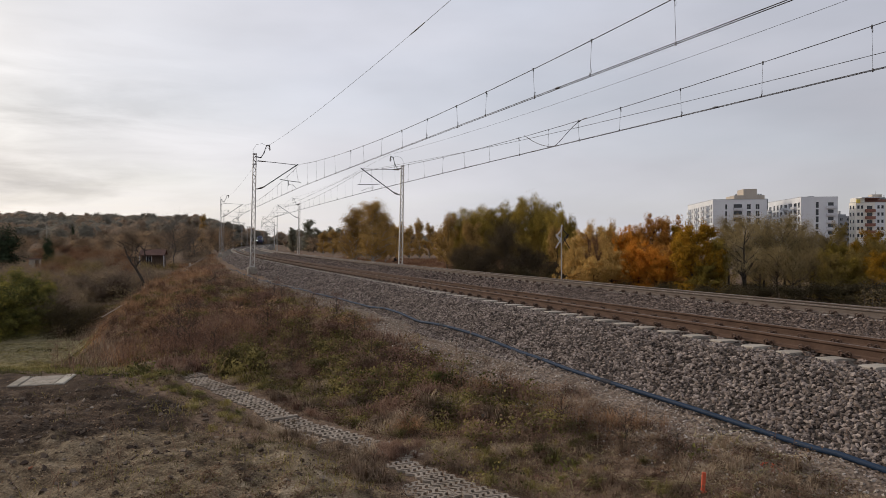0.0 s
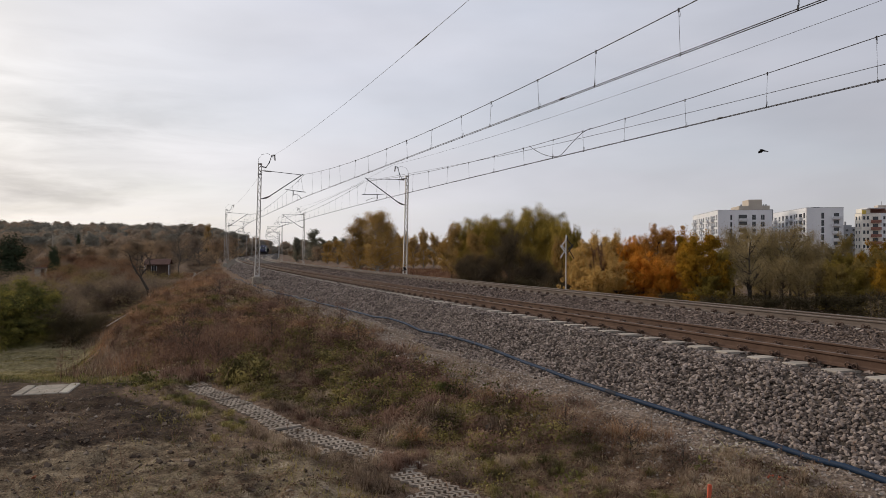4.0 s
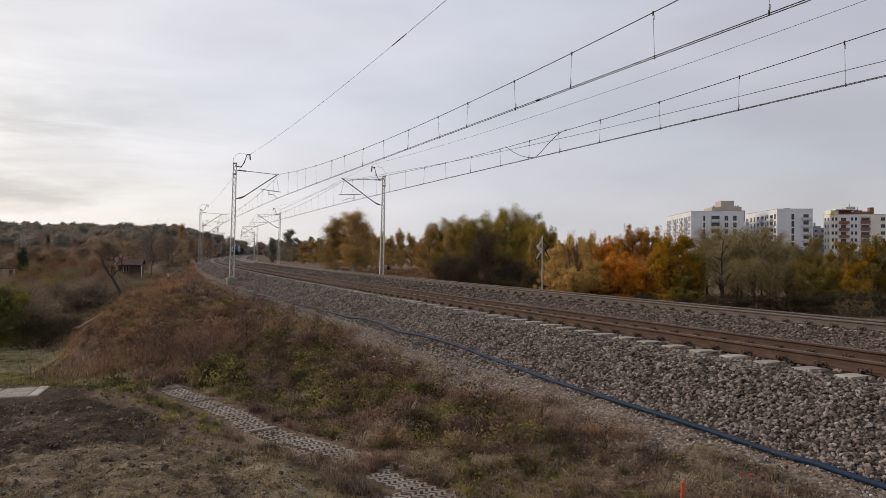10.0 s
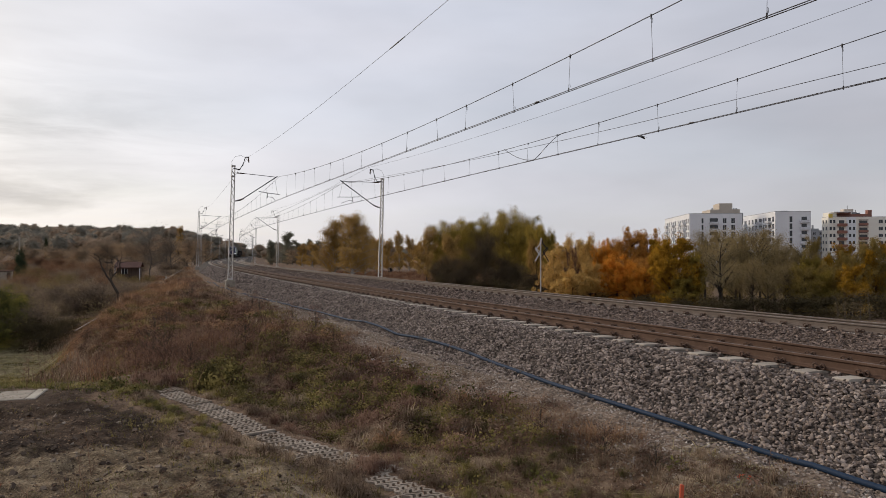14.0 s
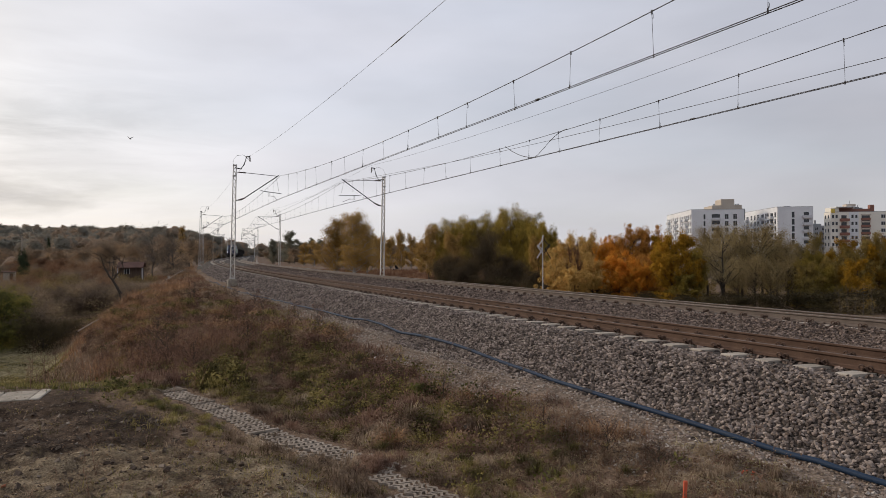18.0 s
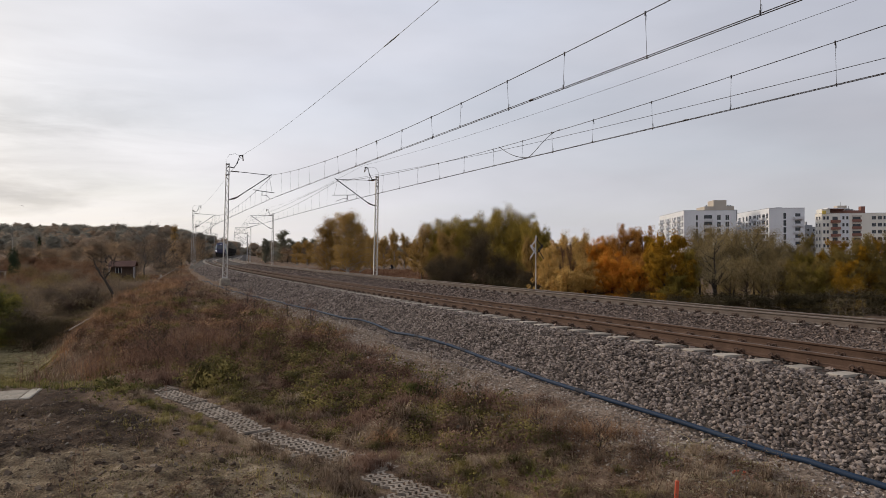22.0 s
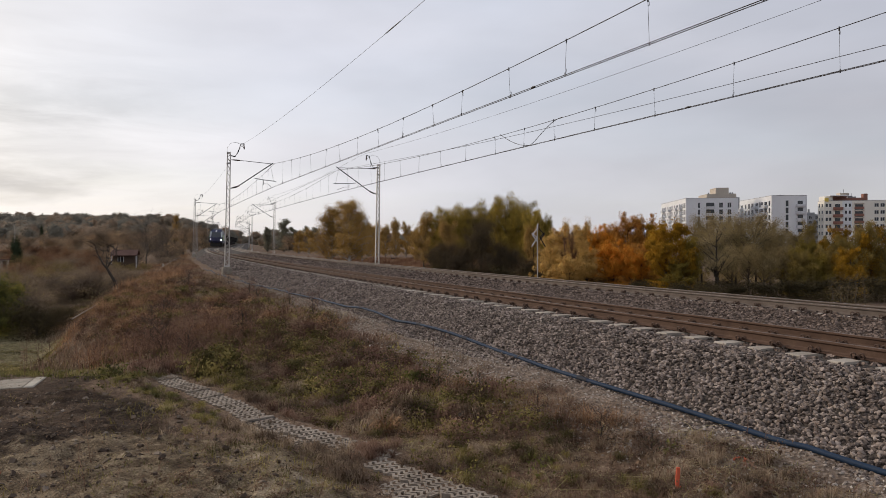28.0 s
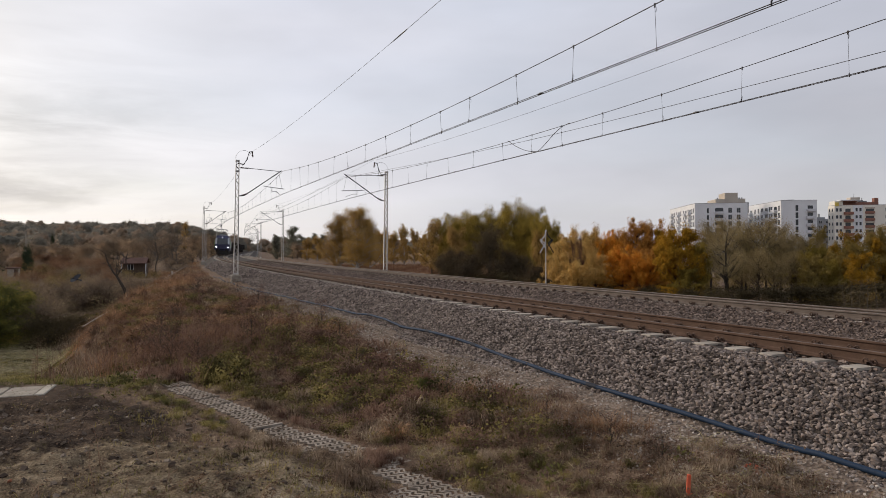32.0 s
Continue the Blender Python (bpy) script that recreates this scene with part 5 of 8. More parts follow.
    ma = stand(make_tree("norway_maple", "round yellow-green maple, greener inside", "tree", L_YELLOWGREEN, 5.7, 2.7, 30000, 0.115, 33, 28, 0.17, low=0.0), 1230, 43, 386, 44)
    stand_copy(ma, 1210, 49, 388, 32, 1.9)
    mg = stand(make_tree("green_maple", "dark green maple turning yellow, in the row", "tree", L_OLIVE, 4.8, 2.5, 24000, 0.11, 36, 26, 0.17, low=0.0), 1266, 44, 416, 32)
    stand_copy(mg, 1248, 42, 462, 30, 2.1)
    w = stand(make_tree("sallow", "half-bare grey-green sallow with many thin stems", "bush", L_WILLOW, 6.2, 2.6, 17000, 0.075, 41, 46, 0.24, fine=1), 1320, 48, 368, 38)
    for x, D, top, hf, tn in ((1290, 50, 372, 34, 1.0), (1352, 50, 372, 36, 2.0), (1388, 48, 366, 36, 3.0), (1415, 51, 378, 32, 4.0), (1440, 49, 396, 28, 5.0), (1375, 44, 425, 30, 2.5), (1435, 45, 430, 26, 2.8), (1345, 45, 430, 26, 1.8), (1405, 43, 440, 26, 0.8)):
        stand_copy(w, x, D, top, hf, tn)
    wt = stand(make_tree("forked_alder", "dark forked tree trunk with thin brown-green leaves", "tree", L_WILLOW, 6.0, 2.6, 9000, 0.075, 44, 22, 0.26, r0=0.17, low=0.35), 1316, 42, 376, 40)
    wt["category"] = "tree"
    b = stand(make_tree("alder", "olive-brown alder in the thicket", "tree", L_BROWN, 5.9, 2.7, 24000, 0.10, 42, 28, 0.18, low=0.0), 1484, 48, 390, 22)
    for x, D, top, hf, tn in ((1505, 44, 436, 30, 1.0), (1530, 48, 418, 30, 2.0), (1558, 45, 416, 34, 3.0), (1600, 46, 392, 36, 4.0), (1460, 54, 412, 26, 5.0), (1640, 46, 390, 36, 0.4), (1345, 56, 398, 30, 0.7), (1282, 56, 400, 26, 0.7), (1470, 43, 445, 30, 2.7), (1410, 58, 405, 30, 2.7)):
        stand_copy(b, x, D, top, hf, tn)
    stand_copy(mg, 1460, 45, 438, 30, 0.7)
    stand_copy(mg, 1500, 43, 452, 34, 4.0)
    yo = stand(make_tree("yellow_maple", "olive-yellow leafy tree in the thicket", "tree", L_YELLOWGREEN, 5.4, 2.6, 20000, 0.105, 37, 27, 0.18, low=0.0), 1541, 47, 402, 32)
    stand_copy(yo, 1582, 46, 414, 34, 1.0)
    stand_copy(yo, 1625, 47, 396, 36, 2.0)
    stand_copy(yo, 1560, 42, 440, 30, 3.0)
    stand_copy(mg, 1480, 46, 424, 28, 2.3)
    stand_copy(b, 1500, 47, 424, 26, 5.5)
    stand_copy(yo, 1515, 46, 426, 24, 4.2)
    stand_copy(w, 1462, 47, 404, 30, 1.4)
    # dead stalks at the thicket's edge
    for i, (x, D) in enumerate(((1530, 36), (1545, 35.5), (1558, 36), (1572, 35), (1590, 35.5))):
        st = make_tree("dead_weed", "tall grey dead weed stalks before the thicket", "weed", L_WILLOW, 2.0, 0.5, 300, 0.05, 38, 16, 0.3, bark=M_greybark_haze, low=0.0, r0=0.02) if i == 0 else copy_thing(st, pose(0, 0, 0))
        stand(st, x, D, 492 - 3 * (i % 2), 14, i * 1.7)
    k = stand(make_tree("bramble_bush", "low olive-brown bramble under the trees", "bush", L_BRAMBLE, 2.4, 1.9, 3200, 0.12, 43, 28, 0.34, low=0.0), 1300, 40, 498, 40)
    for x, D, top, hf, tn in ((1350, 41, 496, 44, 1), (1400, 40, 497, 44, 2), (1450, 40, 494, 44, 3), (1500, 40, 493, 46, 4), (1555, 39, 491, 46, 5), (1180, 43, 494, 40, 6), (1110, 46, 490, 40, 1), (1040, 48, 482, 40, 2), (1610, 39, 490, 46, 2.2), (985, 49, 474, 36, 1.1), (930, 52, 466, 40, 2.2), (1250, 40, 500, 36, 0.1), (870, 54, 466, 40, 3.3), (820, 60, 456, 30, 4.3)):
        stand_copy(k, x, D, top, hf, tn)


plant_right()


def pipe_depth(x):
    """How far off the old pipe lies at a bearing; nothing tall grows before it."""
    b = bear(x)
    return 26 + 64 * (-13.1 - 26 * b) / (64 * b + 18.3) if 180 < x < 372 else 0.0


def dead_tree():
    """A crooked forked trunk with bare twigs."""
    rng = np.random.default_rng(55)
    so = Soup()
    fork = np.array([-0.66, 0, 1.25])
    so.tube(np.array([(0.1, 0, -0.8), (-0.12, 0.05, 0.25), (-0.4, 0, 0.8), fork]), [0.13, 0.11, 0.095, 0.085], 7)
    for end, r in (((-2.1, 0.2, 3.3), 0.075), ((0.35, -0.2, 3.2), 0.06), ((-0.9, 0.8, 3.0), 0.04)):
        P = np.linspace(fork, np.array(end), 6)
        P[1:5] += rng.normal(0, 0.09, (4, 3))
        P[2:4, 2] -= 0.12
        so.tube(P, np.linspace(r, r * 0.2, 6), 6)
        for k in range(13):
            f = rng.uniform(0.15, 1)
            p = fork + (np.array(end) - fork) * f
            d = rng.normal(0, 0.6, 3) + np.array([0, 0, 0.7])
            d = d / np.linalg.norm(d) * rng.uniform(0.35, 1.1)
            q = p + d
            so.tube(np.array([p, (p + q) / 2 + rng.normal(0, 0.05, 3), q]), [0.022, 0.014, 0.005], 4)
            for _ in range(2):
                e = p + d * rng.uniform(0.4, 0.9)
                so.tube(np.array([e, e + rng.normal(0, 0.22, 3) + np.array([0, 0, 0.15])]), [0.010, 0.004], 3)
    px, py = at(bear(255), 52)
    ob = thing("dead_tree", "crooked leafless dark tree on the slope", "tree", m=Matrix.Translation((px, py, EYE - 75 / 1200 * 52)))
    part("trunk", so.mesh("trunk", M_bark), ob)


def plant_left():
    rng = random.Random(9)
    sc = stand(make_tree("scrub_bush", "brown autumn scrub bush on the slope", "bush", L_SCRUB, 3.6, 2.6, 5600, 0.09, 51, 26, 0.32, low=0.0, fine=2, bark=M_greybark_haze), 120, 38, 496, 60)
    for i in range(70):
        x = rng.uniform(-60, 392)
        D = 44 + 125 * rng.random() ** 1.4
        if x > 150 and D < 52:
            D += 34
        D = max(D, pipe_depth(x) + 5)
        top = 420 + 78 * (36 / D) + rng.uniform(-10, 14)
        if 232 < x < 318 and D < 100:
            top = max(top, 474)
        stand_copy(sc, x, D, top, rng.uniform(50, 95) * 36 / D + 8, rng.uniform(0, 6))
    rd = stand(make_tree("red_scrub_bush", "reddish-brown autumn bush on the slope", "bush", L_RED, 3.0, 2.3, 3600, 0.13, 52, 30, 0.32, low=0.0), 205, 85, 436, 34)
    for i in range(22):
        D = rng.uniform(60, 140)
        stand_copy(rd, rng.uniform(60, 230), D, 418 + 60 * 40 / D + rng.uniform(-8, 8), rng.uniform(16, 34), rng.uniform(0, 6))
    ol = stand(make_tree("yellow_scrub_bush", "olive-yellow autumn bush on the slope", "bush", L_YSCRUB, 3.0, 2.3, 3600, 0.13, 62, 30, 0.32, low=0.0), 110, 70, 446, 34)
    for i in range(9):
        D = rng.uniform(45, 130)
        stand_copy(ol, rng.uniform(-40, 225), D, 422 + 60 * 40 / D + rng.uniform(-8, 8), rng.uniform(16, 34), rng.uniform(0, 6))
    stand_copy(ol, 132, 56, 470, 26, 1.7)
    stand_copy(rd, 212, 84, 452, 15, 2.2)
    for x, D, top, hf, tn in ((262, 84, 460, 16, 1.0), (284, 82, 464, 15, 2.0), (303, 84, 462, 14, 3.0), (240, 80, 462, 18, 4.0)):
        stand_copy(ol, x, D, top, hf, tn, "low olive bush before the garden hut")
    gb = stand(make_tree("hazel_bush", "large green and yellow bush beside the path", "bush", L_GREEN, 3.5, 2.3, 20000, 0.075, 53, 34, 0.18, low=0.0), 6, 37, 472, 76)
    stand_copy(gb, 66, 39, 482, 52, 2.0)
    stand_copy(gb, 84, 40, 520, 40, 4.1)
    stand_copy(gb, -80, 34, 450, 90, 3.0)
    stand_copy(gb, 26, 36, 535, 54, 1.0)
    tk = stand(make_tree("bramble_thicket", "dark brown bramble thicket beside the path", "bush", L_BRAMBLE, 1.5, 1.6, 7000, 0.06, 64, 34, 0.30, low=0.0, fine=1), 120, 36, 528, 48)
    stand_copy(tk, 165, 41, 532, 36, 2.0)
    bare = stand(make_tree("bare_tree", "leafless dark spreading tree behind the hut", "tree", L_SCRUB, 9.0, 4.6, 1400, 0.08, 54, 46, 0.3, bark=M_greybark_haze, r0=0.09, fine=6), 308, 110, 371, 46)
    stand_copy(bare, 345, 120, 385, 30, 2.0)
    dead_tree()
    hd = stand(make_tree("garden_tree", "rust-brown leafy garden tree", "tree", L_GARDEN, 7.0, 3.2, 15000, 0.13, 56, 34, 0.22, low=0.03, bark=M_greybark_haze), 232, 105, 396, 38)
    for x, D, top, hf, tn in ((190, 130, 410, 30, 1), (150, 150, 412, 34, 2), (270, 130, 402, 30, 3), (372, 125, 398, 22, 4), (385, 150, 396, 24, 5), (335, 145, 392, 30, 0.5), (100, 140, 412, 34, 1.5), (40, 130, 408, 34, 2.5), (5, 95, 405, 40, 3.5), (404, 190, 398, 20, 1.2), (295, 140, 400, 30, 2.9)):
        stand_copy(hd, x, D, top, hf, tn)
    cn = stand(make_tree("thuja", "dark green conical thuja in the gardens", "tree", L_CONIFER, 4.2, 0.9, 5200, 0.12, 57, 40, 0.6, low=0.0), 85, 95, 415, 11)
    stand_copy(cn, 129, 160, 396, 4, 1)
    stand_copy(cn, 8, 75, 395, 30, 2, "broad dark green conifer in the gardens")
    stand(make_tree("larch", "slender yellow-brown larch on the slope", "tree", L_BIRCH, 10.0, 1.6, 4200, 0.18, 58, 36, 0.42), 359, 150, 377, 9)
    pn = stand(make_tree("pine_tree", "dark pine by the far bend of the line, haze in its needle colour", "tree", L_HAZEPINE, 11.0, 2.6, 15000, 0.20, 59, 40, 0.28, low=0.03, bark=M_greybark_haze), 546, 235, 387, 13)
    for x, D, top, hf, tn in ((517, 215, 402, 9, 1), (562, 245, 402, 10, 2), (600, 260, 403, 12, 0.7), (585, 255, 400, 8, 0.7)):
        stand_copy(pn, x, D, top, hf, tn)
    for x, D, top, hf, tn in ((580, 240, 410, 16, 1), (612, 230, 408, 16, 2), (555, 225, 415, 14, 2.7), (640, 240, 405, 18, 3), (520, 220, 416, 12, 1.7)):
        stand_copy(hd, x, D, top, hf, tn)


plant_left()


def far_woods():
    """Wooded hill along the horizon, joined: crowns of leaves that face outwards."""
    rng = np.random.default_rng(77)
    C, R = [], []
    for i in range(1200):
        b = rng.uniform(-0.95, -0.235)
        D = 190 + 330 * rng.random() ** 0.7
        x, y = b * D, D
        if line_coords(x, y)[1] > -16:
            continue
        g = float(height(x, y, False))
        H = rng.uniform(6, 9) * (0.75 + 0.5 * hash_noise(np.array(b * 60), np.array(D * 0.03), 5))
        w = rng.uniform(2.2, 4.0)
        C.append((x, y, g + H * 0.55)); R.append((w, w, H * 0.47))
    for i in range(560):
        b = rng.uniform(-0.27, 0.75)
        D = rng.uniform(430, 560)
        x, y = b * D, D
        if abs(float(line_coords(x, y)[1]) - 3) < 9:
            continue
        C.append((x, y, EYE + rng.uniform(-3, 7) * (0.8 if b < -0.17 else 0.55))); R.append((4, 4, 3.2))
    for i in range(260):
        b = rng.uniform(-0.42, -0.262)
        D = rng.uniform(430, 520)
        line = 378 + max(0, 784 + 1200 * b - 350) * 0.25
        C.append((b * D, D, EYE + rng.uniform(-4, max(0, (428 - line) / 1200 * D - 3)))); R.append((4, 4, 3.0))
    for i in range(150):
        b = rng.uniform(-0.34, -0.19)
        D = rng.uniform(640, 700)
        C.append((b * D, D, EYE + rng.uniform(-8, 3.5))); R.append((5, 5, 3.4))
    for i in range(150):
        b = rng.uniform(-0.26, -0.06)
        D = rng.uniform(270, 420)
        if abs(float(line_coords(b * D, D)[1]) - 3) < 15:
            continue
        C.append((b * D, D, float(height(b * D, D, False)) + rng.uniform(1.0, 3.2))); R.append((3.5, 3.5, rng.uniform(2.0, 3.6)))
    C, R = np.array(C), np.array(R)
    n = len(C)
    # a closed lumpy body for every crown
    th, ph = np.meshgrid(np.linspace(0, 2 * np.pi, 12, endpoint=False), np.linspace(-1.45, 1.45, 7))
    U = np.stack([np.cos(ph) * np.cos(th), np.cos(ph) * np.sin(th), np.sin(ph)], -1).reshape(-1, 3)
    i, j = np.arange(6)[:, None] * 12, np.arange(12)[None]
    Q = np.stack([i + j, i + (j + 1) % 12, i + 12 + (j + 1) % 12, i + 12 + j], -1).reshape(-1, 4)
    body = C[:, None] + U[None] * R[:, None] * (0.74 + 0.09 * rng.standard_normal((n, len(U), 1)))
    so = Soup()
    so.add(body.reshape(-1, 3), (Q[None] + (np.arange(n) * len(U))[:, None, None]).reshape(-1, 4))
    k = 150
    d = rng.standard_normal((n, k, 3)); d /= np.linalg.norm(d, axis=2)[..., None]
    d[..., 1] = -np.abs(d[..., 1]) + 0.5 * (rng.random((n, k)) < 0.2)
    P = (C[:, None] + d * R[:, None] * rng.uniform(0.72, 1.04, (n, k))[..., None]).reshape(-1, 3)
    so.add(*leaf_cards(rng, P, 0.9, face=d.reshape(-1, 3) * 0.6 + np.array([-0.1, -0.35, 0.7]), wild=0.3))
    tagged(new("far_woods", so.mesh("far_woods", L_HAZEWOODS, True)), "brown wooded hill on the horizon, haze put into its leaf colour", "woods", kind="stuff")


far_woods()

M_white = surface("white_render", [(0.25, (0.60, 0.61, 0.63)), (0.75, (0.76, 0.77, 0.78))], 0.15, 3, 0.9, relief=0.05)
M_cream = surface("cream_render", [(0.25, (0.70, 0.66, 0.58)), (0.75, (0.79, 0.76, 0.68))], 0.15, 3, 0.9, relief=0.05)
M_beige = surface("beige_render", [(0.25, (0.40, 0.35, 0.29)), (0.75, (0.52, 0.46, 0.39))], 0.15, 3, 0.9, relief=0.05)
M_redbr = surface("red_brown_render", [(0.25, (0.20, 0.095, 0.070)), (0.75, (0.28, 0.14, 0.105))], 0.15, 3, 0.9, relief=0.05)
M_pane = plain("dark_glass", (0.025, 0.03, 0.036), 0.12, 0.0, 0.6)
M_grey = surface("grey_panel", [(0.25, (0.20, 0.21, 0.22)), (0.75, (0.30, 0.31, 0.32))], 0.2, 3, 0.85, relief=0.05)
M_frame = plain("window_frame", (0.55, 0.55, 0.56), 0.6)
M_rail_grey = surface("balcony_panel", [(0.25, (0.50, 0.51, 0.53)), (0.75, (0.62, 0.63, 0.65))], 0.3, 3, 0.8, relief=0.0)
M_yellow = plain("yellow_panel", (0.62, 0.47, 0.10), 0.8)


def bmbox(name, mat, x0, x1, y0, y1, z0, z1, bevel=0.0):
    bm = bmesh.new()
    box(bm, x0, x1, y0, y1, z0, z1, bevel=bevel)
    return bm_mesh(name, bm, mat)


# ---- garden hut, its fence post and the old pipe on the slope ----
M_plank = surface("old_planks", [(0.25, (0.035, 0.024, 0.018)), (0.5, (0.085, 0.058, 0.042)), (0.8, (0.16, 0.12, 0.09))], 2, 30, 0.9, relief=0.4, dist=0.01, stretch=(6, 6, 0.5))
M_felt = surface("roof_felt", [(0.25, (0.06, 0.030, 0.024)), (0.75, (0.13, 0.07, 0.055))], 1, 20, 0.9, relief=0.2)


def build_hut():
    px, py = at(bear(272), 90)
    z = float(height(px, py, False))
    ob = thing("garden_hut", "small dark wooden garden hut with a red-brown roof", "hut", m=Matrix.Translation((px, py, EYE - 2.75)) @ Matrix.Rotation(radians(14), 4, "Z") @ Matrix.Scale(0.76, 4))
    for k in range(13):
        x0 = -1.75 + k * 0.27
        if 3 <= k <= 5:
            continue
        part("board", bmbox("board", M_plank, x0, x0 + 0.262, -1.3, -1.25, -1.0, 1.35), ob)
    part("wall", bmbox("wall", M_plank, -1.75, 1.75, -1.2, 1.4, -1.0, 1.33), ob)
    part("window", bmbox("window", M_pane, -0.95, -0.15, -1.32, -1.21, 0.25, 1.05), ob)
    for x0 in (-1.0, -0.58, -0.14):
        part("window_bar", bmbox("window_bar", M_white, x0, x0 + 0.05, -1.35, -1.3, 0.2, 1.1), ob)
    bm = bmesh.new()
    v = [bm.verts.new(p) for p in ((-2.1, -2.0, 1.25), (2.1, -2.0, 1.25), (2.1, -0.1, 2.2), (-2.1, -0.1, 2.2), (2.1, 1.8, 1.35), (-2.1, 1.8, 1.35))]
    f1, f2 = bm.faces.new((v[0], v[1], v[2], v[3])), bm.faces.new((v[3], v[2], v[4], v[5]))
    r = bmesh.ops.extrude_face_region(bm, geom=[f1, f2])
    for q in r["geom"]:
        if isinstance(q, bmesh.types.BMVert):
            q.co.z += 0.08
    part("roof", bm_mesh("roof", bm, M_felt), ob, "red-brown felt roof")
    for x in (-1.95, 1.9):
        part("porch_post", bmbox("porch_post", M_white, x, x + 0.09, -1.95, -1.86, -1.0, 1.3), ob, "pale porch post")
    # a white shed roof lower in the gardens
    px, py = at(bear(62), 75)
    ob = thing("garden_shed", "low white garden shed with a dark roof", "shed", m=Matrix.Translation((px, py, EYE - 2.3)) @ Matrix.Rotation(radians(25), 4, "Z") @ Matrix.Scale(0.5, 4))
    part("wall", bmbox("wall", M_conc, -1.1, 1.1, -0.9, 0.9, -3.2, 0.75), ob)
    part("roof", bmbox("roof", M_felt, -1.5, 1.2, -1.1, 1.1, 0.75, 0.95, 0.03), ob)
    part("door", bmbox("door", M_plank, 0.1, 0.8, -0.96, -0.88, -1.1, 0.55), ob)
    # lamp column in the gardens
    px, py = at(bear(83), 120)
    z = float(height(px, py, False))
    ob = thing("garden_post", "thin pale concrete post in the gardens", "post", m=Matrix.Translation((px, py, z)))
    part("post", one_tube("post", [(0, 0, -0.3), (0, 0, EYE - z + 2.9)], [0.13, 0.09], M_conc, 8), ob)
    part("cap", one_tube("cap", [(0, 0, EYE - z + 2.88), (0, 0, EYE - z + 3.05)], [0.14, 0.12], M_conc, 8), ob)
    # pale marker post by the line
    p = track_pose(62, -6.1, 0)
    z = float(height(p.translation.x, p.translation.y, False))
    ob = thing("marker_post", "short pale concrete marker post beside the line", "post", m=Matrix.Translation((p.translation.x, p.translation.y, z)))
    part("post", bmbox("post", M_conc, -0.10, 0.10, -0.08, 0.08, -0.2, 0.75, 0.03), ob)
    part("base", bmbox("base", M_conc, -0.2, 0.2, -0.2, 0.2, -0.2, 0.1, 0.03), ob)


build_hut()


def build_slope_pipe():
    t = np.linspace(0, 1, 40)
    x, y = -13.1 - 18.3 * t, 26 + 64 * t
    z = EYE - 3.0 + 0.95 * t
    z = np.maximum(z, height(x, y, False) + 0.1) + 0.1
    tagged(new("slope_pipe", one_tube("slope_pipe", np.stack([x, y, z], -1), 0.024, M_slab, 6)), "long thin pale pipe lying on the brush", "pipe")


build_slope_pipe()

# ---- blocks of flats ----


def flats(label, x, D, turn, W, Dp, floors, wallmat, front, left=(), front_balcony=(), left_balcony=(), rail_mat=None, top=10.0, parapet=1.9):
    """A block whose front faces -y and whose long left side faces -x. Columns of windows as (share of the length, width, height)."""
    fl = 2.85
    px, py = at(bear(x), D)
    H = floors * fl + parapet
    ob = thing("apartment_building", label, "apartment building", "blocks of flats", Matrix.Translation((px, py, EYE + top - H)) @ Matrix.Rotation(turn, 4, "Z"))
    part("wall", bmbox("wall", wallmat, 0, W, 0, Dp, -6, H), ob)
    part("roof", bmbox("roof", M_grey, -0.05, W + 0.05, -0.05, Dp + 0.05, H, H + 0.12), ob, "thin grey roof edge")
    cache = {}

    def window(face, c, w, h, z):
        if (face, w, h) not in cache:
            if face == "front":
                cache[face, w, h] = (bmbox("frame", M_frame, -w / 2 - 0.06, w / 2 + 0.06, -0.04, 0.05, -0.06, h + 0.06), bmbox("pane", M_pane, -w / 2, w / 2, -0.07, 0.02, 0, h), bmbox("mullion", M_frame, -0.04, 0.04, -0.1, -0.06, 0, h))
            else:
                cache[face, w, h] = (bmbox("frame", M_frame, -0.04, 0.05, -w / 2 - 0.06, w / 2 + 0.06, -0.06, h + 0.06), bmbox("pane", M_pane, -0.07, 0.02, -w / 2, w / 2, 0, h), bmbox("mullion", M_frame, -0.1, -0.06, -0.04, 0.04, 0, h))
        f, p, u = cache[face, w, h]
        wn = part("window", f, ob, m=Matrix.Translation((c * W, 0, z) if face == "front" else (0, c * Dp, z)))
        part("pane", p, wn)
        if w > 1.1:
            part("mullion", u, wn)

    rm = rail_mat or M_rail_grey
    fb = (bmbox("balcony", rm, -1.7, 1.7, -1.3, 0.0, -0.15, 0.95), bmbox("balcony_opening", M_pane, -1.0, 1.0, -0.04, 0.3, 0.96, 2.3))
    lb = (bmbox("balcony", rm, -1.3, 0.0, -2.0, 2.0, -0.15, 0.95), bmbox("balcony_opening", M_pane, -0.04, 0.3, -1.5, 1.5, 0.96, 2.3))
    for k in range(max(0, floors - 5), floors):
        z = k * fl + 0.3
        for c, w, h in front:
            window("front", c, w, h, z + 2.45 - h)
        for c, w, h in left:
            window("left", c, w, h, z + 2.45 - h)
        for c in front_balcony:
            b = part("balcony", fb[0], ob, m=Matrix.Translation((c * W, 0, z)))
            part("balcony_opening", fb[1], b)
        for c in left_balcony:
            b = part("balcony", lb[0], ob, m=Matrix.Translation((0, c * Dp, z)))
            part("balcony_opening", lb[1], b)
    return ob, H


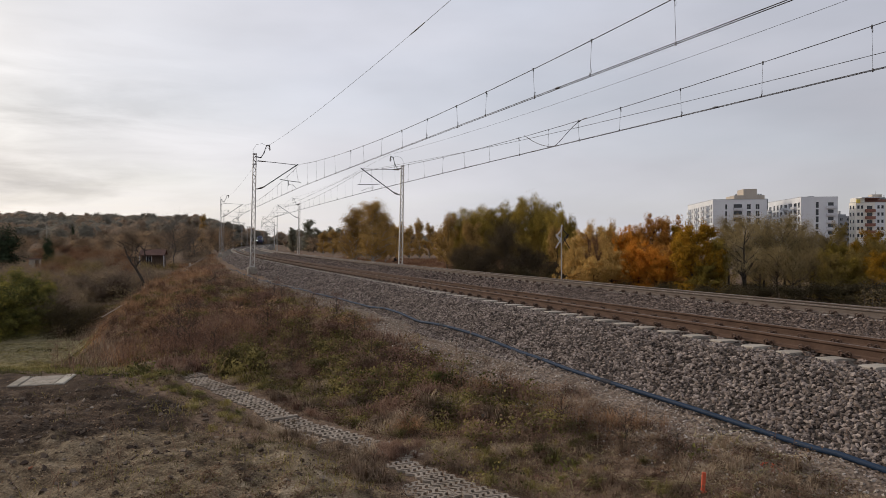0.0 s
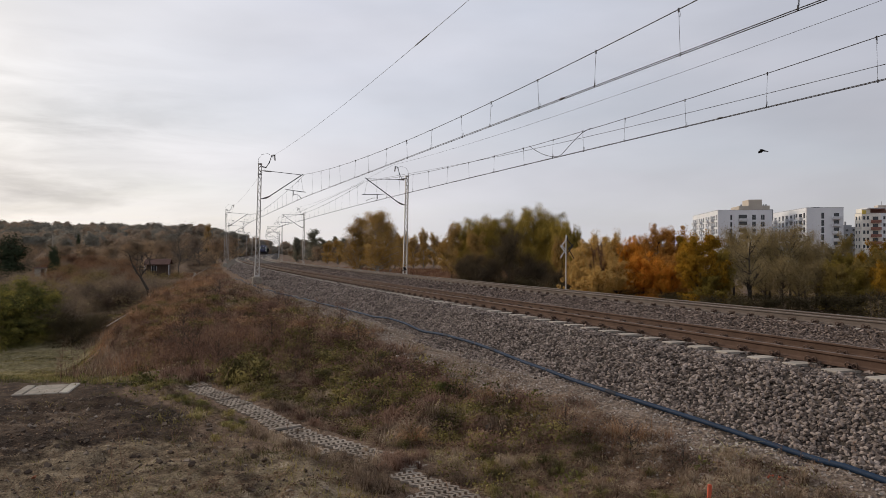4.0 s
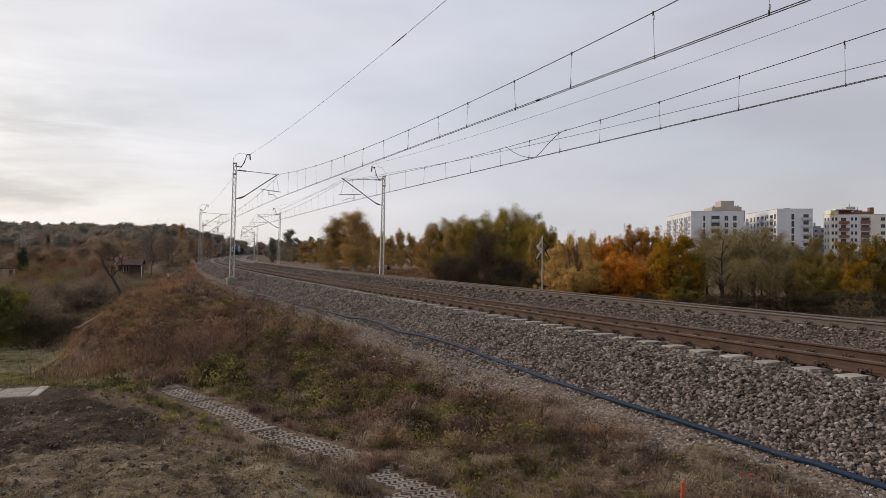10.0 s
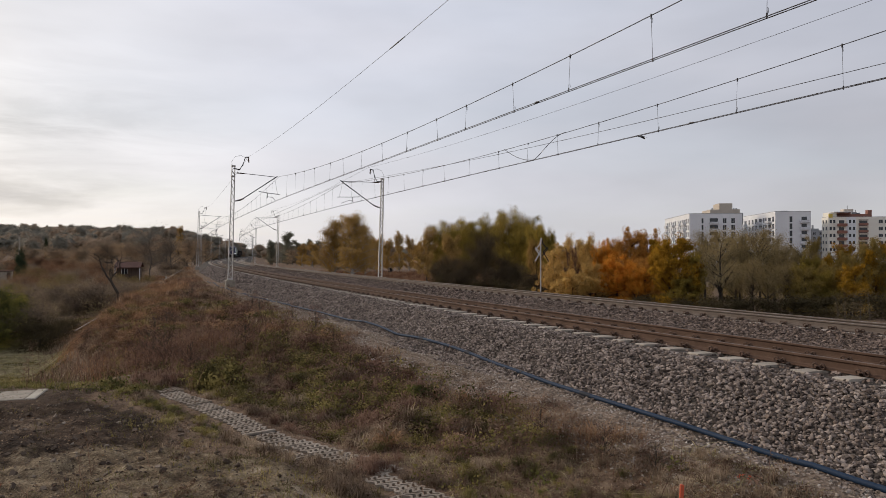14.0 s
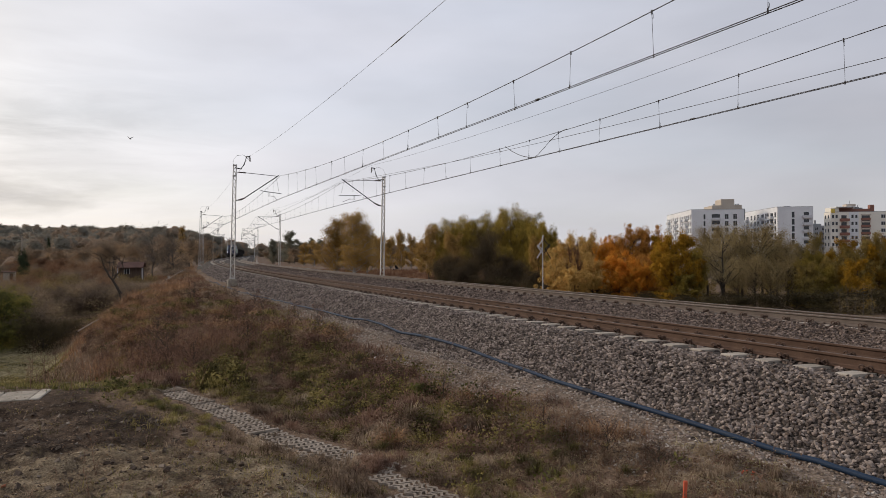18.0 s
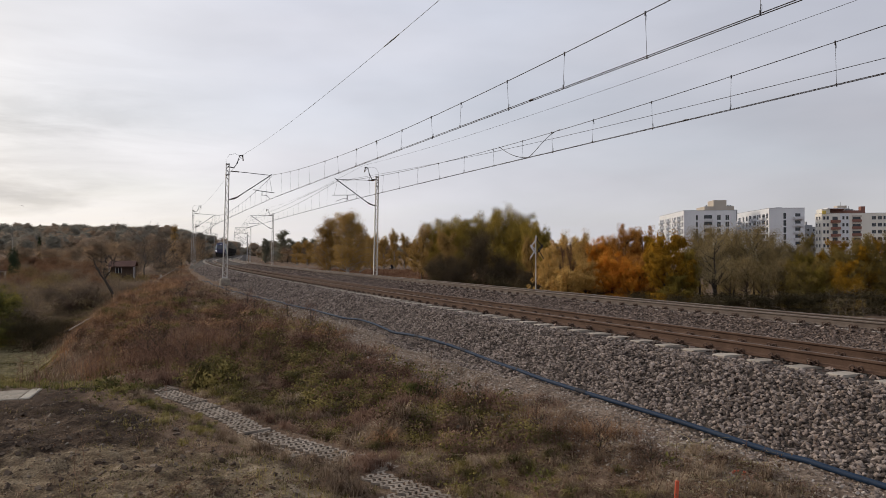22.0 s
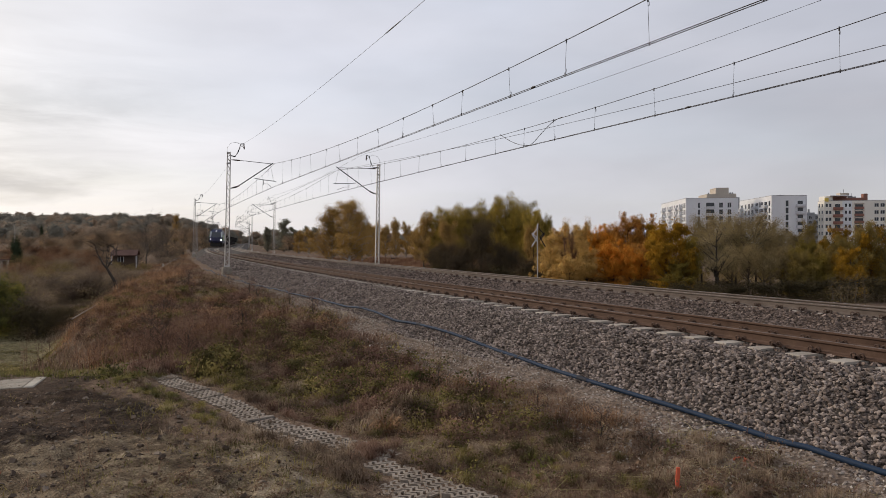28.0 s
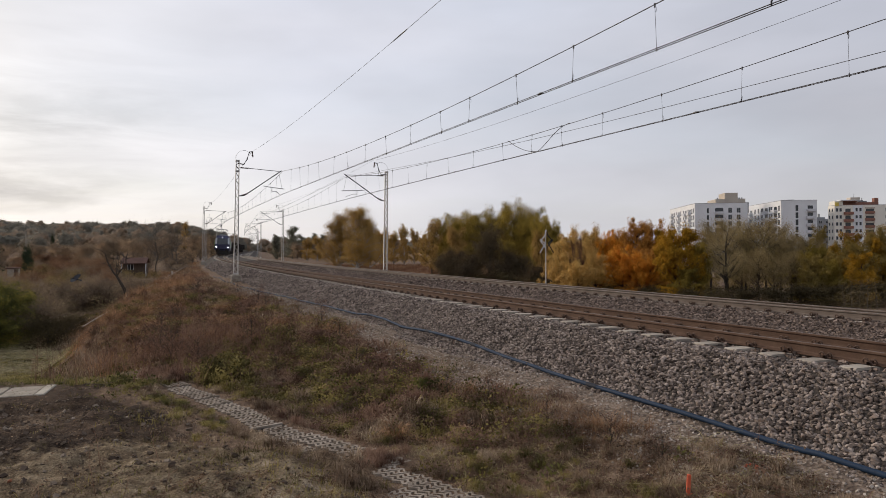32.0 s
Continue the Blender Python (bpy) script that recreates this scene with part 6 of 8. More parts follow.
def roof_block(ob, name, mat, x0, x1, y0, y1, z0, z1, label=""):
    part(name, bmbox(name, mat, x0, x1, y0, y1, z0, z1, 0.05), ob, label)


def town():
    t = radians(-8)
    b, H = flats("white block of flats with a beige roof storey", 1261, 284, t, 21.4, 48, 6, M_white,
                 ((0.25, 0.7, 2.1), (0.67, 1.4, 2.0), (0.83, 1.4, 2.0)), ((0.04, 1.6, 2.0), (0.10, 1.6, 2.0), (0.235, 2.0, 2.0), (0.42, 1.8, 2.0), (0.53, 1.8, 2.0), (0.70, 1.8, 2.0), (0.80, 1.8, 2.0), (0.95, 1.6, 2.0)), (0.465,), (0.17, 0.33, 0.61, 0.88), top=17.6)
    # Flat dark sheet on the wall stands in for the loggias' shaded depth.
    part("loggia", bmbox("loggia", M_pane, 8.3, 11.6, -0.06, 0.0, H - 17, H - 1.9), b, "flat dark strip for the shade inside the loggias")
    for k in range(5):
        part("loggia_rail", bmbox("loggia_rail", M_grey, 8.2, 11.7, -0.14, -0.07, H - 4.6 - 2.85 * k, H - 3.6 - 2.85 * k), b, "grey loggia parapet")
        part("loggia_slab", bmbox("loggia_slab", M_white, 8.2, 11.7, -0.16, -0.07, H - 1.95 - 2.85 * k, H - 1.6 - 2.85 * k), b)
    roof_block(b, "roof_house", M_beige, 9.6, 13.6, 4, 17, H + 0.1, H + 2.0, "low beige roof storey")
    roof_block(b, "tower", M_beige, 13.6, 19.0, 5, 14, H + 0.1, H + 4.7, "beige lift tower")
    roof_block(b, "roof_house", M_beige, 19.0, 22.4, 6, 16, H + 0.1, H + 2.2)
    roof_block(b, "plant_room", M_grey, 20.9, 24.4, 8, 17, H - 4, H + 0.7, "grey plant room")
    for x0 in (20.0, 21.0, 11.0):
        roof_block(b, "vent", M_grey, x0, x0 + 0.5, 7, 7.5, H + 2.0, H + 2.8)
    b3, H = flats("white block of flats with a tall plain gable", 1417, 270, t, 13.7, 44, 6, M_white,
                  ((0.44, 1.0, 2.3),), ((0.05, 1.6, 2.0), (0.24, 1.8, 2.0), (0.29, 1.2, 2.0), (0.50, 2.2, 2.0), (0.60, 1.8, 2.0), (0.70, 1.8, 2.0), (0.93, 1.6, 2.0)), (0.81,), (0.14, 0.38, 0.82), top=17.75)
    roof_block(b3, "vent", M_grey, 5.6, 8.0, 8, 11, H + 0.1, H + 0.8)
    b5, H = flats("distant grey block of flats between the others", 1479, 390, radians(-4), 9.5, 20, 5, M_grey, ((0.3, 1.6, 1.5), (0.7, 1.6, 1.5)), top=14.6, parapet=0.9)
    roof_block(b5, "roof_house", M_grey, 2.5, 7.0, 3, 8, H + 0.1, H + 1.3)
    roof_block(b5, "chimney", M_grey, 3.2, 4.0, 3, 4, H + 1.3, H + 3.3)
    b4, H = flats("cream block of flats with red-brown balconies and top storey", 1514, 272, t, 27, 6, 6, M_cream,
                  ((0.035, 0.8, 1.3), (0.085, 0.8, 1.3), (0.31, 0.8, 1.3), (0.365, 0.8, 1.3), (0.745, 1.5, 1.35), (0.83, 1.5, 1.35), (0.91, 1.5, 1.35), (0.975, 1.2, 1.35)), ((0.3, 0.9, 1.3), (0.75, 0.9, 1.3)), (0.19,), (), M_redbr, top=15.75, parapet=1.1)
    part("facade_strip", bmbox("facade_strip", M_white, 7.0, 10.7, -0.05, -0.01, H - 16.5, H - 0.05), b4, "white facade strip")
    part("upper_wall", bmbox("upper_wall", M_cream, 0.3, 3.4, 0.4, 5.6, H + 0.13, H + 1.85), b4)
    part("top_storey", bmbox("top_storey", M_redbr, 3.4, 16.5, 2.0, 5.8, H + 0.13, H + 1.3), b4, "red-brown set-back top storey")
    part("top_roof", bmbox("top_roof", M_white, 2.0, 9.4, -0.6, 6.0, H + 1.85, H + 2.15), b4, "white overhanging roof slab")
    part("roof_support", bmbox("roof_support", M_redbr, 3.6, 9.0, 0.5, 5.6, H + 1.3, H + 1.85), b4)
    roof_block(b4, "roof_house", M_beige, 7.0, 10.6, 2, 5.5, H + 2.15, H + 3.3)
    roof_block(b4, "aerial", M_grey, 9.6, 9.75, 5, 5.15, H + 3.3, H + 5.0)
    roof_block(b4, "aerial", M_grey, 12.2, 12.4, 4, 4.2, H + 1.3, H + 3.2)
    roof_block(b4, "chimney", M_redbr, 16.6, 18.2, 3, 5, H + 0.1, H + 3.0, "red brick chimney")
    roof_block(b4, "vent", M_grey, 11.4, 12.8, 4, 6, H + 1.3, H + 2.2)
    roof_block(b4, "vent", M_grey, 13.4, 14.2, 4, 6, H + 1.3, H + 1.9)
    part("panel", bmbox("panel", M_yellow, 0.2, 1.6, -0.14, 0.38, H - 0.3, H + 1.2), b4, "yellow facade panel")
    part("panel", bmbox("panel", M_pane, 11.9, 15.0, -0.10, -0.01, H - 16.5, H - 1.0), b4, "dark glazed loggia strip")
    for k in range(5):
        part("loggia_rail", bmbox("loggia_rail", M_redbr, 11.6, 15.3, -0.35, -0.11, H - 3.5 - 2.85 * k, H - 2.5 - 2.85 * k), b4, "red-brown loggia parapet")
        part("loggia_slab", bmbox("loggia_slab", M_beige, 11.6, 15.3, -0.30, -0.11, H - 1.5 - 2.85 * k, H - 0.9 - 2.85 * k), b4, "beige loggia lintel")


town()
# ---- weeds and grasses ----


V_DRY = veg_material("dry_grass_blades", [(0.05, (0.105, 0.070, 0.047)), (0.4, (0.215, 0.152, 0.100)), (0.75, (0.320, 0.235, 0.156)), (0.97, (0.460, 0.360, 0.248))])
V_RED = veg_material("reddish_dead_stalks", [(0.05, (0.084, 0.047, 0.033)), (0.5, (0.188, 0.108, 0.075)), (0.95, (0.310, 0.195, 0.132))])
V_RUST = veg_material("rusty_brush", [(0.05, (0.095, 0.052, 0.030)), (0.5, (0.255, 0.138, 0.070)), (0.95, (0.42, 0.255, 0.140))])
V_OLIVE = veg_material("olive_grass_blades", [(0.05, (0.052, 0.045, 0.016)), (0.5, (0.158, 0.130, 0.042)), (0.95, (0.340, 0.270, 0.090))])
V_LITTER = veg_material("dead_leaves", [(0.05, (0.076, 0.045, 0.030)), (0.5, (0.178, 0.113, 0.072)), (0.95, (0.330, 0.234, 0.152))])
V_FEATHER = veg_material("feathery_brush", [(0.05, (0.120, 0.064, 0.034)), (0.5, (0.315, 0.172, 0.088)), (0.95, (0.50, 0.31, 0.18))])
V_STRAW = veg_material("trodden_grass", [(0.05, (0.170, 0.148, 0.062)), (0.5, (0.330, 0.280, 0.130)), (0.95, (0.480, 0.405, 0.230))])
V_MEADOW = veg_material("meadow_blades", [(0.05, (0.095, 0.046, 0.028)), (0.5, (0.205, 0.108, 0.062)), (0.95, (0.310, 0.190, 0.112))], spots=0.4)
V_FRINGE = veg_material("yellow_green_blades", [(0.05, (0.085, 0.082, 0.028)), (0.5, (0.200, 0.175, 0.056)), (0.95, (0.350, 0.290, 0.105))])
V_GREEN = veg_material("green_weed_leaves", [(0.05, (0.035, 0.036, 0.012)), (0.5, (0.098, 0.098, 0.028)), (0.95, (0.20, 0.18, 0.055))])


def blades(rng, P, H, width, lean=0.35):
    """Thin bent blades: two quads each."""
    n = len(P)
    a = rng.uniform(0, 2 * np.pi, n)
    side = np.stack([np.cos(a), np.sin(a), 0 * a], -1) * (width * rng.uniform(0.6, 1.4, n))[:, None]
    b = rng.uniform(0, 2 * np.pi, n)
    tilt = np.abs(rng.normal(0, lean, n))
    out = np.stack([np.cos(b), np.sin(b), 0 * b], -1) * (H * tilt)[:, None]
    up = np.array([0, 0, 1.0]) * H[:, None]
    mid = P + out * 0.35 + up * 0.55
    tip = P + out * 1.1 + up * (1 - 0.35 * np.minimum(tilt, 1))[:, None]
    V = np.stack([P - side, P + side, mid - side * 0.7, mid + side * 0.7, tip - side * 0.15, tip + side * 0.15], 1)
    F = np.array([[0, 1, 3, 2], [2, 3, 5, 4]])[None] + (np.arange(n) * 6)[:, None, None]
    return V.reshape(-1, 3), F.reshape(-1, 4)


def on_ground(x, y, sink=0.02):
    return np.stack([x, y, height(x, y) - sink], -1)


def on_path(x, y):
    """The trodden grass way down to the gardens."""
    return (x < np.interp(y, [12, 20, 26, 34], [-0.435, -0.455, -0.515, -0.50]) * y + 0.5 * hash_noise(x * 0.8, y * 0.8, 71)) & (y > 12.7) & (y < 34) & (line_coords(x, y)[1] < -10.7)


def mounds(rng, cx, cy, soups, r0, r1, size, per):
    """Leafy low clumps, a shell of small leaves each, of one kind."""
    pick = 0.9 * hash_noise(cx * 0.45, cy * 0.45, 66) + 0.6 * hash_noise(cx * 1.7, cy * 1.7, 67) + rng.normal(0, 0.08, len(cx))
    edges = [-9, -0.16, 0.06, 0.26, 9]
    for i, so in enumerate(soups):
        k = (pick > edges[i]) & (pick <= edges[i + 1]) & ~on_path(cx, cy)
        n = int(k.sum())
        if not n:
            continue
        R = rng.uniform(r0, r1, n)
        m = np.maximum(10, (per * (R / r1) ** 2).astype(int))
        idx = np.repeat(np.arange(n), m)
        d = rng.standard_normal((len(idx), 3)); d /= np.linalg.norm(d, axis=1)[:, None]
        d[:, 2] = np.abs(d[:, 2])
        P = d * (R[idx] * rng.uniform(0.2, 1.0, len(idx)) ** 0.4 * rng.uniform(0.75, 1.2, len(idx)))[:, None]
        P[:, 2] *= rng.uniform(0.45, 0.95, n)[idx]
        P += on_ground(cx[k], cy[k])[idx]
        so.add(*leaf_cards(rng, P, size * rng.uniform(0.7, 1.2, n)[idx], face=d + np.array([0, 0, 0.4]), wild=0.45))


def weed_stalks(rng, cx, cy, so, h0, h1, width):
    """Dead branching stalks: a leaning stem with side twigs."""
    keep = ~on_path(cx, cy)
    cx, cy = cx[keep], cy[keep]
    n = len(cx)
    P = on_ground(cx, cy)
    H = rng.uniform(h0, h1, n)
    tip = P + np.stack([rng.normal(0, 0.22, n) * H, rng.normal(0, 0.22, n) * H, H], -1)
    so.add(*sticks(rng, P, tip, width))
    for f0, f1, ln in ((0.25, 0.6, 0.42), (0.35, 0.8, 0.36), (0.45, 0.9, 0.30), (0.5, 0.97, 0.26), (0.6, 1.0, 0.22), (0.65, 1.0, 0.2), (0.75, 1.0, 0.16)):
        a = P + (tip - P) * rng.uniform(f0, f1, (n, 1))
        ang = rng.uniform(0, 2 * np.pi, n)
        d = np.stack([np.cos(ang), np.sin(ang), rng.uniform(0.1, 1.2, n)], -1)
        so.add(*sticks(rng, a, a + d * (H * ln * rng.uniform(0.5, 1.1, n))[:, None], width * 0.6))


def sticks(rng, A, B, width):
    n = len(A)
    sd = np.cross(B - A, rng.standard_normal((n, 3)))
    sd *= (width / (np.linalg.norm(sd, axis=1) + 1e-9))[:, None]
    V = np.stack([A - sd, A + sd, B + sd * 0.4, B - sd * 0.4], 1)
    return V.reshape(-1, 3), np.arange(n * 4).reshape(n, 4)


def tufts(rng, cx, cy, per, radius, h0, h1, width, lean):
    """Tufts of blades round centres."""
    keep = ~on_path(cx, cy) | (h1 < 0.2)
    cx, cy = cx[keep], cy[keep]
    n = len(cx)
    k = rng.integers(max(2, int(per * 0.5)), int(per * 1.5) + 2, n)
    idx = np.repeat(np.arange(n), k)
    sc = rng.uniform(0.6, 1.25, n)[idx]
    x = cx[idx] + rng.normal(0, radius, len(idx)) * sc
    y = cy[idx] + rng.normal(0, radius, len(idx)) * sc
    H = rng.uniform(h0, h1, len(idx)) * sc
    return blades(rng, on_ground(x, y), H, width, lean)


def stuff(name, soup, mat, label, category, smooth_=True):
    return tagged(new(name, soup.mesh(name, mat, smooth_)), label, category, kind="stuff")


def sector(rng, n, r0, r1, a0=-37, a1=38):
    """Places in plan, evenly thick over a sector in front of the eye."""
    r = np.sqrt(rng.uniform(r0 * r0, r1 * r1, n))
    a = np.radians(rng.uniform(a0, a1, n))
    return r * np.sin(a), r * np.cos(a)


def cushions(rng, cx, cy, soups, scale):
    """Round clumps of long blades that arch outwards and hang over."""
    pick = hash_noise(cx * 0.55, cy * 0.55, 61) + 0.55 * hash_noise(cx * 2.1, cy * 2.1, 62) + rng.normal(0, 0.07, len(cx))
    for i, so in enumerate(soups):
        lo, hi = ((-9, 0.0), (0.0, 0.17), (0.17, 0.36), (0.36, 9))[i]
        k = (pick > lo) & (pick <= hi)
        n = int(k.sum())
        if not n:
            continue
        R = rng.uniform(0.12, 0.36, n) * scale
        Hh = R * rng.uniform(0.45, 1.0, n)
        m = np.maximum(14, (R * R * 900 / scale ** 2).astype(int))
        idx = np.repeat(np.arange(n), m)
        a = rng.uniform(0, 2 * np.pi, len(idx))
        rad = R[idx] * rng.uniform(0.55, 1.25, len(idx))
        st = R[idx] * 0.30 * rng.uniform(0, 1, len(idx))
        h = Hh[idx] * rng.uniform(0.5, 1.25, len(idx))
        d = np.stack([np.cos(a), np.sin(a), 0 * a], -1)
        sd = np.stack([-np.sin(a), np.cos(a), 0 * a], -1) * (0.0042 * scale * rng.uniform(0.6, 1.4, len(idx)))[:, None]
        x0, y0 = cx[k][idx], cy[k][idx]
        z0 = height(x0, y0)
        P = [np.stack([x0, y0, z0 - 0.02], -1) + d * st[:, None]]
        for f, g in ((0.40, 0.85), (0.72, 0.90), (1.0, 0.35)):
            q = np.stack([x0, y0, z0 + h * g], -1) + d * (st + (rad - st) * f)[:, None] + rng.normal(0, 0.012 * scale, (len(idx), 3))
            P.append(q)
        V = np.stack([P[0] - sd, P[0] + sd, P[1] - sd, P[1] + sd, P[2] - sd * 0.8, P[2] + sd * 0.8, P[3] - sd * 0.3, P[3] + sd * 0.3], 1)
        F = np.array([[0, 1, 3, 2], [2, 3, 5, 4], [4, 5, 7, 6]])[None] + (np.arange(len(idx)) * 8)[:, None, None]
        so.add(V.reshape(-1, 3), F.reshape(-1, 4))


def plant_weeds():
    rng = np.random.default_rng(101)
    dry, red, rust, olive, green, straw, feather, fringe = (Soup() for _ in range(8))

    def bank_mask(x, y, edge=0.34):
        s, o = line_coords(x, y)
        d = channel_distance(x, y)
        n = hash_noise(x * 0.9, y * 0.9, 31)
        lim = -2.75 - 0.15 * smooth(4, 14, s) - (0.95 * smooth(-14, -11, s) if edge > 0.5 else 0)
        return (o < lim + n * 0.7) & ((d > np.where(y < 7.8, 0.02, edge)) | (y > 16)) & (o > -8.9)

    # the bank between drain and gravel: matted, in patches
    x, y = sector(rng, 17000, 4.5, 15)
    k = bank_mask(x, y)
    x, y = x[k], y[k]
    n1 = hash_noise(x * 0.8, y * 0.8, 41)
    n2 = hash_noise(x * 0.5, y * 0.5, 42)
    n3 = hash_noise(x * 1.9, y * 1.9, 40)
    thick = n3 > -0.22
    k = (n1 < 0.20) & thick
    dry.add(*tufts(rng, x[k], y[k], 4, 0.07, 0.04, 0.13, 0.0040, 1.5))
    k = (n1 > -0.05) & thick & (rng.random(len(x)) < 0.35)
    red.add(*tufts(rng, x[k], y[k], 3, 0.08, 0.05, 0.16, 0.0042, 1.3))
    k = (n2 > 0.10) & thick & (rng.random(len(x)) < 0.4)
    olive.add(*tufts(rng, x[k], y[k], 4, 0.07, 0.05, 0.14, 0.0045, 1.2))
    # arching cushions of one kind each, with dark gaps between them
    litter = Soup()
    x, y = sector(rng, 950, 4.6, 9.5, -36, 36)
    k = bank_mask(x, y, 0.55)
    cushions(rng, x[k], y[k], (dry, dry, olive, litter), 0.40)
    x, y = sector(rng, 1900, 9, 18, -36, 20)
    k = bank_mask(x, y, 0.55)
    cushions(rng, x[k], y[k], (red, dry, olive, rust), 0.85)
    x, y = sector(rng, 1700, 18, 44, -31, 2)
    k = bank_mask(x, y, 0.55)
    cushions(rng, x[k], y[k], (red, dry, olive, rust), 1.3)
    cx, cy = rng.normal(-0.62, 0.16, 26), rng.normal(8.15, 0.14, 26)
    cushions(rng, cx, cy, (red, red, dry, dry), 0.5)
    # leafy clumps over the bank, small near the eye
    x, y = sector(rng, 900, 5, 9.5, -36, 36)
    k = bank_mask(x, y, 0.6)
    mounds(rng, x[k], y[k], (litter, red, litter, olive), 0.06, 0.16, 0.026, 130)
    x, y = sector(rng, 2300, 8.5, 18, -34, 14)
    k = bank_mask(x, y, 0.6)
    mounds(rng, x[k], y[k], (red, litter, olive, olive), 0.10, 0.36, 0.036, 330)
    x, y = sector(rng, 3300, 17, 46, -31, 2)
    k = bank_mask(x, y, 0.6)
    mounds(rng, x[k], y[k], (red, litter, olive, rust), 0.18, 0.60, 0.070, 300)
    x, y = sector(rng, 2600, 8, 34, -31, 10)
    k = bank_mask(x, y, 0.6) & (hash_noise(x * 0.7, y * 0.7, 75) > -0.02)
    weed_stalks(rng, x[k], y[k], red, 0.18, 0.5, 0.0035)
    # farther bank
    x, y = sector(rng, 17000, 15, 34, -32, 6)
    k = bank_mask(x, y)
    x, y = x[k], y[k]
    n1 = hash_noise(x * 0.5, y * 0.5, 43)
    n3 = hash_noise(x * 1.2, y * 1.2, 48)
    thick = n3 > -0.2
    k = (n1 < 0.15) & thick
    dry.add(*tufts(rng, x[k], y[k], 3, 0.12, 0.06, 0.22, 0.008, 1.3))
    k = (n1 > -0.12) & thick
    red.add(*tufts(rng, x[k], y[k], 2, 0.12, 0.08, 0.26, 0.009, 1.2))
    k = (n1 < -0.08) & (rng.random(len(x)) < 0.35)
    olive.add(*tufts(rng, x[k], y[k], 5, 0.12, 0.08, 0.24, 0.009, 1.0))
    x, y = sector(rng, 16000, 34, 95, -29, -2)
    s, o = line_coords(x, y)
    k = (o < -3.3 + 0.5 * hash_noise(s * 0.4, o, 51)) & (o > -9.5)
    x, y = x[k], y[k]
    n1 = hash_noise(x * 0.3, y * 0.3, 52)
    k = n1 < 0.05
    dry.add(*tufts(rng, x[k], y[k], 8, 0.2, 0.10, 0.36, 0.012, 0.9))
    red.add(*tufts(rng, x[~k], y[~k], 8, 0.2, 0.12, 0.42, 0.012, 0.8))
    # rusty tall brush on the bank's brow
    x, y = sector(rng, 8000, 17, 60, -31, -12)
    s, o = line_coords(x, y)
    k = (o < -5.4 + hash_noise(x * 0.3, y * 0.3, 44) * 2) & (o > -9.2)
    x, y = x[k], y[k]
    n1 = hash_noise(x * 0.35, y * 0.35, 45)
    k = n1 > -0.05
    near = np.hypot(x, y) < 40
    rust.add(*tufts(rng, x[k & near], y[k & near], 12, 0.20, 0.2, 0.62, 0.008, 0.5))
    rust.add(*tufts(rng, x[k & ~near], y[k & ~near], 9, 0.20, 0.12, 0.36, 0.010, 0.8))
    k = ~k
    olive.add(*tufts(rng, x[k], y[k], 8, 0.18, 0.15, 0.45, 0.010, 0.9))
    # feathery orange brush beside the old pipe
    t, q = rng.uniform(-0.03, 0.42, 420), rng.uniform(-0.3, 2.6, 420)
    k = hash_noise(t * 14, q * 1.2, 84) > -0.16
    feather.add(*tufts(rng, (-13.1 - 18.3 * t + 0.917 * q)[k], (26 + 64 * t + 0.4 * q)[k], 26, 0.24, 0.25, 0.72, 0.006, 0.5))
    # the bank's outer flank
    x, y = sector(rng, 12000, 14, 62, -36, -13)
    s, o = line_coords(x, y)
    k = (o < -8.6) & (o > -12.2) & (np.hypot(x, y) > 19)
    x, y = x[k], y[k]
    k = hash_noise(x * 0.5, y * 0.5, 53) > 0
    out = k & (y > 21) & (y < 46)
    feather.add(*tufts(rng, x[out], y[out], 12, 0.20, 0.10, 0.34, 0.007, 0.6))
    out = k & ~out
    olive.add(*tufts(rng, x[out], y[out], 8, 0.16, 0.12, 0.4, 0.010, 0.8))
    dry.add(*tufts(rng, x[~k], y[~k], 8, 0.16, 0.12, 0.45, 0.010, 0.8))
    x, y = sector(rng, 7000, 60, 130, -28, -14)
    s, o = line_coords(x, y)
    k = (o < -3.4) & (o > -12)
    rust.add(*tufts(rng, x[k], y[k], 8, 0.3, 0.12, 0.40, 0.014, 0.8))
    # thicket of dark dead stalks at the head of the drain
    cx, cy = rng.normal(-5.6, 1.2, 480), rng.normal(16.7, 1.6, 480)
    weed_stalks(rng, cx, cy, red, 0.35, 1.0, 0.006)
    cx, cy = rng.normal(-5.6, 1.3, 400), rng.normal(16.7, 1.7, 400)
    weed_stalks(rng, cx, cy, red, 0.3, 0.8, 0.005)
    cx, cy = rng.normal(-3.6, 1.4, 300), rng.normal(14.6, 1.2, 300)
    k = channel_distance(cx, cy) > 0.6
    weed_stalks(rng, cx[k], cy[k], red, 0.2, 0.6, 0.005)
    cy = rng.uniform(14.5, 27, 420)
    cx = np.interp(cy, [12, 20, 26, 34], [-0.435, -0.455, -0.515, -0.50]) * cy + 0.35 + np.abs(rng.normal(0, 0.55, 420))
    weed_stalks(rng, cx[:260], cy[:260], red, 0.25, 0.75, 0.006)
    mounds(rng, cx[200:], cy[200:], (red, litter, dry, rust), 0.14, 0.40, 0.05, 260)
    # wisps of dead grass over the gravel
    s, o = rng.uniform(-15, 20, 1500), rng.uniform(-4.0, -2.1, 1500)
    k = (hash_noise(s * 0.9, o * 0.9, 81) > -0.02) & (rng.random(1500) < np.interp(o, [-4, -2.1], [0.9, 0.15]))
    Q = along(s[k], o[k], 0 * s[k])
    dry.add(*tufts(rng, Q[:, 0], Q[:, 1], 7, 0.06, 0.03, 0.12, 0.003, 1.3))
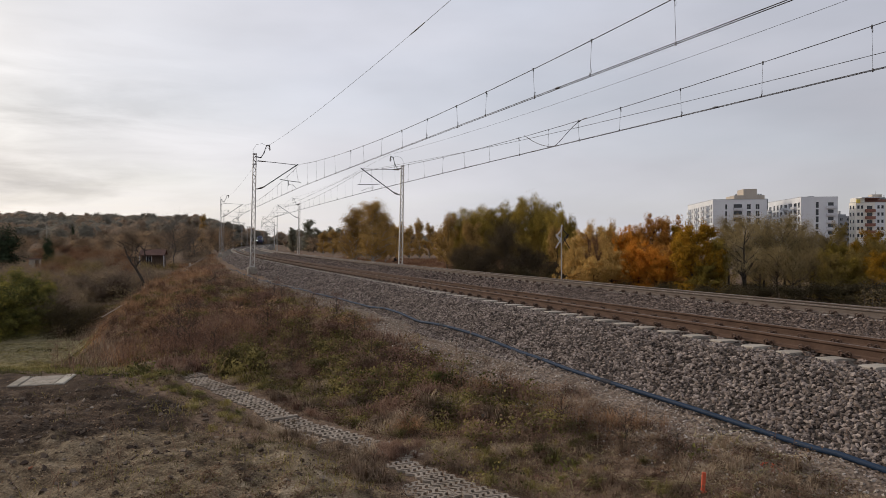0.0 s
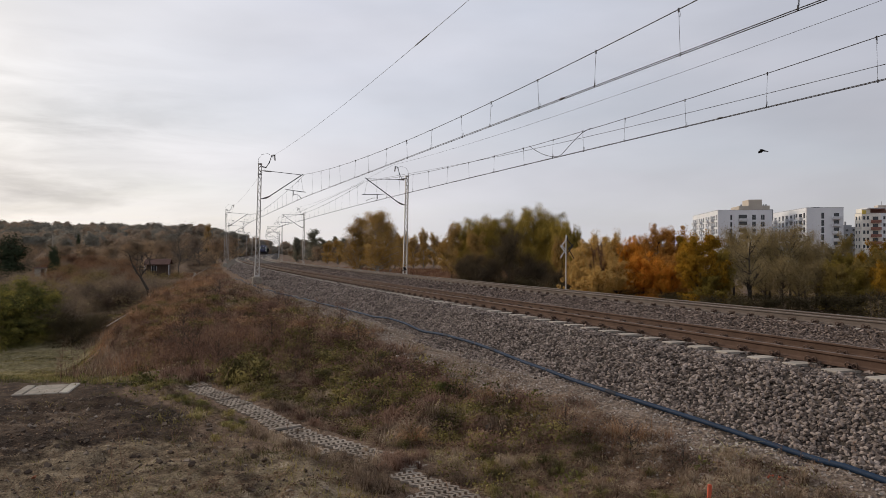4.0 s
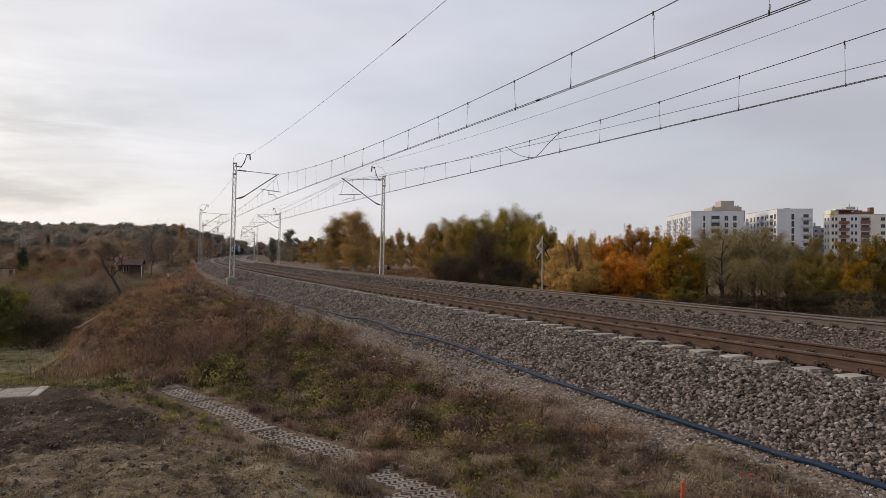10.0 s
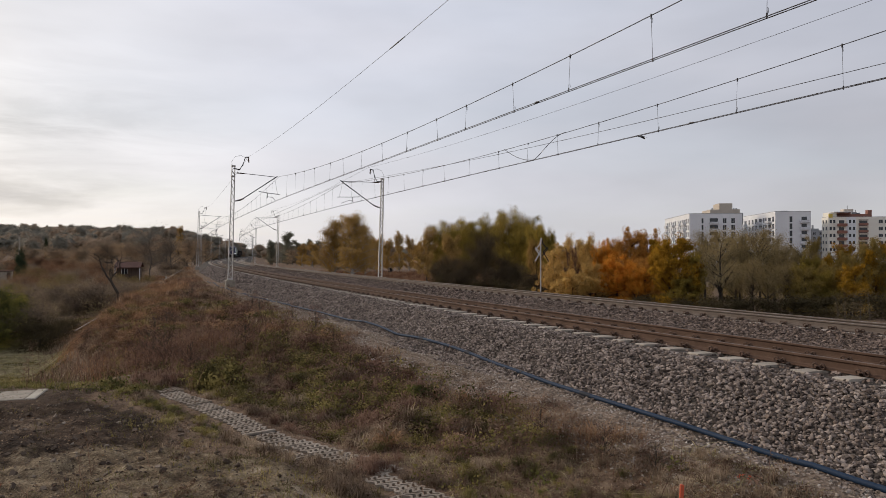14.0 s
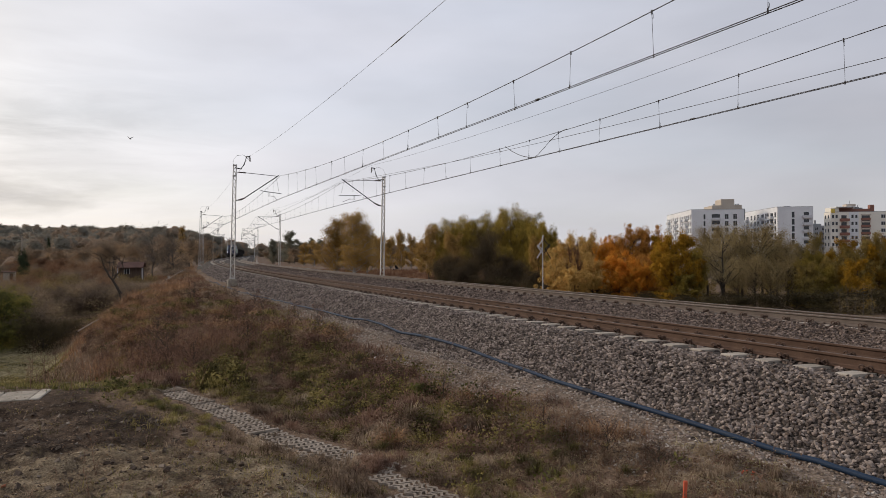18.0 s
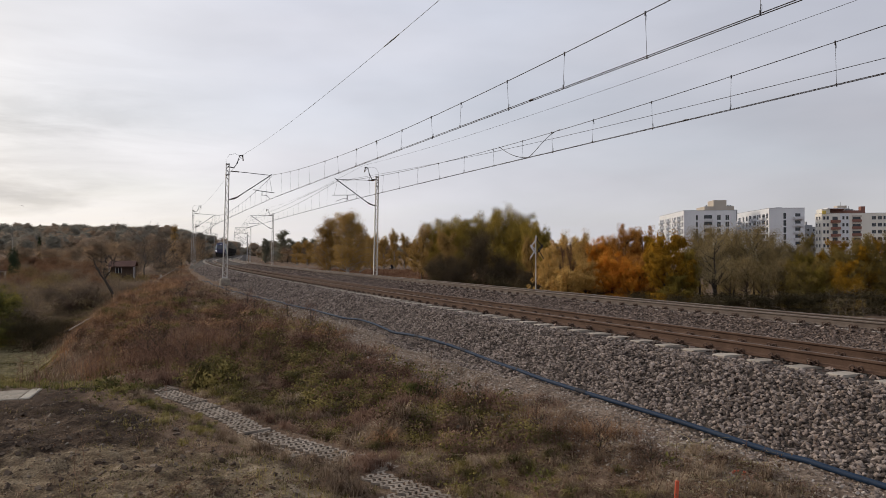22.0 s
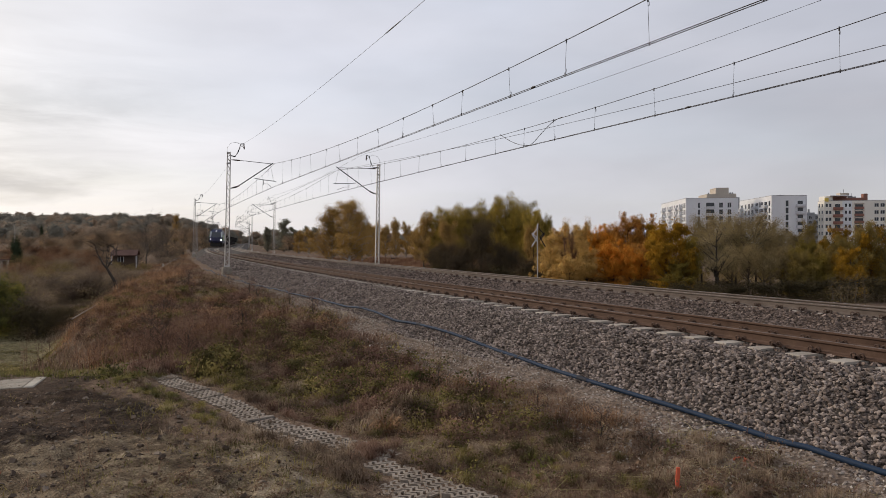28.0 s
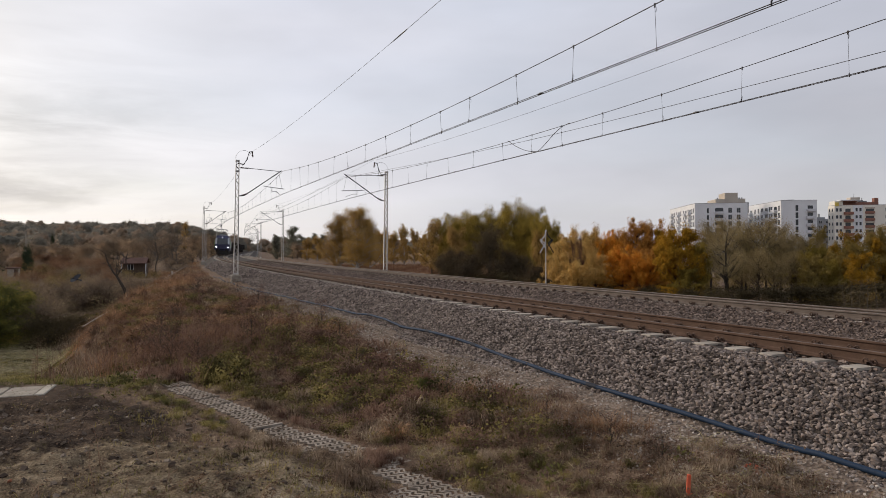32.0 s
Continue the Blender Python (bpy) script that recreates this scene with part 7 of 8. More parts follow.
    red.add(*tufts(rng, Q[::2, 0], Q[::2, 1], 5, 0.06, 0.04, 0.14, 0.003, 1.2))
    # seed heads and dead leaves in clumps, litter on the ground
    x, y = sector(rng, 5200, 4.6, 30, -33, 30)
    k = bank_mask(x, y, 0.6) & (hash_noise(x * 0.9, y * 0.9, 49) > -0.05)
    x, y = x[k], y[k]
    P = []
    for x0, y0 in zip(x, y):
        m = int(rng.uniform(8, 26))
        z0 = float(height(x0, y0))
        sp = rng.uniform(0.05, 0.13)
        P.append(np.stack([rng.normal(x0, sp, m), rng.normal(y0, sp, m), z0 + rng.uniform(0.0, 1, m) * rng.uniform(0.12, 0.38)], -1))
    P = np.concatenate(P)
    litter.add(*leaf_cards(rng, P, 0.035 * np.clip(np.hypot(P[:, 0], P[:, 1]) / 11, 0.8, 2.4)))
    x, y = sector(rng, 9000, 4.3, 14, -37, 34)
    s, o = line_coords(x, y)
    k = (o < -3.0) & (np.abs(channel_distance(x, y)) > 0.2)
    litter.add(*leaf_cards(rng, on_ground(x[k], y[k], -0.012), 0.032, 2.5))
    # olive and yellowing leafy weeds over the bank
    x, y = sector(rng, 2600, 6, 24, -30, 16)
    k = bank_mask(x, y, 0.6) & (hash_noise(x * 0.6, y * 0.6, 50) > 0.02)
    x, y = x[k], y[k]
    P = []
    for x0, y0 in zip(x, y):
        m = int(rng.uniform(14, 40))
        z0 = float(height(x0, y0))
        sp = rng.uniform(0.06, 0.15)
        P.append(np.stack([rng.normal(x0, sp, m), rng.normal(y0, sp, m), z0 + rng.uniform(0.0, 1, m) ** 0.7 * rng.uniform(0.12, 0.36)], -1))
    P = np.concatenate(P)
    olive.add(*leaf_cards(rng, P, 0.045 * np.clip(np.hypot(P[:, 0], P[:, 1]) / 11, 0.8, 2.0)))
    # left of the drain: thin grass, stalks and green fringes on the dirt
    x, y = sector(rng, 9000, 4.2, 12.6, -37, 12)
    d = channel_distance(x, y)
    k = (d < -0.5)
    x, y, d = x[k], y[k], d[k]
    n1 = hash_noise(x * 0.7, y * 0.7, 46)
    k = (rng.random(len(x)) < 0.05 + 0.75 * smooth(-2.0, -0.4, d) + 0.30 * smooth(7.5, 5, y))
    k &= (n1 > -0.28)
    x, y, n1 = x[k], y[k], n1[k]
    k = n1 < 0.02
    dry.add(*tufts(rng, x[k], y[k], 5, 0.06, 0.03, 0.12, 0.0030, 1.3))
    k = (n1 > -0.08) & (rng.random(len(x)) < 0.55)
    olive.add(*tufts(rng, x[k], y[k], 8, 0.06, 0.03, 0.14, 0.0034, 1.0))
    # tufts that fringe the drain and hang over its edge
    t = rng.uniform(0.34, 1.0, 150)
    cx = np.interp(t, np.linspace(0, 1, len(CHANNEL)), CHANNEL[:, 0]) - 0.42 + rng.normal(0, 0.1, 150)
    cy = np.interp(t, np.linspace(0, 1, len(CHANNEL)), CHANNEL[:, 1]) - 0.34 + rng.normal(0, 0.1, 150)
    k = cy < 9.2
    cushions(rng, cx[k], cy[k], (dry, olive, olive, dry), 0.5)
    k = (cy > 9.2) & (channel_distance(cx, cy) < -0.45)
    cushions(rng, cx[k] - 0.1, cy[k] - 0.08, (olive, fringe, olive, dry), 0.3)
    for px, py, n, sc in ((-5.35, 12.35, 9, 0.6), (-5.0, 11.9, 6, 0.45), (-4.25, 10.9, 5, 0.4), (-3.6, 9.9, 8, 0.4), (-1.75, 8.1, 6, 0.5), (-0.85, 7.2, 10, 0.6), (-2.6, 8.9, 8, 0.4)):
        cushions(rng, rng.normal(px, 0.22, n), rng.normal(py, 0.14, n), (dry, olive, fringe, dry), sc)
    # flattened straw over the near bank
    x, y = sector(rng, 9000, 4.5, 11, -36, 34)
    k = bank_mask(x, y) & (hash_noise(x * 0.9, y * 0.9, 86) > -0.2)
    dry.add(*tufts(rng, x[k], y[k], 4, 0.06, 0.02, 0.07, 0.0042, 2.4))
    # bent reddish grass in a mat over the near bank
    x, y = sector(rng, 9000, 4.6, 11.5, -14, 34)
    k = bank_mask(x, y, 0.3) & (hash_noise(x * 1.1, y * 1.1, 87) > -0.12)
    x, y = x[k], y[k]
    k = rng.random(len(x)) < 0.5
    red.add(*tufts(rng, x[k], y[k], 5, 0.05, 0.05, 0.13, 0.0036, 2.0))
    litter.add(*tufts(rng, x[~k], y[~k], 5, 0.05, 0.04, 0.12, 0.0036, 2.2))
    for px, py, sx, sy, n in ((0.8, 10.5, 0.28, 0.16, 40), (0.3, 11.2, 0.25, 0.2, 30), (2.05, 8.5, 0.32, 0.12, 46), (1.3, 9.3, 0.3, 0.15, 16)):
        cx, cy = rng.normal(px, sx, n), rng.normal(py, sy, n)
        rust.add(*tufts(rng, cx[::2], cy[::2], 16, 0.09, 0.12, 0.30, 0.0036, 1.2))
        dry.add(*tufts(rng, cx[1::3], cy[1::3], 14, 0.08, 0.10, 0.26, 0.0036, 1.4))
    x, y = sector(rng, 5000, 4.6, 8.6, -14, 34)
    k = bank_mask(x, y, 0.3) & (hash_noise(x * 0.8, y * 0.8, 89) > -0.1)
    straw.add(*tufts(rng, x[k], y[k], 3, 0.05, 0.03, 0.10, 0.0034, 2.4))
    # long loose straws
    x, y = sector(rng, 260, 4.6, 10.5, -20, 32)
    k = bank_mask(x, y, 0.3)
    straw.add(*tufts(rng, x[k], y[k], 2, 0.05, 0.10, 0.24, 0.0040, 2.6))
    # weeds between the bank and the drain's upper run
    q = rng.uniform(0, 1, 200)
    cx = np.interp(q, np.linspace(0, 1, 4), CHANNEL[5:, 0][:4]) + rng.uniform(0.27, 0.8, 200)
    cy = np.interp(q, np.linspace(0, 1, 4), CHANNEL[5:, 1][:4]) + rng.uniform(0.17, 0.5, 200)
    cushions(rng, cx, cy, (red, dry, olive, litter), 0.42)
    q = rng.uniform(0, 1, 170)
    cx = np.interp(q, np.linspace(0, 1, 4), CHANNEL[5:, 0][:4]) - rng.uniform(0.26, 0.75, 170)
    cy = np.interp(q, np.linspace(0, 1, 4), CHANNEL[5:, 1][:4]) - rng.uniform(0.17, 0.45, 170)
    cushions(rng, cx, cy, (olive, dry, fringe, litter), 0.26)
    # brush that closes the drain's upper end
    cx, cy = rng.normal(-5.05, 0.28, 40), rng.normal(13.2, 0.28, 40)
    cushions(rng, cx, cy, (red, red, dry, olive), 0.7)
    # small tufts in the openings of the slabs
    q = rng.uniform(0.3, 0.93, 46)
    cx = np.interp(q, np.linspace(0, 1, len(CHANNEL)), CHANNEL[:, 0]) + rng.normal(0, 0.12, 46)
    cy = np.interp(q, np.linspace(0, 1, len(CHANNEL)), CHANNEL[:, 1]) + rng.normal(0, 0.10, 46)
    cushions(rng, cx, cy, (litter, dry, olive, red), 0.18)
    # low yellow-green growth behind the manhole
    cx, cy = rng.uniform(-9.6, -5.9, 420), rng.uniform(12.9, 15.6, 420)
    k = (hash_noise(cx * 0.9, cy * 0.9, 88) > -0.12) & (channel_distance(cx, cy) < -0.4)
    fringe.add(*tufts(rng, cx[k], cy[k], 10, 0.10, 0.04, 0.16, 0.006, 1.0))
    green.add(*tufts(rng, cx[k][::2], cy[k][::2], 8, 0.10, 0.03, 0.12, 0.006, 1.1))
    # short grass in patches on the trodden dirt
    for px, py, n in ((-2.2, 7.7, 50), (-1.5, 6.9, 70), (-3.1, 7.1, 50), (-2.5, 6.4, 60), (-1.1, 6.5, 60), (-3.0, 8.7, 50), (-2.3, 8.6, 40), (-3.6, 9.6, 40), (-4.4, 6.3, 40)):
        cx, cy = rng.normal(px, 0.34, n), rng.normal(py, 0.22, n)
        fringe.add(*tufts(rng, cx[::2], cy[::2], 7, 0.05, 0.025, 0.10, 0.0032, 1.1))
        dry.add(*tufts(rng, cx[1::2], cy[1::2], 6, 0.05, 0.02, 0.09, 0.0030, 1.4))
    # tall single dry stalks near the eye
    cx, cy = sector(rng, 70, 4.3, 8.5, -36, 34)
    k = (channel_distance(cx, cy) < -0.3) | (channel_distance(cx, cy) > 0.5)
    weed_stalks(rng, cx[k], cy[k], red, 0.2, 0.5, 0.003)
    cx, cy = sector(rng, 900, 4.3, 7.4, -36, 0)
    k = (channel_distance(cx, cy) < -0.6) & (hash_noise(cx * 1.2, cy * 1.2, 77) > 0.02)
    mounds(rng, cx[k], cy[k], (litter, litter, red, olive), 0.03, 0.09, 0.022, 60)
    # green fringe where the dirt ends, grass on the track beyond
    cx, cy = rng.uniform(-9.5, -3.6, 420), 12.5 + rng.normal(0, 0.22, 420)
    k = channel_distance(cx, cy) < -0.4
    cx, cy = cx[k], cy[k]
    green.add(*tufts(rng, cx[::2], cy[::2], 9, 0.07, 0.04, 0.14, 0.005, 0.7))
    cx, cy = rng.uniform(-9.5, -4.2, 520), 12.9 + np.abs(rng.normal(0, 0.7, 520))
    k = (hash_noise(cx * 1.1, cy * 1.1, 85) > -0.05) & (np.abs(channel_distance(cx, cy)) > 0.4)
    fringe.add(*tufts(rng, cx[k], cy[k], 9, 0.09, 0.03, 0.13, 0.006, 0.9))
    x, y = sector(rng, 15000, 13, 32, -38, -14)
    s, o = line_coords(x, y)
    k = (y > 12.8) & (o + 8.6 < -2.0)
    x, y = x[k], y[k]
    k = hash_noise(x * 0.4, y * 0.4, 47) > -0.2
    olive.add(*tufts(rng, x[k], y[k], 5, 0.12, 0.04, 0.13, 0.007, 0.9))
    x, y = sector(rng, 26000, 12.8, 40, -42, -19)
    k = on_path(x, y) & (hash_noise(x * 0.9, y * 0.9, 78) > -0.3)
    x, y = x[k], y[k]
    k = hash_noise(x * 0.6, y * 0.6, 79) > -0.05
    straw.add(*tufts(rng, x[k], y[k], 4, 0.10, 0.03, 0.10, 0.008, 1.2))
    olive.add(*tufts(rng, x[~k], y[~k], 4, 0.10, 0.03, 0.11, 0.008, 1.2))
    # leafy green weeds in clumps on the bank
    cx, cy = [], []
    for bx_, by_, sp, n in ((-0.9, 12.2, 0.9, 18), (-2.2, 14.0, 1.2, 26), (0.1, 10.4, 0.5, 6), (-0.05, 11.2, 0.14, 30), (-4.2, 17.0, 1.2, 30), (1.6, 7.5, 0.8, 4), (-4.8, 12.4, 0.6, 20)):
        cx.append(rng.normal(bx_, sp, n)); cy.append(rng.normal(by_, sp, n))
    cx, cy = np.concatenate(cx), np.concatenate(cy)
    k = np.abs(channel_distance(cx, cy)) > 0.35
    cx, cy = cx[k], cy[k]
    P = []
    for x0, y0 in zip(cx, cy):
        m = int(rng.uniform(10, 34))
        z0 = float(height(x0, y0))
        P.append(np.stack([rng.normal(x0, 0.07, m), rng.normal(y0, 0.07, m), z0 + rng.uniform(0.02, 0.28, m)], -1))
    green.add(*leaf_cards(rng, np.concatenate(P), 0.05, 0.6))
    stuff("dead_leaves", litter, V_LITTER, "brown dead leaves and seed heads among the weeds", "leaves")
    stuff("dry_grass", dry, V_DRY, "matted dry tan grass on bank and yard", "grass")
    stuff("dead_stalks", red, V_RED, "reddish-brown dead weed stalks on the bank", "weeds")
    stuff("rusty_brush", rust, V_RUST, "tall rust-brown dry brush on the bank's brow", "brush")
    stuff("path_grass", straw, V_STRAW, "short trodden olive and straw grass on the path", "grass")
    stuff("feathery_brush", feather, V_FEATHER, "feathery orange-brown brush beside the old pipe", "brush")
    stuff("olive_grass", olive, V_OLIVE, "olive autumn grass in patches", "grass")
    stuff("yellow_green_grass", fringe, V_FRINGE, "yellow-green grass fringe where the dirt ends", "grass")
    stuff("green_weeds", green, V_GREEN, "low green leafy weeds", "weeds")
    # meadow beyond the tracks
    md = Soup()
    x, y = sector(rng, 7000, 40, 140, -12, 12)
    s, o = line_coords(x, y)
    k = (o > 10.5)
    md.add(*tufts(rng, x[k], y[k], 5, 0.45, 0.2, 0.7, 0.04, 0.5))
    stuff("meadow_grass", md, V_MEADOW, "tall rust-coloured dry meadow grass", "grass")


plant_weeds()


def weed_bushes():
    """Woody dead weeds that stand above the rest of the bank."""
    rng = random.Random(31)
    wb = make_tree("weed_bush", "bare twiggy dead weed bush on the bank", "bush", V_RED, 0.9, 0.45, 500, 0.035, 91, 26, 0.34, low=0.0, r0=0.012)
    first = True
    spots = [(-6.0, 16.0, 1.2), (-5.2, 15.4, 1.0), (-6.9, 17.6, 1.3), (-4.4, 17.0, 0.9), (-7.6, 19.5, 1.2), (-3.0, 13.4, 0.7), (-4.2, 22.0, 0.9), (-3.2, 20.4, 0.9), (-1.4, 13.2, 0.7), (0.3, 11.0, 0.55), (0.9, 10.2, 0.5), (-8.4, 22.5, 1.2), (-9.2, 25.0, 1.1), (-6.2, 26.0, 1.0), (2.1, 7.8, 0.55), (2.5, 7.2, 0.5), (1.5, 8.6, 0.5), (-10.6, 31.0, 1.2), (-7.2, 29.0, 1.0), (-12.8, 38.0, 1.3), (-0.6, 12.0, 0.6), (-2.2, 16.8, 0.8), (-9.5, 34, 1.1), (-5.6, 20.5, 1.0)]
    for x, y, sc in spots:
        m = Matrix.Translation((x, y, float(height(x, y)) - 0.03)) @ Matrix.Rotation(rng.uniform(0, 6), 4, "Z") @ Matrix.Scale(sc, 4)
        if first:
            wb.matrix_basis, first = m, False
        else:
            c = copy_thing(wb, pose(0, 0, 0))
            c.matrix_basis = m


weed_bushes()


def weed_clumps():
    """Leafy and seedy clumps that stand as cushions over the bank."""
    rng = random.Random(47)
    kinds = (("olive_weed", "olive-green leafy weed clump on the bank", V_OLIVE, 0.45, 0.36, 1500, 0.040, 92),
             ("dock_weed", "red-brown seedy weed clump on the bank", V_RED, 0.50, 0.38, 1700, 0.034, 93),
             ("rusty_weed", "rust-orange dry weed clump on the bank", V_RUST, 0.50, 0.40, 1700, 0.036, 94),
             ("tan_weed", "tan dead-leaved weed clump on the bank", V_LITTER, 0.42, 0.40, 1300, 0.038, 95))
    first = {}
    placed = 0
    for i in range(1500):
        r, a = math.sqrt(rng.uniform(8.4 ** 2, 36 ** 2)), radians(rng.uniform(-31, 12))
        x, y = r * math.sin(a), r * math.cos(a)
        s, o = (float(v) for v in line_coords(x, y))
        d = float(channel_distance(np.array(x), np.array(y)))
        if not (-9.3 < o < -4.1) or (d < 0.75 and y < 16) or placed >= 230:
            continue
        n = float(hash_noise(np.array(x * 0.4), np.array(y * 0.4), 96)) + rng.uniform(-0.18, 0.18)
        k = 0 if n < -0.02 else 3 if n < 0.08 else 1 if n < 0.22 or y < 17 else 2
        if rng.random() < 0.35:
            k = rng.choice((0, 0, 1))
        sc = rng.uniform(0.55, 1.25) * (0.75 if r < 13 else 1.1)
        if y < 11.2 and x > -1.0:
            if rng.random() < 0.6 or math.hypot(x - 0.6, y - 8.8) < 0.75:
                continue
            k, sc = rng.choice((1, 3)), sc * 0.6
        m = Matrix.Translation((x, y, float(height(x, y)) - 0.05)) @ Matrix.Rotation(rng.uniform(0, 6.28), 4, "Z") @ Matrix.Diagonal((sc * rng.uniform(0.9, 1.4), sc, sc * rng.uniform(0.6, 1.1), 1))
        if k not in first:
            nm, lab, mat, H, sp, lv, sz, seed = kinds[k]
            first[k] = c = make_tree(nm, lab, "weed", mat, H, sp, lv, sz, seed, 20, 0.30, low=0.0, r0=0.008, group="weed clumps on the bank")
        else:
            c = copy_thing(first[k], pose(0, 0, 0))
        c.matrix_basis = m
        placed += 1


weed_clumps()


def yard_stones():
    """Clods and stones on the dirt, pebbles on the gravel path."""
    rng = np.random.default_rng(55)
    so = Soup()
    x, y = sector(rng, 5200, 4.4, 12.4, -38, 5)
    k = channel_distance(x, y) < -0.7
    P = on_ground(x[k], y[k], 0.0)
    so.add(*stone_cloud(rng, P, rng.uniform(0.005, 0.015, len(P)) * rng.choice([0.6, 0.7, 0.8, 0.9, 1.0, 1.0, 1.3, 2.6], len(P))))
    stuff("clods", so, M_clod, "brown clods and small stones on the dirt", "stones", False)
    so = Soup()
    s, o = rng.uniform(-15, 22, 14000), rng.uniform(-3.8, -2.0, 14000)
    P = along(s, o, 0 * s)
    P[:, 2] = height(P[:, 0], P[:, 1]) + 0.004
    so.add(*stone_cloud(rng, P, rng.uniform(0.005, 0.019, len(P))))
    stuff("path_gravel", so, M_pebble, "pale broken gravel along the duct", "gravel", False)


M_pebble = surface("pebble", [(0.2, (0.13, 0.10, 0.078)), (0.5, (0.27, 0.225, 0.18)), (0.8, (0.46, 0.41, 0.36))], 4, 60, 0.9, relief=0.3, island=0.7)
yard_stones()
# ---- train ----
M_loco = surface("loco_dark_blue", [(0.2, (0.018, 0.019, 0.052)), (0.8, (0.040, 0.042, 0.105))], 1, 12, 0.45, spec=0.5, relief=0.05)
M_locow = plain("loco_silver", (0.42, 0.45, 0.46), 0.5)
M_locog = plain("loco_green", (0.20, 0.36, 0.07), 0.5)
M_screen = plain("windscreen_glass", (0.05, 0.055, 0.065), 0.15, 0.0, 0.6)
M_lamp = plain("headlight", (1.0, 0.97, 0.90), 0.3, glow=9.0)
M_lamp_dim = plain("top_light", (1.0, 0.97, 0.92), 0.3, glow=1.0)
M_coalwagon = surface("wagon_steel", [(0.2, (0.014, 0.012, 0.012)), (0.8, (0.045, 0.038, 0.034))], 1.2, 14, 0.8, relief=0.2, dist=0.02)
M_coal = surface("coal", [(0.2, (0.006, 0.006, 0.006)), (0.8, (0.03, 0.03, 0.03))], 3, 9, 0.7, relief=0.8, dist=0.1)
M_iron = surface("bogie_iron", [(0.2, (0.012, 0.011, 0.010)), (0.8, (0.04, 0.034, 0.03))], 2, 30, 0.7)


def wheel_mesh():
    so = Soup()
    so.tube([(-0.07, 0, 0), (-0.04, 0, 0), (0.05, 0, 0), (0.07, 0, 0)], [0.44, 0.49, 0.46, 0.3], 18)
    return so.mesh("wheel", M_iron)


WHEEL = wheel_mesh()


def bogie(ob, y):
    """A bogie with its two wheel sets, under a vehicle."""
    bm = bmesh.new()
    for x in (-1.0, 1.0):
        box(bm, x - 0.09, x + 0.09, y - 1.5, y + 1.5, 0.42, 0.66, bevel=0.03)
    box(bm, -1.0, 1.0, y - 0.25, y + 0.25, 0.45, 0.72, bevel=0.03)
    b = part("bogie", bm_mesh("bogie", bm, M_iron), ob)
    for dy in (-0.95, 0.95):
        for sx in (-0.75, 0.75):
            part("wheel", WHEEL, b, m=Matrix.Translation((sx, y + dy, 0.46)))


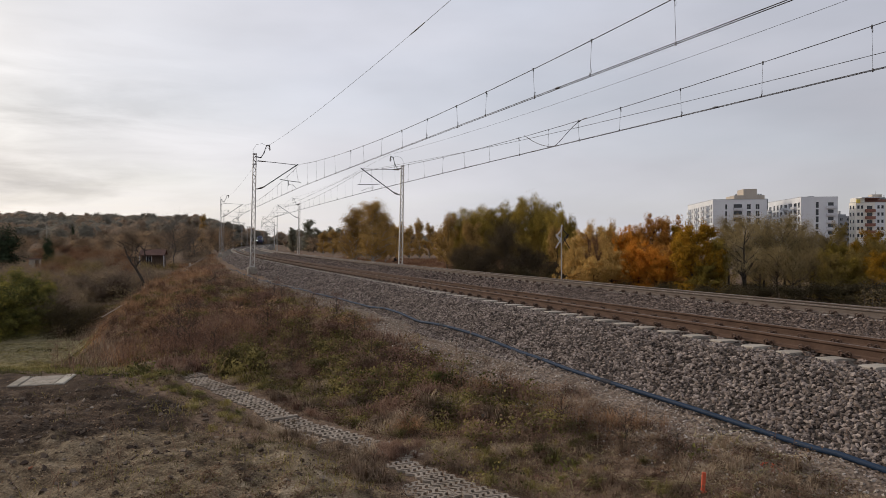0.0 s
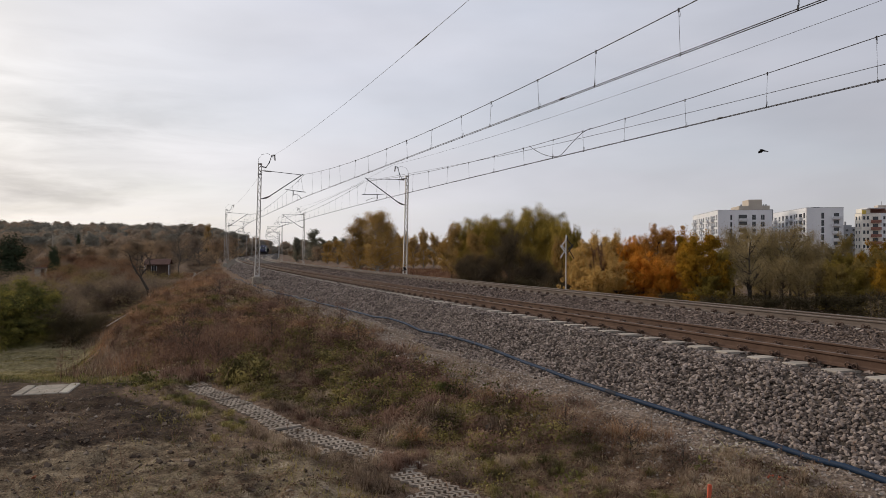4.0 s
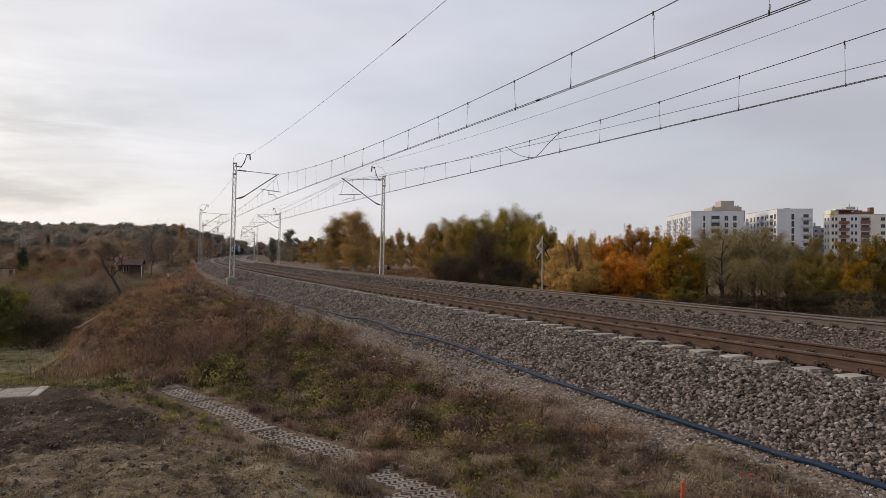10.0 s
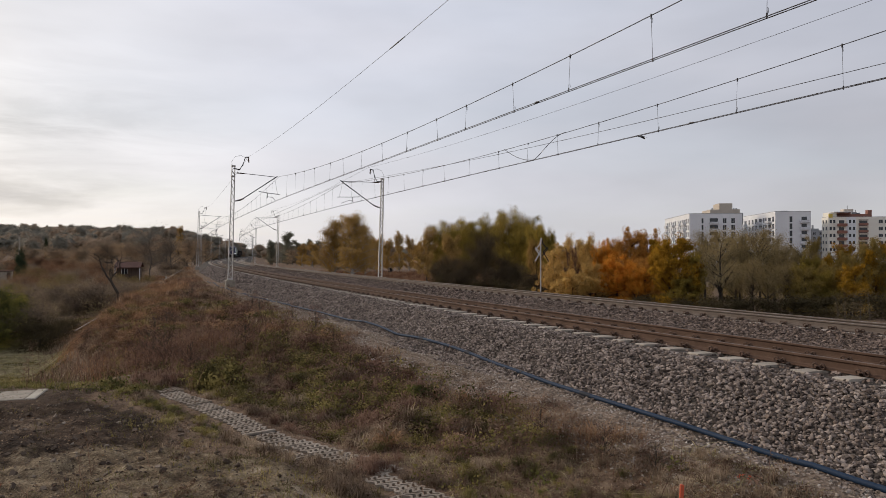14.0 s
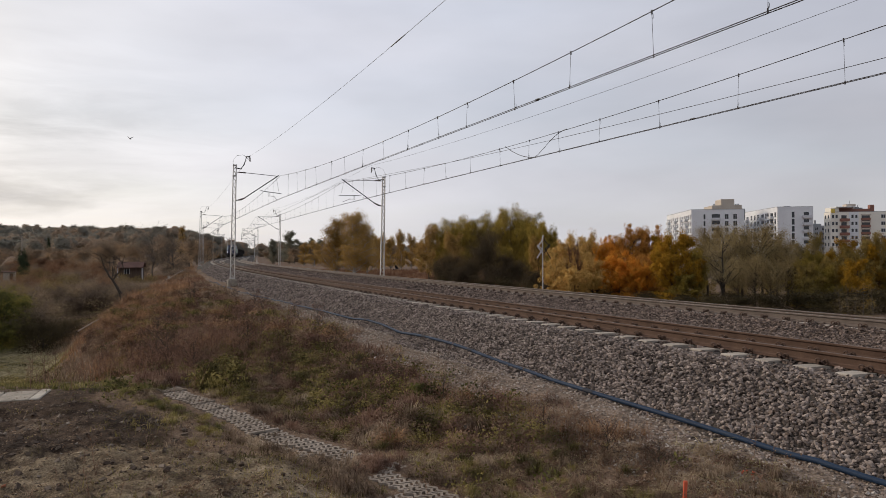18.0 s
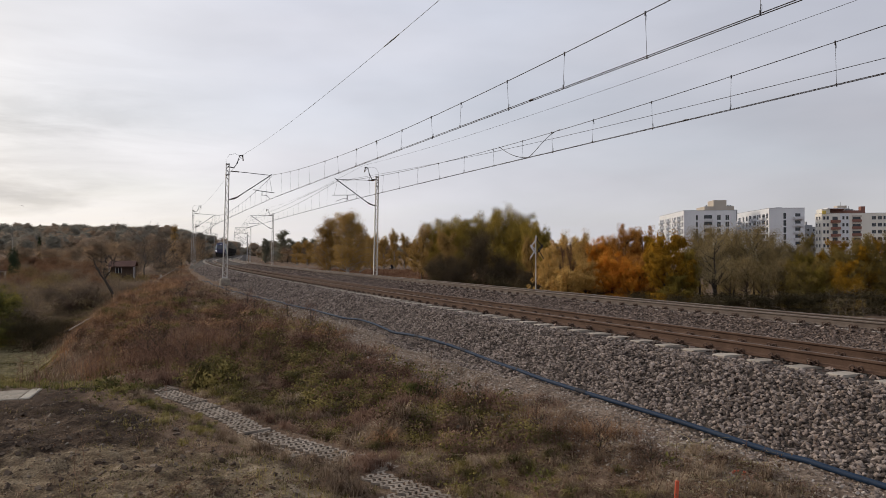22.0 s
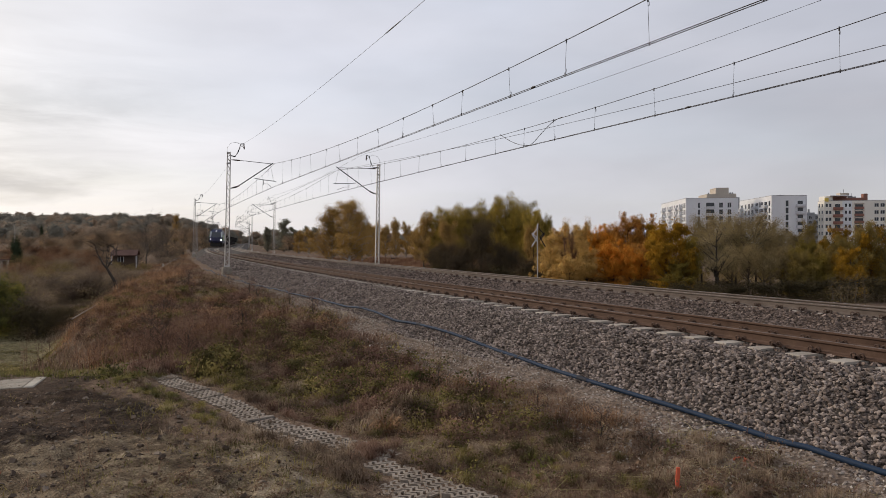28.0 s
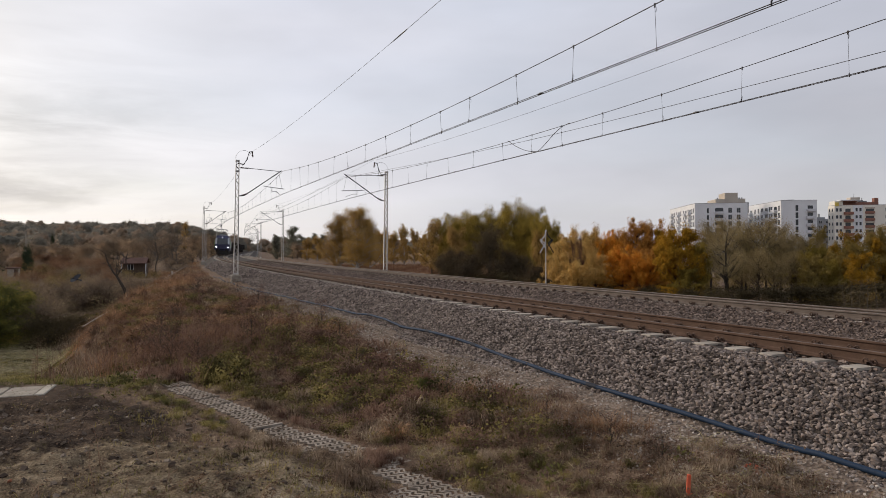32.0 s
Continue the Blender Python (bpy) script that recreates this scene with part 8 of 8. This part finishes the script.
def build_loco():
    """Front towards -y at y = 0, rail level at z = 0."""
    ob = thing("locomotive", "dark electric locomotive with silver-green sides and lit headlights", "locomotive")
    # body: cab front sloped back in two planes, roof edges chamfered
    prof = [(0.35, 0.95), (0.0, 1.25), (0.0, 2.05), (0.55, 3.35), (1.1, 3.85), (17.5, 3.85), (18.3, 3.3), (18.8, 2.0), (18.8, 1.25), (18.5, 0.95)]
    bm = bmesh.new()
    w = lambda z: 1.50 if z < 2.9 else 1.50 - (z - 2.9) * 0.42
    L = [bm.verts.new((-w(z), y, z)) for y, z in prof]
    R = [bm.verts.new((w(z), y, z)) for y, z in prof]
    n = len(prof)
    for i in range(n):
        bm.faces.new((L[i], L[(i + 1) % n], R[(i + 1) % n], R[i]))
    bm.faces.new(L); bm.faces.new(R[::-1])
    bmesh.ops.bevel(bm, geom=list(bm.edges), offset=0.06, segments=2, affect="EDGES")
    part("body", bm_mesh("body", bm, M_loco), ob)

    def slab(name, mat, pts, lab=""):
        b2 = bmesh.new()
        vs = [b2.verts.new(p) for p in pts]
        f = b2.faces.new(vs)
        r = bmesh.ops.extrude_face_region(b2, geom=[f])
        nrm = (Vector(pts[1]) - Vector(pts[0])).cross(Vector(pts[2]) - Vector(pts[0])).normalized()
        for v in r["geom"]:
            if isinstance(v, bmesh.types.BMVert):
                v.co += nrm * 0.03
        part(name, bm_mesh(name, b2, mat), ob, lab)
    # windscreen, silver corner posts, green flash, lower nose
    slab("windscreen", M_screen, [(-1.05, 0.02, 2.15), (1.05, 0.02, 2.15), (0.95, 0.50, 3.28), (-0.95, 0.50, 3.28)], "dark windscreen")
    for sx in (-1, 1):
        a, b_ = sx * 1.1, sx * 1.46
        slab("corner_panel", M_locow, [(a, 0.05, 2.2), (b_, 0.08, 2.2), (sx * 1.34, 0.55, 3.36), (sx * 1.0, 0.52, 3.36)][::sx], "silver corner panel")
        slab("green_flash", M_locog, [(sx * 1.53, 0.3, 1.5), (sx * 1.53, 4.6, 1.5), (sx * 1.53, 3.4, 2.75), (sx * 1.53, 0.75, 2.75)][::sx], "green side panel")
        slab("side_panel", M_locow, [(sx * 1.53, 5.2, 1.4), (sx * 1.53, 17.6, 1.4), (sx * 1.53, 17.6, 2.75), (sx * 1.53, 4.0, 2.75)][::sx], "silver side panel")
        so = Soup()
        so.tube([(sx * 1.16, 0.02, 1.62), (sx * 1.16, -0.03, 1.62), (sx * 1.16, -0.07, 1.62), (sx * 1.16, -0.075, 1.62)], [0.10, 0.10, 0.085, 0.001], 14)
        part("headlight", so.mesh("headlight", M_lamp), ob, "lit white headlight")
        so = Soup()
        so.tube([(sx * 0.87, 0.02, 1.05), (sx * 0.87, -0.5, 1.05), (sx * 0.87, -0.52, 1.05), (sx * 0.87, -0.6, 1.05), (sx * 0.87, -0.61, 1.05)], [0.09, 0.09, 0.24, 0.24, 0.001], 12)
        part("buffer", so.mesh("buffer", M_iron), ob)
    so = Soup()
    so.tube([(0, 0.60, 3.52), (0, 0.5, 3.52), (0, 0.47, 3.52)], [0.09, 0.09, 0.001], 12)
    part("headlight", so.mesh("headlight", M_lamp_dim), ob, "lit top light")
    part("snow_plough", bmbox("snow_plough", M_iron, -1.2, 1.2, 0.1, 0.5, 0.15, 0.95, 0.03), ob)
    part("underframe", bmbox("underframe", M_iron, -1.25, 1.25, 4.5, 14, 0.35, 0.98, 0.03), ob)
    part("roof_equipment", bmbox("roof_equipment", M_grey, -0.7, 0.7, 5.5, 12.5, 3.83, 4.15, 0.05), ob)
    # raised pantograph
    pa = part("pantograph", one_tube("pantograph", [(0, 3.2, 4.1), (0, 4.3, 4.65), (0, 3.3, 5.1)], 0.04, M_tube), ob)
    part("collector_head", one_tube("collector_head", [(-0.95, 3.3, 4.95), (-0.6, 3.3, 5.1), (0.6, 3.3, 5.1), (0.95, 3.3, 4.95)], 0.035, M_tube), pa)
    for y in (3.4, 15.4):
        bogie(ob, y)
    return ob


def build_wagon():
    ob = thing("coal_wagon", "dark open freight wagon behind the locomotive", "freight wagon", "wagons of the train")
    bm = bmesh.new()
    box(bm, -1.45, 1.45, 0.5, 13.3, 1.15, 1.35)
    for x in (-1.45, 1.39):
        box(bm, x, x + 0.06, 0.5, 13.3, 1.35, 3.35)
    for y in (0.5, 13.24):
        box(bm, -1.45, 1.45, y, y + 0.06, 1.35, 3.35)
    part("body", bm_mesh("body", bm, M_coalwagon), ob)
    for k in range(9):
        for sx in (-1, 1):
            y = 0.6 + k * 1.56
            part("side_post", bmbox("side_post", M_coalwagon, sx * 1.50 - 0.05, sx * 1.50 + 0.05, y, y + 0.14, 1.2, 3.33), ob)
    bm = bmesh.new()
    bmesh.ops.create_grid(bm, x_segments=8, y_segments=24, size=1)
    for v in bm.verts:
        v.co = Vector((v.co.x * 1.36, 6.9 + v.co.y * 6.3, 3.15 + 0.3 * (1 - v.co.x ** 2) + 0.12 * math.sin(v.co.y * 9) + 0.06 * math.sin(v.co.x * 13 + v.co.y * 23)))
    part("coal", bm_mesh("coal", bm, M_coal), ob, "heap of black coal")
    part("underframe", bmbox("underframe", M_iron, -0.7, 0.7, 0.7, 13.1, 0.7, 1.15), ob)
    for y in (2.6, 11.2):
        bogie(ob, y)
    for y0, y1 in ((-0.1, 0.5), (13.3, 13.9)):
        for sx in (-0.87, 0.87):
            part("buffer", one_tube("buffer", [(sx, y0, 1.05), (sx, y1, 1.05)], 0.1, M_iron, 8), ob)
    return ob


# where the train's front stands, seconds and metres along the line
FRONT = [(0, 375), (4, 347), (8, 317), (12, 287), (16, 256), (20, 224), (24, 192), (28, 165), (30, 153), (32, 142)]


def front_at(t):
    return float(np.interp(t, [a for a, _ in FRONT], [b for _, b in FRONT]))


def vehicle_rows(behind, length):
    """Poses of a vehicle whose front end rides that far behind the train's front."""
    rows = []
    for t in (0, 4, 8, 12, 16, 20, 24, 28, 30, 32):
        s = front_at(t) + behind
        a = along(np.array(s + 0.15 * length), 0.75, -CANT * 0.75)
        b = along(np.array(s + 0.85 * length), 0.75, -CANT * 0.75)
        d = b - a
        yaw = math.atan2(-d[0], d[1])
        p = along(np.array(s), 0.75, -CANT * 0.75)
        rows.append((t, Matrix.Translation(Vector(p)) @ Matrix.Rotation(yaw, 4, "Z") @ Matrix.Rotation(TILT, 4, "Y")))
    return rows


LOCO = build_loco()
LOCO.scale = (1.1, 1.07, 1.17)
WAGONS = [build_wagon()]
for k in range(1, 13):
    WAGONS.append(copy_thing(WAGONS[0], pose(0, 0, 0)))

# ---- birds ----
M_crow = surface("crow_feathers", [(0.2, (0.008, 0.008, 0.010)), (0.8, (0.022, 0.022, 0.026))], 8, 60, 0.6, relief=0.1)


def build_crow(span):
    """A flying crow, beak towards -x... built along +y, wings across x."""
    ob = thing("crow", "black crow in flight under the clouds", "bird", "crows in flight")
    so = Soup()
    k = span
    so.tube(np.array([(0, -0.30, 0.0), (0, -0.24, 0), (0, -0.1, 0), (0, 0.05, 0.0), (0, 0.15, 0.01), (0, 0.22, 0.015), (0, 0.28, 0.0)]) * k, np.array([0.004, 0.035, 0.065, 0.07, 0.045, 0.035, 0.004]) * k, 8)
    part("body", so.mesh("body", M_crow), ob)
    V = np.array([(-0.03, -0.2, 0), (0.03, -0.2, 0), (0.085, -0.42, 0), (0, -0.45, 0), (-0.085, -0.42, 0), (0, -0.2, 0.015)]) * k
    bm = bmesh.new()
    for z in (0,):
        vs = [bm.verts.new(v) for v in V[:5]]
        f = bm.faces.new(vs)
        r = bmesh.ops.extrude_face_region(bm, geom=[f])
        for v in r["geom"]:
            if isinstance(v, bmesh.types.BMVert):
                v.co.z += 0.012 * k
    part("tail", bm_mesh("tail", bm, M_crow), ob)
    wings = []
    for sx in (-1, 1):
        bm = bmesh.new()
        pts = [(0.03, 0.12), (0.22, 0.17), (0.42, 0.06), (0.52, -0.06), (0.47, -0.08), (0.43, -0.14), (0.36, -0.13), (0.30, -0.17), (0.2, -0.15), (0.03, -0.13)]
        vs = [bm.verts.new((sx * x * k, y * k, 0)) for x, y in pts]
        f = bm.faces.new(vs)
        r = bmesh.ops.extrude_face_region(bm, geom=[f])
        for v in r["geom"]:
            if isinstance(v, bmesh.types.BMVert):
                v.co.z += 0.014 * k
        w = part("wing", bm_mesh("wing", bm, M_crow), ob)
        wings.append((w, sx))
    return ob, wings


CROW_A, WINGS_A = build_crow(0.95)
CROW_B, WINGS_B = build_crow(0.95)
CROW_C, WINGS_C = build_crow(0.95)
CROW_D, WINGS_D = build_crow(0.62)
CROW_E, WINGS_E = build_crow(1.0)
CROW_F, WINGS_F = build_crow(0.32)


def sky_place(t, x, y, D):
    """The place D metres ahead, on the line of sight through a point of the picture at t seconds."""
    ts = [r[0] for r in TURNS]
    yaw, pit, rol = (float(np.interp(t, ts, [r[i] for r in TURNS])) for i in (1, 2, 3))
    m = pose(0, 0, EYE, 90 + pit, rol, yaw)
    v = m.to_3x3() @ Vector(((x - 784) / 1200, (441 - y) / 1200, -1))
    return Vector((0, 0, EYE)) + v * D


# seconds, bearing in the picture, depth
FLIGHT_A = [(0, 2600, 330, 60), (3.2, 1590, 283, 50), (3.5, 1501, 281, 49), (5.5, 860, 158, 41), (6, 695, 127, 40), (6.5, 513, 93, 38), (7, 311, 69, 36), (7.5, 100, 40, 35), (9, -700, -60, 34), (32, -9000, -900, 40)]
FLIGHT_B = [(0, 6000, 700, 60), (11.5, 2500, 420, 42), (13, 1526, 301, 40), (13.5, 1313, 287, 43), (14, 1135, 242, 47), (14.5, 994, 194, 51), (16.5, 517, 166, 70), (17, 412, 190, 76), (17.5, 315, 214, 82), (18, 230, 246, 89), (18.5, 162, 283, 96), (19, 101, 314, 105), (19.5, 70, 329, 118), (20, 43, 342, 130), (21, 44, 352, 150), (22, 39, 364, 165), (23, 22, 384, 185), (24, -40, 392, 200), (32, -900, 400, 260)]

FLIGHT_C = [(0, 2500, -2500, 110), (13.5, 600, -500, 100), (14.5, 430, -60, 95), (15.5, 262, 260, 92), (16.5, 109, 389, 90), (17, 39, 386, 90), (17.4, -30, 382, 90), (18.5, -250, 360, 92), (32, -3500, 100, 120)]

# low over the tracks, then over the bank
FLIGHT_D = [(0, 700, 462, 51), (27.5, 694, 463, 51), (28.3, 690, 462, 51), (28.6, 684, 457, 50), (28.8, 671, 447, 48), (29, 655, 442, 46), (29.2, 632, 443, 44), (29.4, 606, 447, 42), (29.6, 580, 449, 40), (29.8, 554, 449, 38), (30, 522, 450, 36), (30.2, 484, 458, 34), (30.4, 443, 456, 32.5), (30.6, 406, 464, 31), (30.8, 363, 470, 29.5), (31, 321, 476, 28), (31.2, 281, 481, 27), (31.4, 244, 487, 26.5), (31.7, 190, 491, 26), (32, 133, 494, 26)]
FLIGHT_E = [(0, 5000, 900, 200), (27, 1150, 470, 120), (28.4, 662, 401, 96), (28.6, 596, 393, 92), (28.8, 530, 384, 88), (29, 464, 376, 84), (29.2, 384, 360, 80), (29.4, 291, 358, 76), (29.6, 190, 356, 73), (30, -20, 352, 68), (30.4, -250, 348, 64), (32, -1100, 330, 60)]
FLIGHT_F = [(0, 4200, -100, 60), (4, 1600, 330, 26), (5, 780, 430, 21), (5.5, 505, 488, 18), (5.6, 448, 498, 17.6), (5.7, 395, 508, 17.2), (5.8, 341, 519, 17), (5.9, 282, 530, 17), (6, 219, 538, 17), (6.2, 100, 548, 17), (6.5, -80, 555, 17.5), (7.5, -700, 500, 20), (32, -3000, 300, 60)]


def flight_rows(fl, bank=0.0):
    P = [(t, sky_place(t, x, y, D)) for t, x, y, D in fl]
    rows = []
    for i, (t, p) in enumerate(P):
        d = (P[min(i + 1, len(P) - 1)][1] - P[max(i - 1, 0)][1])
        yaw = math.atan2(-d.x, d.y)
        rows.append((t, Matrix.Translation(p) @ Matrix.Rotation(yaw, 4, "Z") @ Matrix.Rotation(radians(14), 4, "X") @ Matrix.Rotation(radians(bank), 4, "Y")))
    return rows


def flap_rows(sx, t0, t1, rate):
    rows = [(0, pose(0, 0, 0, 0, sx * -20, 0))]
    t, up = t0, True
    while t < t1:
        rows.append((t, pose(0, 0, 0, 0, sx * (-38 if up else 22), 0)))
        t += 0.5 / rate
        up = not up
    rows.append((32, pose(0, 0, 0, 0, sx * -10, 0)))
    return rows


def motions():
    walk(LOCO, vehicle_rows(0.0, 18.8))
    for k, w in enumerate(WAGONS):
        walk(w, vehicle_rows(19.5 + 14.0 * k, 13.8))
    walk(CROW_A, flight_rows(FLIGHT_A))
    walk(CROW_B, flight_rows(FLIGHT_B))
    walk(CROW_C, flight_rows(FLIGHT_C))
    walk(CROW_D, flight_rows(FLIGHT_D, -28))
    walk(CROW_E, flight_rows(FLIGHT_E, -20))
    walk(CROW_F, flight_rows(FLIGHT_F, -12))
    for w, sx in WINGS_F:
        walk(w, flap_rows(sx, 4.0, 7.6, 3.6))
    for w, sx in WINGS_D:
        walk(w, flap_rows(sx, 28.4, 31.95, 3.2))
    for w, sx in WINGS_E:
        walk(w, flap_rows(sx, 27.0, 30.8, 3.2))
    for w, sx in WINGS_C:
        walk(w, flap_rows(sx, 14.5, 18.0, 3.0))
    for w, sx in WINGS_A:
        walk(w, flap_rows(sx, 3.0, 8.0, 3.4))
    for w, sx in WINGS_B:
        walk(w, flap_rows(sx, 12.5, 19.5, 3.1))


motions()
